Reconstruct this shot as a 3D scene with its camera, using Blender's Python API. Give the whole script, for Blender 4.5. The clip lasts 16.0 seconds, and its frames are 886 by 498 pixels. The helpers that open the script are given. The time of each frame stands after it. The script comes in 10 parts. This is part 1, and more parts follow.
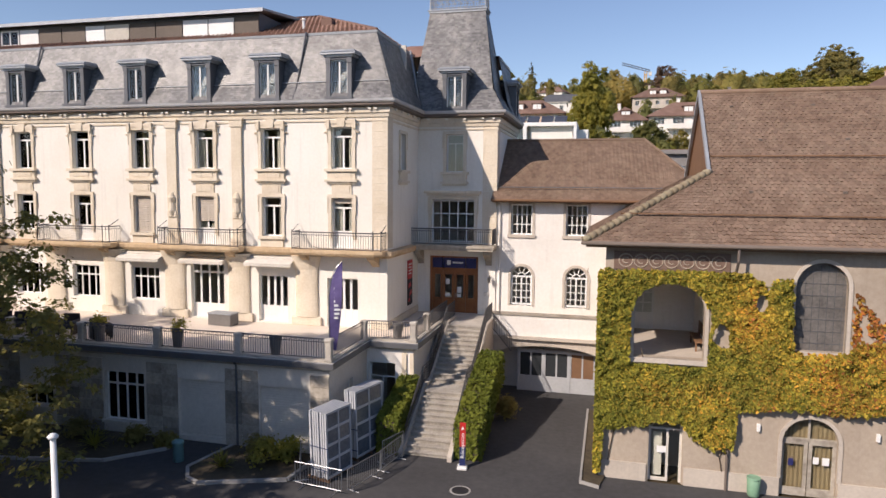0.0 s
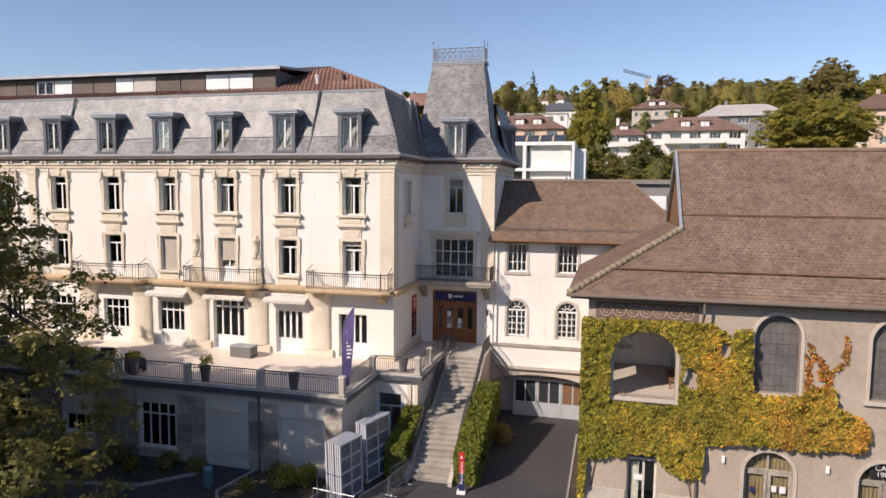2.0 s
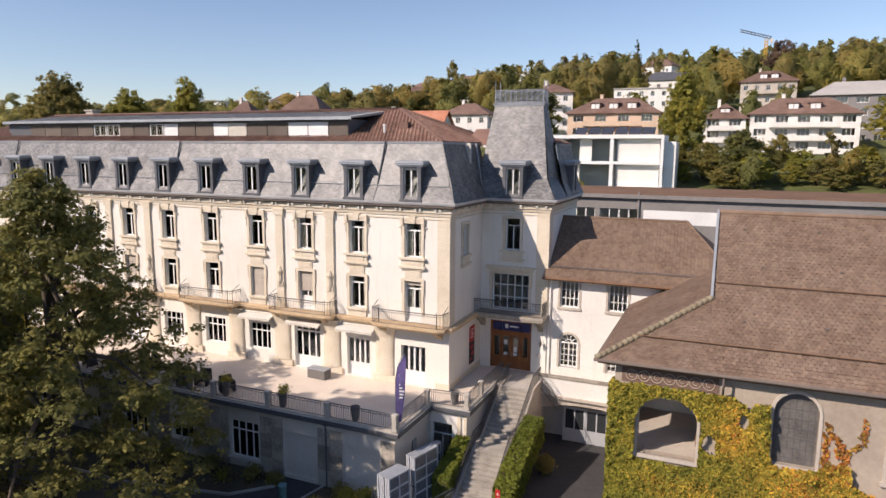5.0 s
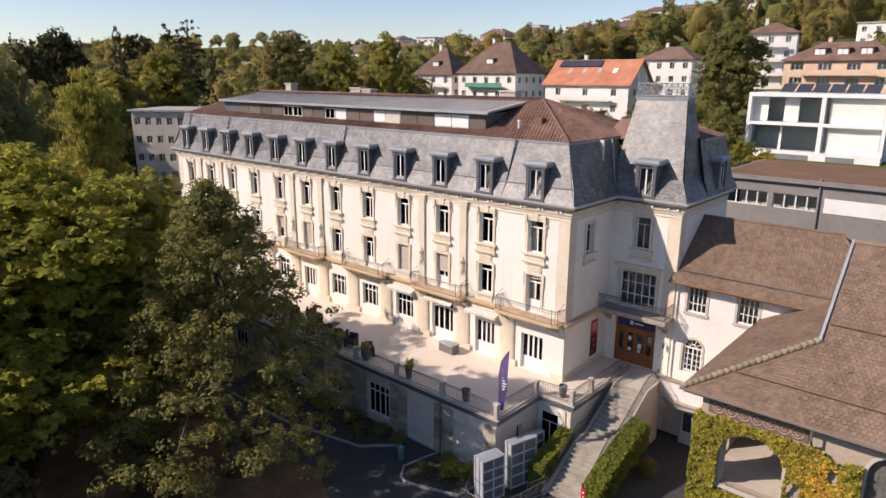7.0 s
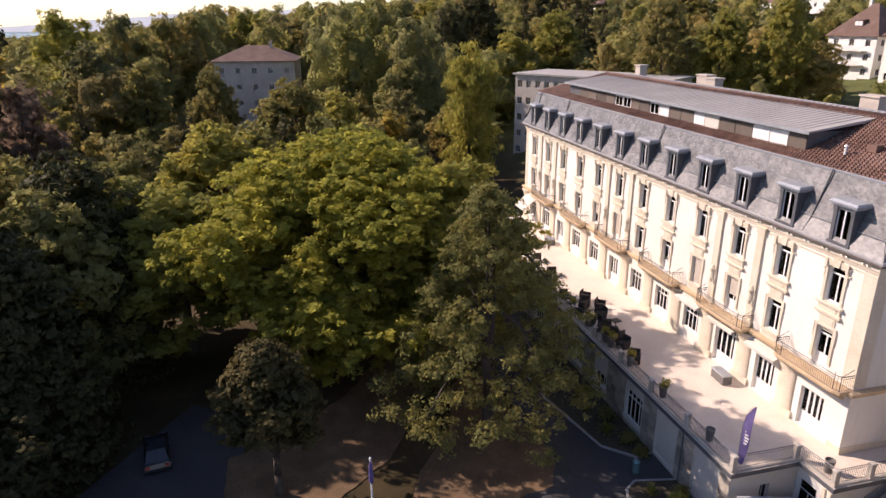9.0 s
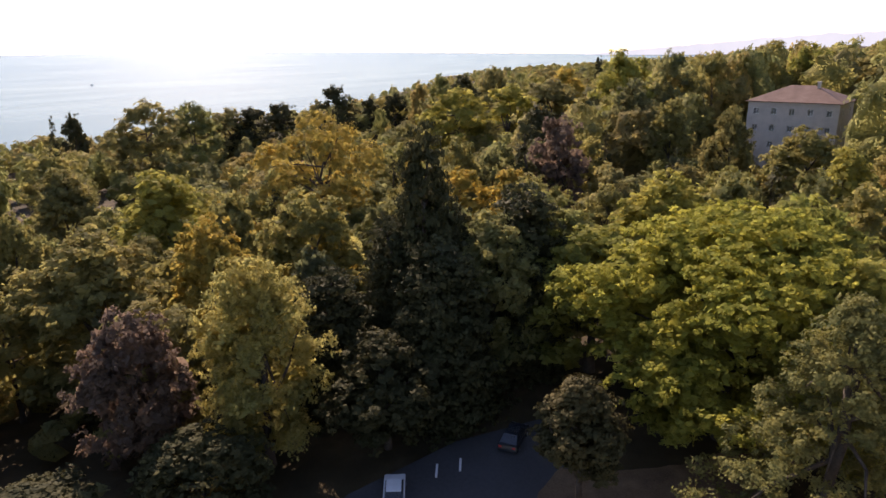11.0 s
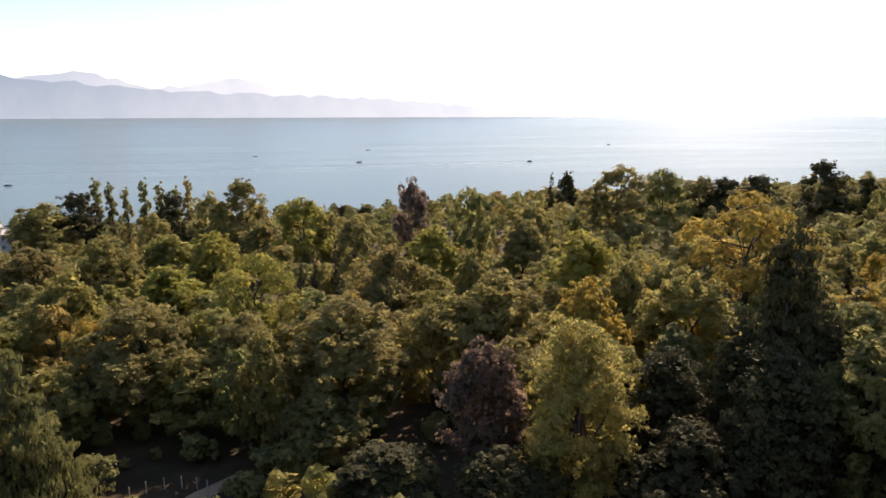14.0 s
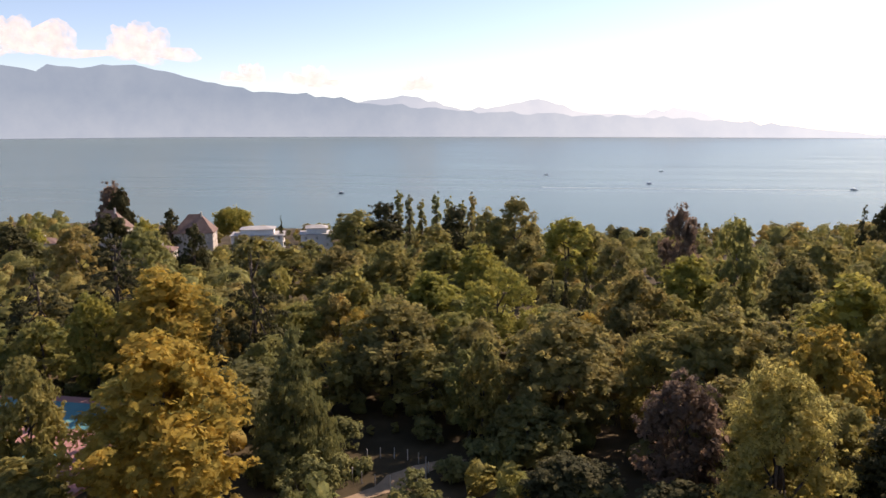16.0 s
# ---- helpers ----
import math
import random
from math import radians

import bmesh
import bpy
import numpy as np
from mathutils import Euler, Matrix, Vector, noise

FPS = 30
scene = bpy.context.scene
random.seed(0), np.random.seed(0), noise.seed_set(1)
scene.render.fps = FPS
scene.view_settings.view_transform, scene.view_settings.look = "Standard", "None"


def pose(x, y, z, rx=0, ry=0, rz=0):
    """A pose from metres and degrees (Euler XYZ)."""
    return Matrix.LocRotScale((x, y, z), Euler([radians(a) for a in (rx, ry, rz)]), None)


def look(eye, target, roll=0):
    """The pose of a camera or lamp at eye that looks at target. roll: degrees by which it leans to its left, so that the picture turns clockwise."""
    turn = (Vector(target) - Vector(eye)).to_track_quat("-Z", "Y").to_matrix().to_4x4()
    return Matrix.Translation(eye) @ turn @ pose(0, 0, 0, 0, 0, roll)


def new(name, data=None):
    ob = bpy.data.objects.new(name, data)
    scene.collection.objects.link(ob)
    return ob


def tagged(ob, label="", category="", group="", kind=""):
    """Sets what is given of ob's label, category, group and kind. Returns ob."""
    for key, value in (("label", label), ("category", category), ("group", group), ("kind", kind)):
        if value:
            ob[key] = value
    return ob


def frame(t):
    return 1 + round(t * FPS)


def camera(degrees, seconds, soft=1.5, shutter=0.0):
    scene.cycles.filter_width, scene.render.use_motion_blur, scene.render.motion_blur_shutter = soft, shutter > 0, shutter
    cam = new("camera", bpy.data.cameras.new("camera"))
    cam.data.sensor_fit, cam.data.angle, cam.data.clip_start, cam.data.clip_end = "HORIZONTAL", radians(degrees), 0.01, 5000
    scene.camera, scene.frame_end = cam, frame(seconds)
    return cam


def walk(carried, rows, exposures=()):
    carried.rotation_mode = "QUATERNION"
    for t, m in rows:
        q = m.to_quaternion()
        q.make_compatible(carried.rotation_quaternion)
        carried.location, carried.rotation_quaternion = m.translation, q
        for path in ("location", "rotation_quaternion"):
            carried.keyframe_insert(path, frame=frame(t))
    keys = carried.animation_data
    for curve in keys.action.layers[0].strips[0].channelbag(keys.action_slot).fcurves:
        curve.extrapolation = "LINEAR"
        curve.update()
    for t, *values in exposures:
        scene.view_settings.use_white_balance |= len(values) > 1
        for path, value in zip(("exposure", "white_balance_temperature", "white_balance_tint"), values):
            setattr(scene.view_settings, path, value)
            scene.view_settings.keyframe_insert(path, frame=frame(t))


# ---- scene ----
cam = camera(68.0, 16.0)
METRES, EYE, TILT, LEAN, TURN = 67.0, 12.8, 0.0, 0.0, 14.0
ROWS = [
    (0.0, 0.0, 0.0, 0.0, 0.05, -5.1, -0.53),
    (0.5, -0.0002, -0.0144, 0.0104, 0.06, -5.06, -0.54),
    (1.0, -0.0003, -0.0287, 0.0212, 0.07, -5.06, -0.54),
    (1.5, 0.0001, -0.0412, 0.031, 0.11, -5.02, -0.54),
    (2.0, 0.0011, -0.0515, 0.0413, 0.31, -5.02, -0.53),
    (2.5, 0.0033, -0.0598, 0.0538, 0.69, -5.01, -0.52),
    (3.0, 0.0071, -0.0664, 0.0656, 1.53, -5.02, -0.52),
    (5.5, 0.0717, -0.0945, 0.1489, 12.98, -10.1, -0.35),
    (6.0, 0.0952, -0.0951, 0.1683, 17.28, -11.67, -0.3),
    (6.5, 0.1192, -0.0913, 0.187, 21.84, -13.25, -0.26),
    (7.0, 0.1429, -0.085, 0.2044, 27.64, -14.73, -0.21),
    (7.5, 0.1656, -0.0753, 0.2224, 34.02, -15.95, -0.18),
    (8.0, 0.1879, -0.0622, 0.2389, 41.38, -17.0, -0.04),
    (8.5, 0.2105, -0.0428, 0.2573, 50.92, -18.18, 0.11),
    (9.0, 0.2379, -0.0165, 0.2736, 61.58, -19.3, 0.33),
    (9.5, 0.2696, 0.0221, 0.2886, 73.55, -19.93, 0.51),
    (10.0, 0.2975, 0.0718, 0.3053, 86.99, -19.27, 0.72),
    (12.5, 0.3072, 0.2645, 0.3525, 131.46, -13.75, 0.41),
    (13.0, 0.2961, 0.2962, 0.3594, 137.97, -12.94, 0.3),
    (13.5, 0.2837, 0.3284, 0.365, 144.18, -12.17, 0.23),
    (14.0, 0.2689, 0.361, 0.3694, 150.59, -11.45, 0.18),
    (14.5, 0.2518, 0.3933, 0.3745, 156.88, -10.95, 0.1),
    (15.0, 0.2319, 0.423, 0.3794, 163.11, -10.56, 0.03),
    (15.5, 0.2095, 0.4521, 0.3843, 169.45, -10.15, -0.02),
    (16.0, 0.1839, 0.4803, 0.3897, 175.72, -9.81, -0.1),
]
walk(cam, [(t, pose(0, 0, EYE, TILT, LEAN, TURN) @ pose(METRES * x, METRES * y, METRES * z, 90 + pitch, roll, yaw)) for t, x, y, z, yaw, pitch, roll in ROWS],
     exposures=[(0.0, 0.28, 6900, 20), (7.0, 0.3, 7000, 22), (10.0, 0.72, 7250, 31), (12.5, 0.95, 7330, 25), (16.0, 0.68, 7480, 27)])

# ---- world, sun, exposure ----
SUN_TO = Vector((0.77, 1.0, -0.92)).normalized()
SUN_ELEV = math.asin(-SUN_TO.z)
world = bpy.data.worlds.new("world")
scene.world = world
world.use_nodes = True
wn, wl = world.node_tree.nodes, world.node_tree.links
wn.clear()
sky = wn.new("ShaderNodeTexSky")
sky.sky_type, sky.sun_disc = "NISHITA", False
sky.sun_elevation, sky.sun_rotation = SUN_ELEV, math.atan2(-SUN_TO.x, -SUN_TO.y)
sky.altitude, sky.air_density, sky.dust_density, sky.ozone_density = 300, 1.0, 0.3, 3.3
w_bg = wn.new("ShaderNodeBackground")
w_bg.inputs["Strength"].default_value = 0.115
w_out = wn.new("ShaderNodeOutputWorld")
wl.new(sky.outputs[0], w_bg.inputs["Color"])
wl.new(w_bg.outputs[0], w_out.inputs["Surface"])

sun_data = bpy.data.lights.new("sun", "SUN")
sun_data.energy, sun_data.angle, sun_data.color = 4.2, radians(0.6), (1.0, 0.93, 0.82)
sun = new("sun", sun_data)
sun.matrix_world = look((0, 0, 200), Vector((0, 0, 200)) + SUN_TO)

# ---- materials ----
MATS = {}


def ramp_node(nt, fac, stops):
    r = nt.nodes.new("ShaderNodeValToRGB")
    els = r.color_ramp.elements
    while len(els) < len(stops):
        els.new(0.5)
    for e, (p, c) in zip(els, stops):
        e.position, e.color = p, (*c, 1)
    nt.links.new(fac, r.inputs[0])
    return r.outputs[0]


def mix_col(nt, fac, a, b, mode="MIX"):
    m = nt.nodes.new("ShaderNodeMix")
    m.data_type, m.blend_type = "RGBA", mode
    for val, sock in ((fac, m.inputs[0]), (a, m.inputs[6]), (b, m.inputs[7])):
        if isinstance(val, bpy.types.NodeSocket):
            nt.links.new(val, sock)
        elif isinstance(val, (int, float)):
            sock.default_value = val
        else:
            sock.default_value = (*val, 1)
    return m.outputs[2]


def noise_tex(nt, vec, scale, detail=4.0, rough=0.6):
    n = nt.nodes.new("ShaderNodeTexNoise")
    n.inputs["Scale"].default_value, n.inputs["Detail"].default_value, n.inputs["Roughness"].default_value = scale, detail, rough
    nt.links.new(vec, n.inputs["Vector"])
    return n.outputs["Fac"]


def stretched(nt, vec, sx, sy, sz):
    m = nt.nodes.new("ShaderNodeMapping")
    m.inputs["Scale"].default_value = (sx, sy, sz)
    nt.links.new(vec, m.inputs["Vector"])
    return m.outputs[0]


def base_mat(name, rough=0.8, metal=0.0, spec=0.4):
    m = bpy.data.materials.new(name)
    m.use_nodes = True
    nt = m.node_tree
    b = nt.nodes["Principled BSDF"]
    b.inputs["Roughness"].default_value, b.inputs["Metallic"].default_value = rough, metal
    b.inputs["Specular IOR Level"].default_value = spec
    g = nt.nodes.new("ShaderNodeNewGeometry")
    MATS[name] = m
    return m, nt, b, g.outputs["Position"], g


def bump_to(nt, b, height, strength, dist):
    bp = nt.nodes.new("ShaderNodeBump")
    bp.inputs["Strength"].default_value, bp.inputs["Distance"].default_value = strength, dist
    nt.links.new(height, bp.inputs["Height"])
    nt.links.new(bp.outputs[0], b.inputs["Normal"])


def rough_mat(name, col, dark=None, light=None, rough=0.85, big=0.35, fine=9.0, bump=0.25, streak=0.0, metal=0.0, spec=0.35, per_object=0.0):
    """A weathered surface: large blotches, fine grain, optional vertical streaks of dirt."""
    m, nt, b, p, g = base_mat(name, rough, metal, spec)
    dark = dark or tuple(c * 0.78 for c in col)
    light = light or tuple(min(c * 1.12, 0.9) for c in col)
    c = ramp_node(nt, noise_tex(nt, p, big, 5.0), [(0.3, dark), (0.52, col), (0.75, light)])
    c = mix_col(nt, 0.35, c, ramp_node(nt, noise_tex(nt, p, fine, 3.0), [(0.3, dark), (0.7, light)]))
    if streak:
        s = noise_tex(nt, stretched(nt, p, 3.0, 3.0, 0.22), 1.2, 4.0)
        s = ramp_node(nt, s, [(0.55, (0, 0, 0)), (0.8, (streak, streak, streak))])
        c = mix_col(nt, s, c, tuple(x * 0.5 for x in dark))
    if per_object:
        oi = nt.nodes.new("ShaderNodeObjectInfo")
        v = ramp_node(nt, oi.outputs["Random"], [(0.0, (1 - per_object,) * 3), (1.0, (1 + per_object,) * 3)])
        c = mix_col(nt, 1.0, c, v, "MULTIPLY")
    nt.links.new(c, b.inputs["Base Color"])
    bump_to(nt, b, noise_tex(nt, p, fine * 2.5, 4.0), bump, 0.02)
    return m


def tile_mat(name, cols, rough=0.85, blotch=0.6, lichen=None, spread=0.17, patch=1.7, amount=0.7, spec=0.3):
    m, nt, b, p, g = base_mat(name, rough, 0.0, spec)
    fac = noise_tex(nt, p, blotch, 5.0)
    c = ramp_node(nt, fac, [(0.3, cols[0]), (0.5, cols[1]), (0.72, cols[2])])
    oi, ad, fr = nt.nodes.new("ShaderNodeObjectInfo"), nt.nodes.new("ShaderNodeMath"), nt.nodes.new("ShaderNodeMath")
    fr.operation = "FRACT"
    nt.links.new(g.outputs["Random Per Island"], ad.inputs[0])
    nt.links.new(oi.outputs["Random"], ad.inputs[1])
    nt.links.new(ad.outputs[0], fr.inputs[0])
    v = ramp_node(nt, fr.outputs[0], [(0.0, (1 - spread,) * 3), (1.0, (1 + spread,) * 3)])
    c = mix_col(nt, 1.0, c, v, "MULTIPLY")
    if lichen:
        f = ramp_node(nt, noise_tex(nt, p, patch, 6.0, 0.75), [(0.5, (0, 0, 0)), (0.66, (amount,) * 3)])
        c = mix_col(nt, f, c, lichen)
        f = ramp_node(nt, noise_tex(nt, stretched(nt, p, 1.0, 1.0, 0.5), patch * 0.6, 6.0, 0.8), [(0.56, (0, 0, 0)), (0.7, (0.6, 0.6, 0.6))])
        c = mix_col(nt, f, c, tuple(x * 0.55 for x in cols[0]))
    nt.links.new(c, b.inputs["Base Color"])
    bump_to(nt, b, noise_tex(nt, p, 30.0, 3.0), 0.3, 0.01)
    return m


def leaf_mat(name, cols, trans=0.58, rough=0.7, gaps=0.0, gap_size=5.0, spread=0.12):
    """Foliage: one tint a tree, one shade a leaf, light coming through, and gaps between far clumps."""
    m, nt, b, p, g = base_mat(name, rough, 0.0, 0.08)
    oi = nt.nodes.new("ShaderNodeObjectInfo")
    at = nt.nodes.new("ShaderNodeAttribute")
    at.attribute_name = "tint"
    add = nt.nodes.new("ShaderNodeMath")
    add.operation = "ADD"
    nt.links.new(oi.outputs["Random"], add.inputs[0])
    nt.links.new(at.outputs["Fac"], add.inputs[1])
    fr = nt.nodes.new("ShaderNodeMath")
    fr.operation = "FRACT"
    nt.links.new(add.outputs[0], fr.inputs[0])
    n = len(cols)
    c = ramp_node(nt, fr.outputs[0], [(i / max(n - 1, 1), col) for i, col in enumerate(cols)])
    big = ramp_node(nt, noise_tex(nt, p, 0.35, 3.0), [(0.35, (0.75, 0.8, 0.8)), (0.65, (1.2, 1.12, 1.0))])
    c = mix_col(nt, 1.0, c, big, "MULTIPLY")
    isl = ramp_node(nt, g.outputs["Random Per Island"], [(0.0, (1 - spread, 1 - spread * 0.9, 1 - spread * 0.9)), (0.6, (1.0, 1.0, 1.0)), (1.0, (1 + spread * 1.1, 1 + spread * 0.9, 1 + spread * 0.35))])
    grain = noise_tex(nt, p, 1.1, 6.0, 0.8)
    c = mix_col(nt, 1.0, c, ramp_node(nt, grain, [(0.34, (0.90, 0.91, 0.92)), (0.5, (1.06, 1.06, 1.06)), (0.66, (1.22, 1.20, 1.17))]), "MULTIPLY")
    c = mix_col(nt, 1.0, c, isl, "MULTIPLY")
    nt.links.new(c, b.inputs["Base Color"])
    tr = nt.nodes.new("ShaderNodeBsdfTranslucent")
    nt.links.new(c, tr.inputs["Color"])
    mx = nt.nodes.new("ShaderNodeMixShader")
    mx.inputs[0].default_value = trans
    nt.links.new(b.outputs[0], mx.inputs[1])
    nt.links.new(tr.outputs[0], mx.inputs[2])
    surf = mx.outputs[0]
    if gaps:
        gt, tp, m2 = nt.nodes.new("ShaderNodeMath"), nt.nodes.new("ShaderNodeBsdfTransparent"), nt.nodes.new("ShaderNodeMixShader")
        gt.operation = "GREATER_THAN"
        gt.inputs[1].default_value = gaps
        nt.links.new(noise_tex(nt, p, gap_size, 3.0, 0.7), gt.inputs[0])
        nt.links.new(gt.outputs[0], m2.inputs[0])
        nt.links.new(tp.outputs[0], m2.inputs[1])
        nt.links.new(surf, m2.inputs[2])
        surf = m2.outputs[0]
    nt.links.new(surf, nt.nodes["Material Output"].inputs["Surface"])
    return m


def glass_mat(name, tint=(0.9, 0.93, 0.92), rough=0.02):
    m = bpy.data.materials.new(name)
    m.use_nodes = True
    nt = m.node_tree
    nt.nodes.clear()
    out = nt.nodes.new("ShaderNodeOutputMaterial")
    tr, gl, mx, fr = (nt.nodes.new(k) for k in ("ShaderNodeBsdfTransparent", "ShaderNodeBsdfGlossy", "ShaderNodeMixShader", "ShaderNodeFresnel"))
    tr.inputs["Color"].default_value = (*tint, 1)
    gl.inputs["Roughness"].default_value = rough
    fr.inputs["IOR"].default_value = 1.6
    nt.links.new(fr.outputs[0], mx.inputs[0])
    nt.links.new(tr.outputs[0], mx.inputs[1])
    nt.links.new(gl.outputs[0], mx.inputs[2])
    nt.links.new(mx.outputs[0], out.inputs["Surface"])
    MATS[name] = m
    return m


STUCCO = rough_mat("cream_stucco", (0.80, 0.765, 0.69), (0.73, 0.685, 0.60), (0.84, 0.81, 0.75), 0.9, 0.25, 6.0, 0.2, streak=0.25)
STONE = rough_mat("sandstone", (0.70, 0.615, 0.485), (0.59, 0.50, 0.37), (0.76, 0.685, 0.565), 0.88, 0.5, 8.0, 0.3, streak=0.3)
WARM_STONE = rough_mat("ochre_stone", (0.62, 0.45, 0.28), (0.45, 0.31, 0.18), (0.70, 0.56, 0.38), 0.88, 0.7, 8.0, 0.3, streak=0.3)
GREY_STONE = rough_mat("grey_stone", (0.37, 0.33, 0.27), (0.19, 0.165, 0.135), (0.52, 0.47, 0.40), 0.9, 0.9, 6.0, 0.5, streak=0.3, per_object=0.3)
GREY_PAINT = rough_mat("pale_grey_paint", (0.66, 0.62, 0.55), rough=0.75, big=0.3, fine=5.0, bump=0.1)
WHITE_PAINT = rough_mat("white_paint", (0.78, 0.78, 0.76), (0.68, 0.68, 0.66), (0.82, 0.82, 0.80), 0.5, 0.5, 10.0, 0.08)
WHITE_WALL = rough_mat("white_render", (0.78, 0.75, 0.70), (0.68, 0.65, 0.59), (0.82, 0.80, 0.76), 0.9, 0.25, 6.0, 0.15, streak=0.15)
BEIGE = rough_mat("beige_render", (0.42, 0.35, 0.275), (0.33, 0.27, 0.21), (0.48, 0.41, 0.33), 0.92, 0.35, 6.0, 0.25, streak=0.25)
BEIGE_LIGHT = rough_mat("beige_light_stone", (0.52, 0.46, 0.39), rough=0.9, big=0.5, fine=7.0, bump=0.25, streak=0.2)
PAVING = rough_mat("terrace_paving", (0.72, 0.62, 0.52), (0.63, 0.53, 0.43), (0.77, 0.68, 0.58), 0.85, 0.4, 5.0, 0.15)
STEP = rough_mat("pale_step_stone", (0.50, 0.46, 0.40), (0.34, 0.31, 0.265), (0.58, 0.54, 0.48), 0.88, 0.8, 10.0, 0.3)
STAIR = rough_mat("worn_stair_stone", (0.40, 0.365, 0.31), (0.24, 0.215, 0.18), (0.50, 0.46, 0.40), 0.9, 1.2, 10.0, 0.3)
ASPHALT = rough_mat("asphalt", (0.060, 0.059, 0.060), (0.040, 0.039, 0.040), (0.085, 0.083, 0.082), 0.9, 0.15, 3.0, 0.4)
SAND_PATH = rough_mat("gravel_path", (0.30, 0.205, 0.12), (0.19, 0.13, 0.075), (0.40, 0.29, 0.18), 0.95, 0.4, 8.0, 0.4)
IRON = rough_mat("wrought_iron", (0.10, 0.10, 0.105), rough=0.5, metal=0.4, fine=14.0, bump=0.1)
ZINC = rough_mat("zinc_sheet", (0.36, 0.38, 0.40), (0.28, 0.30, 0.32), (0.46, 0.48, 0.50), 0.5, 0.4, 5.0, 0.1, metal=0.35, streak=0.2)
DOOR_GREY = rough_mat("grey_door_paint", (0.20, 0.215, 0.225), rough=0.6, big=0.6, fine=6.0, bump=0.1)
DARK_ZINC = rough_mat("dark_zinc", (0.13, 0.135, 0.145), rough=0.55, metal=0.3, big=0.6, fine=8.0, bump=0.1)
STEEL = rough_mat("galvanised_steel", (0.34, 0.355, 0.37), rough=0.4, metal=0.7, fine=12.0, bump=0.1)
DARK_IN = rough_mat("dim_interior", (0.60, 0.56, 0.50), rough=0.9)
CURTAIN = rough_mat("white_curtain", (0.66, 0.62, 0.55), rough=0.95, fine=4.0)
DOOR_WOOD = rough_mat("varnished_wood", (0.27, 0.10, 0.035), (0.17, 0.055, 0.02), (0.34, 0.14, 0.05), 0.4, 1.5, 12.0, 0.1)
BROWN_PANEL = rough_mat("brown_cladding", (0.13, 0.105, 0.085), rough=0.7, big=0.8, fine=4.0, bump=0.1, per_object=0.25)
EAVES = rough_mat("dark_eaves_timber", (0.16, 0.13, 0.11), rough=0.8, big=0.8, fine=6.0)
PALE_ZINC = rough_mat("pale_zinc_gutter", (0.50, 0.50, 0.50), (0.40, 0.40, 0.41), (0.58, 0.58, 0.58), 0.45, 0.5, 6.0, 0.08, metal=0.2)
BARE_WOOD = rough_mat("brown_timber", (0.20, 0.11, 0.06), rough=0.7, big=1.0, fine=10.0)
SLATE = tile_mat("slate", [(0.085, 0.085, 0.087), (0.145, 0.144, 0.145), (0.215, 0.21, 0.202)], 0.46, blotch=0.8, lichen=(0.30, 0.29, 0.265), spread=0.36, patch=0.9, amount=0.7, spec=0.5)
ROOF_TILE = tile_mat("aged_clay_tile", [(0.165, 0.108, 0.076), (0.195, 0.132, 0.095), (0.230, 0.160, 0.118)], 0.9, blotch=0.5, lichen=(0.30, 0.235, 0.17), spread=0.17, patch=2.2, amount=0.35)
BROWN_TILE = tile_mat("brown_clay_tile", [(0.15, 0.082, 0.062), (0.20, 0.115, 0.088), (0.255, 0.158, 0.122)], 0.75, blotch=0.4, spread=0.22)
HILL_TILE = tile_mat("dull_brown_tile", [(0.135, 0.083, 0.063), (0.18, 0.112, 0.086), (0.225, 0.148, 0.116)], 0.8, blotch=0.4)
ORANGE_TILE = tile_mat("orange_clay_tile", [(0.33, 0.125, 0.072), (0.42, 0.17, 0.10), (0.47, 0.22, 0.14)], 0.85, blotch=0.4)
GREY_ROOF = rough_mat("grey_metal_roof", (0.41, 0.385, 0.355), (0.33, 0.31, 0.285), (0.48, 0.455, 0.42), 0.7, 0.3, 4.0, 0.1, streak=0.2)
GLASS = glass_mat("window_glass")
DARK_GLAZING = rough_mat("dark_far_glazing", (0.04, 0.045, 0.05), rough=0.12, bump=0.0, spec=0.6)
BARK = rough_mat("bark", (0.085, 0.065, 0.048), (0.05, 0.038, 0.028), (0.14, 0.11, 0.085), 0.95, 1.5, 9.0, 0.8)

LEAF_GREEN = leaf_mat("green_leaves", [(0.299, 0.299, 0.074), (0.335, 0.319, 0.082), (0.369, 0.331, 0.082), (0.307, 0.291, 0.082)], gaps=0.44)
MIXED = [(0.247, 0.245, 0.094), (0.312, 0.297, 0.097), (0.356, 0.311, 0.107), (0.257, 0.252, 0.107), (0.384, 0.297, 0.113), (0.203, 0.204, 0.097), (0.307, 0.291, 0.113), (0.395, 0.303, 0.107), (0.236, 0.247, 0.097), (0.291, 0.279, 0.113)]
LEAF_MIX = leaf_mat("autumn_mixed_leaves", MIXED, 0.62, gaps=0.44, gap_size=3.4)
LEAF_WOODS = leaf_mat("far_autumn_leaves", MIXED, 0.62, gaps=0.46, gap_size=1.7)
LEAF_BIRCH = leaf_mat("birch_leaves", [(0.408, 0.36, 0.125), (0.428, 0.37, 0.125)], 0.62, gaps=0.44)
LEAF_GOLD = leaf_mat("golden_leaves", [(0.440, 0.323, 0.075), (0.419, 0.318, 0.081)], gaps=0.44)
LEAF_SYCAMORE = leaf_mat("sycamore_leaves", [(0.362, 0.355, 0.071), (0.383, 0.365, 0.075)], gaps=0.44)
LEAF_YGREEN = leaf_mat("yellow_green_leaves", [(0.291, 0.26, 0.094), (0.306, 0.27, 0.094)], gaps=0.44)
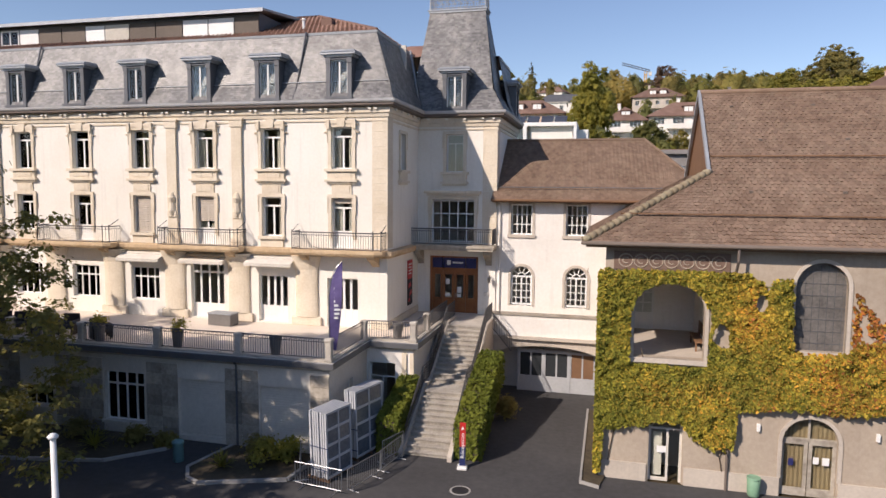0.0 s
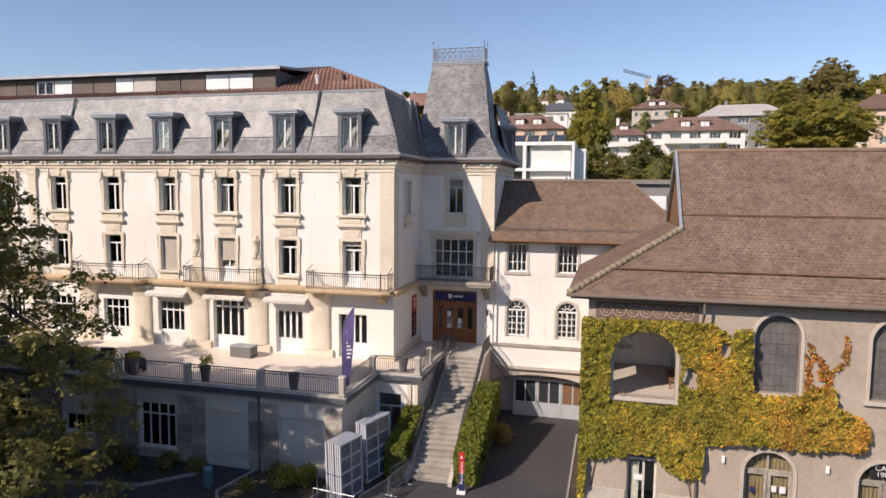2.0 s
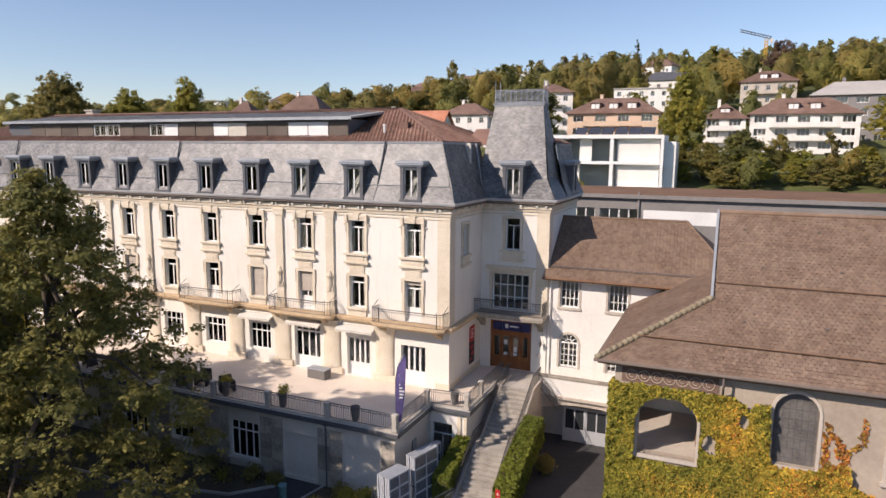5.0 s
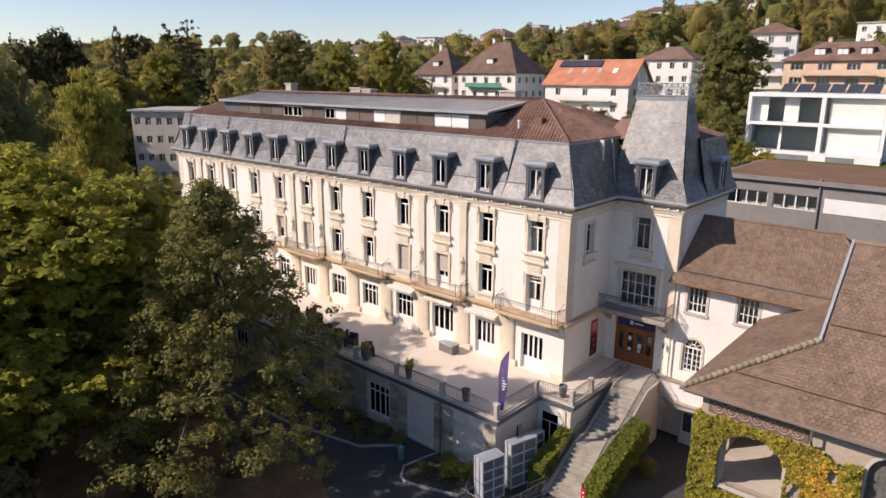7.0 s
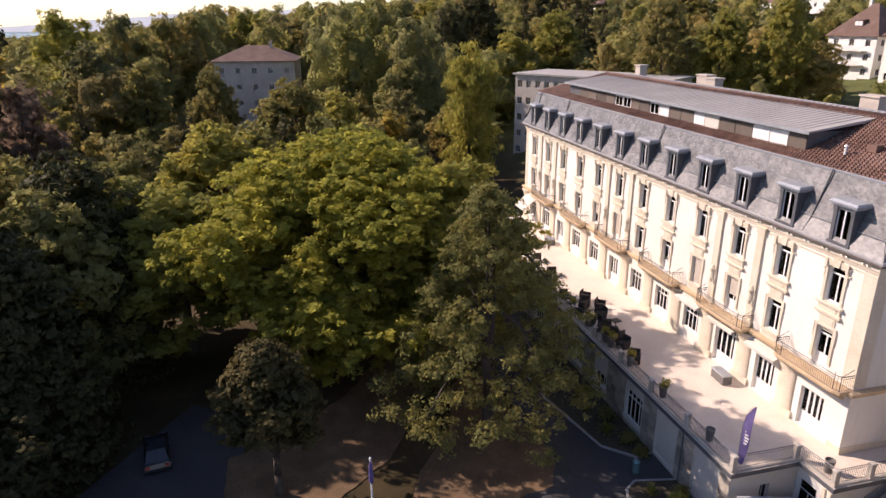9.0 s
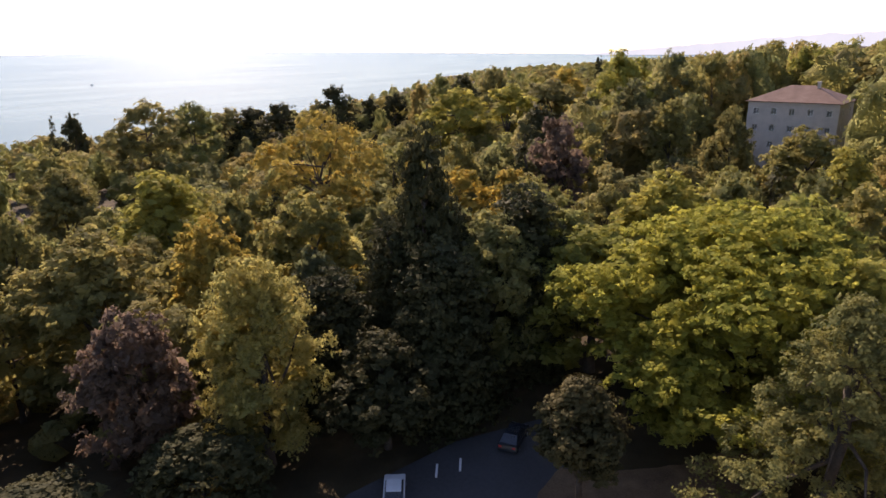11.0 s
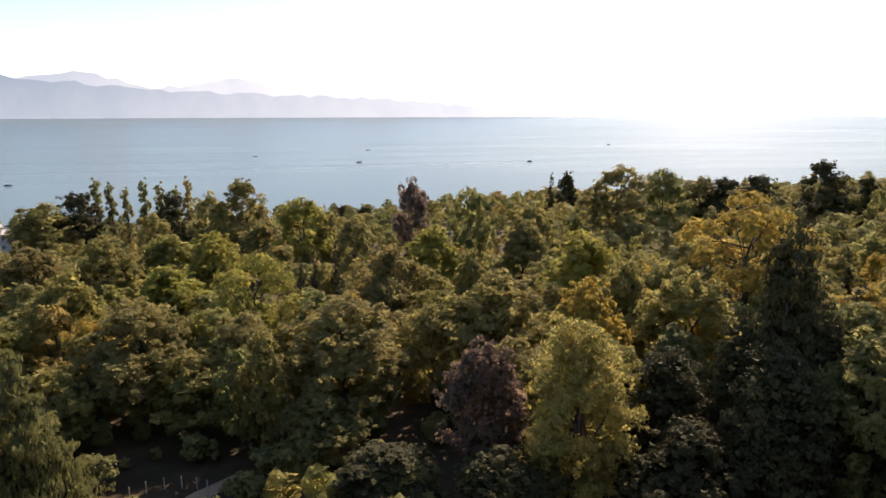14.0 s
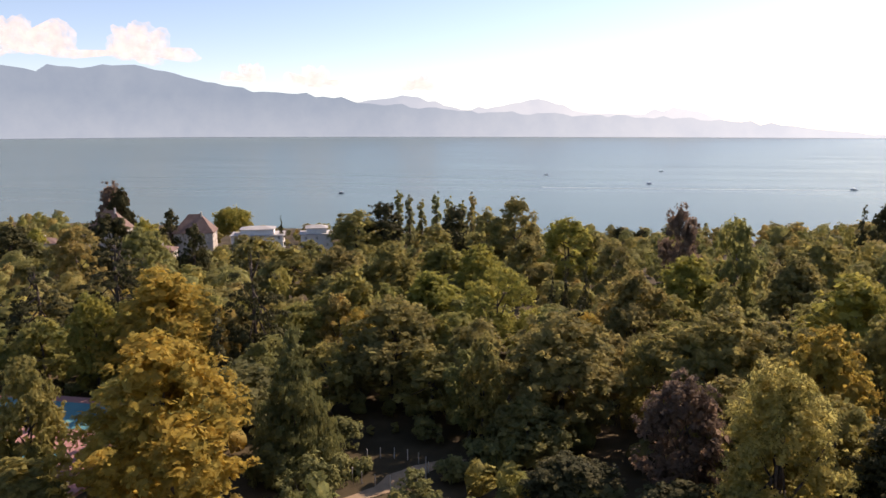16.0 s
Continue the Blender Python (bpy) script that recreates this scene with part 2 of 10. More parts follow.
LEAF_BROWN = leaf_mat("bronze_leaves", [(0.281, 0.247, 0.096), (0.291, 0.252, 0.100)], gaps=0.44)
LEAF_PURPLE = leaf_mat("purple_beech_leaves", [(0.20, 0.145, 0.11), (0.215, 0.15, 0.115)], gaps=0.44)
NEEDLE = leaf_mat("dark_needles", [(0.070, 0.067, 0.030), (0.079, 0.076, 0.032), (0.064, 0.061, 0.028)], 0.25, gaps=0.42)
NEEDLE_SPIRE = leaf_mat("spruce_needles", [(0.064, 0.063, 0.029), (0.070, 0.069, 0.031)], 0.2)
NEEDLE_PINE = leaf_mat("pine_needles", [(0.215, 0.205, 0.075), (0.23, 0.215, 0.075)], 0.4, gaps=0.42)
NEEDLE_MONKEY = leaf_mat("monkey_puzzle_needles", [(0.085, 0.072, 0.03), (0.092, 0.078, 0.032)], 0.15, gaps=0.4)
NEEDLE_WEEP = leaf_mat("weeping_needles", [(0.19, 0.19, 0.075), (0.20, 0.20, 0.078)], 0.35, gaps=0.42)
IVY = leaf_mat("ivy_leaves", [(0.35, 0.275, 0.055), (0.36, 0.28, 0.055)], 0.25, spread=0.55)
IVY_GREEN = leaf_mat("ivy_green_leaves", [(0.23, 0.225, 0.045), (0.24, 0.23, 0.045)], 0.25, spread=0.55)
IVY_ORANGE = leaf_mat("ivy_orange_leaves", [(0.44, 0.255, 0.055), (0.43, 0.26, 0.055)], 0.25, spread=0.55)
IVY_RED = leaf_mat("ivy_red_leaves", [(0.42, 0.15, 0.055), (0.40, 0.15, 0.055)], 0.25, spread=0.55)
HEDGE = leaf_mat("hedge_leaves", [(0.165, 0.19, 0.036), (0.155, 0.18, 0.036)], 0.25)

# ---- building helpers ----


class Geo:
    """Collects faces of one mesh, placed by a matrix."""

    def __init__(self, m=None):
        self.v, self.f, self.m = [], [], m

    def add(self, pts, faces):
        n = len(self.v)
        if self.m is not None:
            pts = [self.m @ Vector(p) for p in pts]
        self.v.extend(tuple(p) for p in pts)
        self.f.extend(tuple(i + n for i in fc) for fc in faces)
        return self

    def face(self, *pts):
        return self.add(pts, [tuple(range(len(pts)))])

    def box(self, x0, y0, z0, x1, y1, z1):
        p = [(x, y, z) for z in (z0, z1) for y in (y0, y1) for x in (x0, x1)]
        return self.add(p, [(0, 2, 3, 1), (4, 5, 7, 6), (0, 1, 5, 4), (2, 6, 7, 3), (0, 4, 6, 2), (1, 3, 7, 5)])

    def chamfer_box(self, x0, y0, z0, x1, y1, z1, c=0.03):
        """A box with its vertical and top edges cut back."""
        o = [(x0 + c, y0), (x1 - c, y0), (x1, y0 + c), (x1, y1 - c), (x1 - c, y1), (x0 + c, y1), (x0, y1 - c), (x0, y0 + c)]
        cx, cy = (x0 + x1) / 2, (y0 + y1) / 2
        kx, ky = 1 - 2 * c / max(x1 - x0, 1e-3), 1 - 2 * c / max(y1 - y0, 1e-3)
        rings = [[(x, y, z0) for x, y in o], [(x, y, z1 - c) for x, y in o], [(cx + (x - cx) * kx, cy + (y - cy) * ky, z1) for x, y in o]]
        return self.rings(rings)

    def rings(self, rings, cap=True, close=True):
        n = len(rings[0])
        pts = [p for r in rings for p in r]
        fs = []
        for k in range(len(rings) - 1):
            for i in range(n if close else n - 1):
                j = (i + 1) % n
                fs.append((k * n + i, k * n + j, (k + 1) * n + j, (k + 1) * n + i))
        if cap:
            fs += [tuple(reversed(range(n))), tuple(range((len(rings) - 1) * n, len(rings) * n))]
        return self.add(pts, fs)

    def prism(self, poly, z0, z1):
        return self.rings([[(x, y, z0) for x, y in poly], [(x, y, z1) for x, y in poly]])

    def extrude_x(self, poly, x0, x1):
        """A profile of (y, z) drawn along x."""
        return self.rings([[(x0, y, z) for y, z in poly], [(x1, y, z) for y, z in poly]])

    def extrude_y(self, poly, y0, y1):
        return self.rings([[(x, y0, z) for x, z in poly], [(x, y1, z) for x, z in poly]])

    def tube(self, a, b, r, n=6, r2=None):
        a, b = Vector(a), Vector(b)
        q = (b - a).to_track_quat("Z", "Y")
        r2 = r if r2 is None else r2
        ring = lambda c, rr: [c + q @ Vector((rr * math.cos(2 * math.pi * i / n), rr * math.sin(2 * math.pi * i / n), 0)) for i in range(n)]
        return self.rings([ring(a, r), ring(b, r2)])

    def bar(self, a, b, w):
        return self.tube(a, b, w * 0.7, 4)

    def lathe(self, prof, c=(0, 0, 0), n=14):
        return self.rings([[(c[0] + r * math.cos(2 * math.pi * i / n), c[1] + r * math.sin(2 * math.pi * i / n), c[2] + z) for i in range(n)] for r, z in prof])

    def mesh(self, name, smooth=False):
        me = bpy.data.meshes.new(name)
        me.from_pydata(self.v, [], self.f)
        if smooth:
            me.shade_smooth()
        me.update()
        return me


def part(name, geo, material, parent, label="", smooth=False, at=None):
    ob = new(name, geo.mesh(name, smooth) if isinstance(geo, Geo) else geo)
    if material:
        ob.data.materials.clear()
        ob.data.materials.append(material)
    ob.parent = parent
    if at is not None:
        ob.matrix_basis = at
    return tagged(ob, label)


def share(name, ob, parent, at):
    """Another object on the mesh of ob, under parent."""
    o = new(name, ob.data)
    o.parent, o.matrix_basis = parent, at
    return o


def thing(name, label, category, at=None, group="", kind=""):
    ob = new(name)
    ob.empty_display_size = 0.3
    if at is not None:
        ob.matrix_basis = at
    return tagged(ob, label, category, group, kind)


def solid(name, geo, material, label, category="", group="", kind="", smooth=False, at=None):
    return tagged(part(name, geo, material, None, label, smooth, at), "", category, group, kind)


def wall_geo(length, z0, z1, thick, holes, m=None):
    """A wall from x=0 to length, its outer face at y=0, with holes (x0, x1, za, zb) cut right through."""
    xs = sorted({0.0, length, *(round(h[k], 4) for h in holes for k in (0, 1))})
    zs = sorted({z0, z1, *(round(h[k], 4) for h in holes for k in (2, 3))})
    xs, zs = [x for x in xs if 0 <= x <= length], [z for z in zs if z0 <= z <= z1]
    full = lambda i, k: 0 <= i < len(xs) - 1 and 0 <= k < len(zs) - 1 and not any(h[0] - 1e-3 < (xs[i] + xs[i + 1]) / 2 < h[1] + 1e-3 and h[2] - 1e-3 < (zs[k] + zs[k + 1]) / 2 < h[3] + 1e-3 for h in holes)
    g = Geo(m)
    for i in range(len(xs) - 1):
        for k in range(len(zs) - 1):
            if not full(i, k):
                continue
            a, b, c, d = xs[i], xs[i + 1], zs[k], zs[k + 1]
            g.face((a, 0, c), (b, 0, c), (b, 0, d), (a, 0, d))
            g.face((b, thick, c), (a, thick, c), (a, thick, d), (b, thick, d))
            if not full(i - 1, k):
                g.face((a, thick, c), (a, 0, c), (a, 0, d), (a, thick, d))
            if not full(i + 1, k):
                g.face((b, 0, c), (b, thick, c), (b, thick, d), (b, 0, d))
            if not full(i, k - 1):
                g.face((a, thick, c), (b, thick, c), (b, 0, c), (a, 0, c))
            if not full(i, k + 1):
                g.face((a, 0, d), (b, 0, d), (b, thick, d), (a, thick, d))
    return g


def arch_pts(w, spring, n=14):
    """Points of a half circle over an opening of width w, from right to left."""
    return [(w / 2 * math.cos(math.pi * i / n), spring + w / 2 * math.sin(math.pi * i / n)) for i in range(n + 1)]


def spandrel(g, w, spring, top, y0, y1, rise=None):
    """Fills a square-headed opening down to a round arch."""
    pts = arch_pts(w, spring)
    if rise is not None:
        pts = [(x, spring + (z - spring) * rise / (w / 2)) for x, z in pts]
    for (xa, za), (xb, zb) in zip(pts, pts[1:]):
        g.extrude_y([(xa, za), (xa, top), (xb, top), (xb, zb)], y0, y1)
    return g


WINDOW_KINDS = {}


def window_kind(key, w, h, bars_v=(0.5,), bars_h=(), depth=0.07, bar=0.06, mat=None, glass=None, panel=0.0):
    """A casement window: the frame with its bars, and the pane behind; x centred, z from the sill, outer face at y=0."""
    g = Geo()
    e = 0.075
    g.box(-w / 2, 0, 0, -w / 2 + e, depth, h).box(w / 2 - e, 0, 0, w / 2, depth, h)
    g.box(-w / 2 + e, 0, 0, w / 2 - e, depth, e).box(-w / 2 + e, 0, h - e, w / 2 - e, depth, h)
    # a single mullion ends under the transom light
    v_top = h * bars_h[0] if len(bars_v) == 1 and bars_h else h - e
    for f in bars_v:
        g.box(-w / 2 + w * f - bar / 2, 0.01, e, -w / 2 + w * f + bar / 2, depth - 0.01, v_top)
    for f in bars_h:
        g.box(-w / 2 + e, 0.014, h * f - bar / 2, w / 2 - e, depth - 0.014, h * f + bar / 2)
    if panel:
        # solid lower part of a door
        g.box(-w / 2 + e, 0.018, e, w / 2 - e, depth - 0.018, h * panel)
    p = Geo().box(-w / 2 + 0.03, depth * 0.5 - 0.004, 0.03, w / 2 - 0.03, depth * 0.5 + 0.004, h - 0.03)
    WINDOW_KINDS[key] = (g.mesh("window_frame"), p.mesh("pane"), mat or WHITE_PAINT, glass or GLASS)


def put_window(key, parent, at, name="window"):
    fm, pm, mat, gl = WINDOW_KINDS[key]
    o = new(name, fm)
    if not fm.materials:
        fm.materials.append(mat)
        pm.materials.append(gl)
    o.parent, o.matrix_basis = parent, at
    q = new("pane", pm)
    q.parent = o
    q.visible_shadow = False
    return o

# ---- the land ----


def smooth(a, b, x):
    t = min(max((x - a) / (b - a), 0.0), 1.0)
    return t * t * (3 - 2 * t)


SLOPE_Y = [-5000, -470, -400, -300, -150, -60, -18, 0, 50, 58, 85, 111, 150, 250, 400, 600, 900, 1600, 5000]
SLOPE_Z = [-45, -33, -27, -22, -12, -4.0, -0.3, 0, 0, 3.0, 9.5, 14.2, 20.5, 36, 60, 82, 100, 120, 140]


def shore(x):
    return float(np.interp(x, [-5000, -1300, -350, 5000], [-760, -760, -400, -400]))


def land(x, y):
    """Height of the ground: level court, falling to the lake, rising into the hill."""
    if y < 0:
        z = float(np.interp(y * 400 / -shore(x), SLOPE_Y, SLOPE_Z))
        z = z + 9 * smooth(100, 420, -x) * smooth(20, 120, -y) * smooth(-420, -250, y * 400 / -shore(x))
    else:
        z = float(np.interp(y, SLOPE_Y, SLOPE_Z))
        z *= (1 - 0.5 * smooth(20, 600, -x)) * (1 + 0.15 * smooth(0, 400, x))
    z += 27 * smooth(220, 700, -x) * smooth(-60, 120, y)
    z += 8 * smooth(150, 260, -x) * smooth(-360, -130, y) * (1 - smooth(60, 160, y))
    far = math.hypot(x, y)
    return z + 1.6 * smooth(90, 300, far) * smooth(-420, -380, y) * noise.noise(Vector((x * 0.006, y * 0.006, 0.3))) * 2


def build_land():
    xs = sorted({*np.arange(-150, 151, 10.0), *np.arange(-1500, 701, 50.0), *np.arange(-4500, 4501, 500.0)})
    ys = sorted({*np.arange(-150, 161, 10.0), *np.arange(-700, 1001, 50.0), *np.arange(-4500, 4501, 500.0)})
    g = Geo()
    n = len(xs)
    # the grid is cut away below the courtyard sheets by sinking it slightly
    pts = [(x, y, land(x, y) - (0.06 if -80 < x < 60 and -20 < y < 60 else 0.0)) for y in ys for x in xs]
    g.add(pts, [(j * n + i, j * n + i + 1, (j + 1) * n + i + 1, (j + 1) * n + i) for j in range(len(ys) - 1) for i in range(n - 1)])
    # soil in the park, rough lawn on the built-up hill
    m, nt, b, pos, gg = base_mat("ground_cover", 0.95, 0.0, 0.2)
    sp, mr = nt.nodes.new("ShaderNodeSeparateXYZ"), nt.nodes.new("ShaderNodeMapRange")
    nt.links.new(pos, sp.inputs[0])
    nt.links.new(sp.outputs["Y"], mr.inputs[0])
    mr.inputs[1].default_value, mr.inputs[2].default_value = 48, 64
    soil = ramp_node(nt, noise_tex(nt, pos, 0.12, 6.0), [(0.35, (0.040, 0.030, 0.014)), (0.55, (0.070, 0.050, 0.024)), (0.75, (0.13, 0.092, 0.05))])
    lawn = ramp_node(nt, noise_tex(nt, pos, 0.2, 6.0), [(0.3, (0.06, 0.07, 0.025)), (0.55, (0.11, 0.12, 0.04)), (0.75, (0.17, 0.155, 0.065))])
    nt.links.new(mix_col(nt, mr.outputs[0], soil, lawn), b.inputs["Base Color"])
    bump_to(nt, b, noise_tex(nt, pos, 3.0, 5.0), 0.6, 0.1)
    return solid("ground", g, m, "shaded park soil with fallen leaves and thin grass", "ground", kind="structure", smooth=True)


build_land()
court = Geo()
court.prism([(-16, -16), (-3, -16), (30, -10), (30, 29.55), (0.3, 29.55), (0.3, 42.5), (-12, 42.5), (-12, 28.5), (-62, 28.4), (-62, 21), (-30, 20.5), (-19, 17.5), (-13, 10), (-11, 0), (-14, -4), (-33, -1), (-37, -6), (-27, -12.5)], -0.05, 0.0)
solid("road", court, ASPHALT, "dark asphalt forecourt and parking drive", "road", kind="structure")

# lake: level near the shore, reaching out to the far bank
lake = Geo()
lx = [-4800, -3000, -1500, -700, 0, 700, 1500, 3000, 4800]
ly = [-4700, -4000, -3300, -2600, -2000, -1400, -900, -600, -280]
lz = lambda y: -28.0 + 58.0 * smooth(900, 4700, -y) ** 1.0
lp = [(x, y, lz(y)) for y in ly for x in lx]
lake.add(lp, [(j * 9 + i, j * 9 + i + 1, (j + 1) * 9 + i + 1, (j + 1) * 9 + i) for j in range(8) for i in range(8)])
m, nt, b, p, gg = base_mat("lake_water", 0.2, 0.0, 0.05)
b.inputs["Base Color"].default_value = (0.102, 0.160, 0.163, 1)
b.inputs["IOR"].default_value = 1.33
wv = noise_tex(nt, stretched(nt, p, 0.5, 0.8, 1.0), 0.8, 6.0, 0.7)
sw = noise_tex(nt, stretched(nt, p, 0.002, 0.012, 1.0), 1.0, 3.0, 0.5)
rr = ramp_node(nt, sw, [(0.4, (0.21, 0.21, 0.21)), (0.6, (0.235, 0.235, 0.235))])
nt.links.new(rr, b.inputs["Roughness"])
bump_to(nt, b, wv, 0.06, 0.3)
solid("water", lake, m, "calm hazy blue-green lake reaching the far mountains", "lake", kind="structure")


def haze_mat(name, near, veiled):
    """A plain far backdrop that glows, bright haze put into its colour, paler sunwards."""
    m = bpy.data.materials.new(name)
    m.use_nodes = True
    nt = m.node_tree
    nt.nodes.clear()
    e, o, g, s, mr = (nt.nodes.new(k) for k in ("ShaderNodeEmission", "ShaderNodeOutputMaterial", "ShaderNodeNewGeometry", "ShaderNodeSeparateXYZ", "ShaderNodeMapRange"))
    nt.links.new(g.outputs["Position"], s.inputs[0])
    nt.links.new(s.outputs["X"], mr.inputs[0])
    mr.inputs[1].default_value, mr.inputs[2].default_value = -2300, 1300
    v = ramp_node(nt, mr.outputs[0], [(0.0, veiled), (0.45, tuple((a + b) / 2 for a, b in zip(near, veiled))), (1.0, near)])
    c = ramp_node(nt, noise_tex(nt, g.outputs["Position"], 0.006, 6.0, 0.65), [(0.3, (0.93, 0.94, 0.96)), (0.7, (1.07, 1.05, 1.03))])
    # more haze put into the colour towards the foot of the slopes
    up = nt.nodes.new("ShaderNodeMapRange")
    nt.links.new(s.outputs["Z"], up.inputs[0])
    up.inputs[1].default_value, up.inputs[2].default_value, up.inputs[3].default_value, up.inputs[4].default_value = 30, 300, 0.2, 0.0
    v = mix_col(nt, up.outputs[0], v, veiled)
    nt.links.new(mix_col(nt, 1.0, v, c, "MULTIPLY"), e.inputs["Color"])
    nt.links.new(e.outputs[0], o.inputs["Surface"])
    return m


def mountain(name, az0, az1, dist, height, seed, near, veiled):
    """A ridge seen across the lake, as a solid slab between two bearings (degrees from +y, to the left)."""
    g = Geo()
    n = 140
    rings = []
    for i in range(n + 1):
        a = az0 + (az1 - az0) * i / n
        h = height(a) * (1 + 0.07 * noise.fractal(Vector((a * 0.35, seed, 0)), 0.8, 2.0, 5)) + 24 * noise.fractal(Vector((a * 1.1, seed + 3, 0)), 0.8, 2.0, 5) * min(1, height(a) / 120)
        d = Vector((-math.sin(radians(a)), math.cos(radians(a)), 0))
        rings.append([tuple(d * dist + Vector((0, 0, -60))), tuple(d * dist + Vector((0, 0, -50 + 82 * min(1, height(a) / 70) + max(h, 0)))), tuple(d * (dist + 60) + Vector((0, 0, -60)))])
    g.rings(rings)
    return solid(name, g, haze_mat(name + "_haze", near, veiled), "glowing blue mountain backdrop beyond the lake, haze put into its colour", "mountains", kind="structure")


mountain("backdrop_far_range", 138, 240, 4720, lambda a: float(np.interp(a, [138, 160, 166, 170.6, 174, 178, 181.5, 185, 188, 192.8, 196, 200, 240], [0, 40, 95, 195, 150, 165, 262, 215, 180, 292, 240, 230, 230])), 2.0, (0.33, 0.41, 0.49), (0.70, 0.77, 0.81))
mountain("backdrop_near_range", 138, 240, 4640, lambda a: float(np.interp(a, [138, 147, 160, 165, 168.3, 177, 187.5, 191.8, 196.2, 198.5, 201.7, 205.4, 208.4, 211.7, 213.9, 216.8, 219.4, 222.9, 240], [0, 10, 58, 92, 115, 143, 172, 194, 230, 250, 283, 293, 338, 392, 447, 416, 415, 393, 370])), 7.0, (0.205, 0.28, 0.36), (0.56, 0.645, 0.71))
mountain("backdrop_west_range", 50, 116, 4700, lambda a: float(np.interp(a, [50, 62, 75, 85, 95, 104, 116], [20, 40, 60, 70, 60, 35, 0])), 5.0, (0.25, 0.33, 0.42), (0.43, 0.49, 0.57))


def cloud(name, bearing, elev, size, seed):
    """A heap of cumulus far behind the mountains, in soft layers from its rim to its heart."""
    rnd = random.Random(seed)
    g = Geo()
    d = Vector((-math.sin(radians(bearing)), math.cos(radians(bearing)), 0))
    side, up = Vector((d.y, -d.x, 0)), Vector((0, 0, 1))
    base = d * 4600 + Vector((0, 0, 40 + 4600 * math.tan(radians(elev))))
    puffs = [(rnd.gauss(0, 0.3), rnd.uniform(0.0, 0.25), rnd.uniform(0.08, 0.19)) for _ in range(13)] + [(0, 0.1, 0.16)]
    n = 120
    for layer, k in enumerate((1.1, 0.97, 0.84, 0.68)):
        outline = []
        for i in range(n):
            a = 2 * math.pi * i / n
            c, s, reach = math.cos(a), math.sin(a), 0.05
            for u, v, r in puffs:
                v -= 0.1
                along, across = u * c + v * s, u * s - v * c
                if abs(across) < r:
                    reach = max(reach, along + math.sqrt(r * r - across * across))
            reach *= k * (1 + 0.12 * noise.fractal(Vector((4 * c + seed, 4 * s, layer * 0.35)), 0.8, 2.0, 4))
            outline.append((reach * c, reach * s * (1.3 if s > 0 else 0.5)))
        g.rings([[tuple(base - d * (layer * 8 + 20 * (1 - q)) + side * x * q * size + up * (0.1 + y * q) * size) for x, y in outline] for q in (1.0, 0.6, 0.02)], cap=False)
    return solid(name, g, CLOUD, "soft white cumulus cloud above the mountains", "cloud", kind="structure", smooth=True)


# emissive: the daylight on the clouds is put into their own glow
CLOUD = bpy.data.materials.new("cloud_daylight_glow")
CLOUD.use_nodes = True
cn = CLOUD.node_tree
cn.nodes.clear()
c_em, c_tr, c_mx, c_g, c_out = (cn.nodes.new(k) for k in ("ShaderNodeEmission", "ShaderNodeBsdfTransparent", "ShaderNodeMixShader", "ShaderNodeNewGeometry", "ShaderNodeOutputMaterial"))
cn.links.new(ramp_node(cn, noise_tex(cn, c_g.outputs["Position"], 0.02, 4.0, 0.6), [(0.3, (0.56, 0.54, 0.53)), (0.7, (0.76, 0.72, 0.68))]), c_em.inputs["Color"])
cn.links.new(ramp_node(cn, noise_tex(cn, c_g.outputs["Position"], 0.014, 5.0, 0.65), [(0.32, (0.1, 0.1, 0.1)), (0.6, (0.55, 0.55, 0.55))]), c_mx.inputs[0])
cn.links.new(c_tr.outputs[0], c_mx.inputs[1])
cn.links.new(c_em.outputs[0], c_mx.inputs[2])
cn.links.new(c_mx.outputs[0], c_out.inputs["Surface"])
for k, (be, el, sz) in enumerate(((214.6, 5.6, 480), (222.6, 5.6, 500), (206.0, 4.2, 270), (200.5, 4.0, 290), (191.5, 3.7, 240), (231.0, 5.8, 380))):
    cloud("backdrop_cloud_%d" % (k + 1), be, el, sz, 40 + k)

# ---- the grand building ----
FY, FX0, FX1, TZ = 36.0, -68.0, -12.3, 4.65
COLS = [-15.1 - 4.53 * i for i in range(12)]
window_kind("tall", 1.3, 2.4, (0.5,), (0.78,), bar=0.11)
window_kind("french", 1.3, 2.95, (0.5,), (0.8,), bar=0.11, panel=0.34)
window_kind("mid", 1.3, 2.35, (0.5,), (0.78,), bar=0.11)
window_kind("dormer", 1.06, 2.05, (0.5,), (), bar=0.1)
window_kind("gf_door", 1.95, 2.85, (0.27, 0.5, 0.73), (), bar=0.15, panel=0.34)
window_kind("gf_wide", 2.35, 3.4, (0.24, 0.5, 0.76), (0.84,), bar=0.13, panel=0.26)
window_kind("gf_window", 2.1, 2.1, (0.25, 0.5, 0.75), (0.7,), bar=0.09)
window_kind("side", 1.0, 2.2, (0.5,), (0.76,))
window_kind("balcony_door", 2.9, 2.75, (0.2, 0.4, 0.6, 0.8), (0.68, 0.34), bar=0.07)
window_kind("cellar", 2.4, 2.6, (0.25, 0.5, 0.75), (0.74,), bar=0.1)
window_kind("cellar_low", 2.0, 1.1, (0.33, 0.67), ())
window_kind("cross", 1.35, 1.95, (0.27, 0.5, 0.73), (0.34, 0.66), bar=0.06)

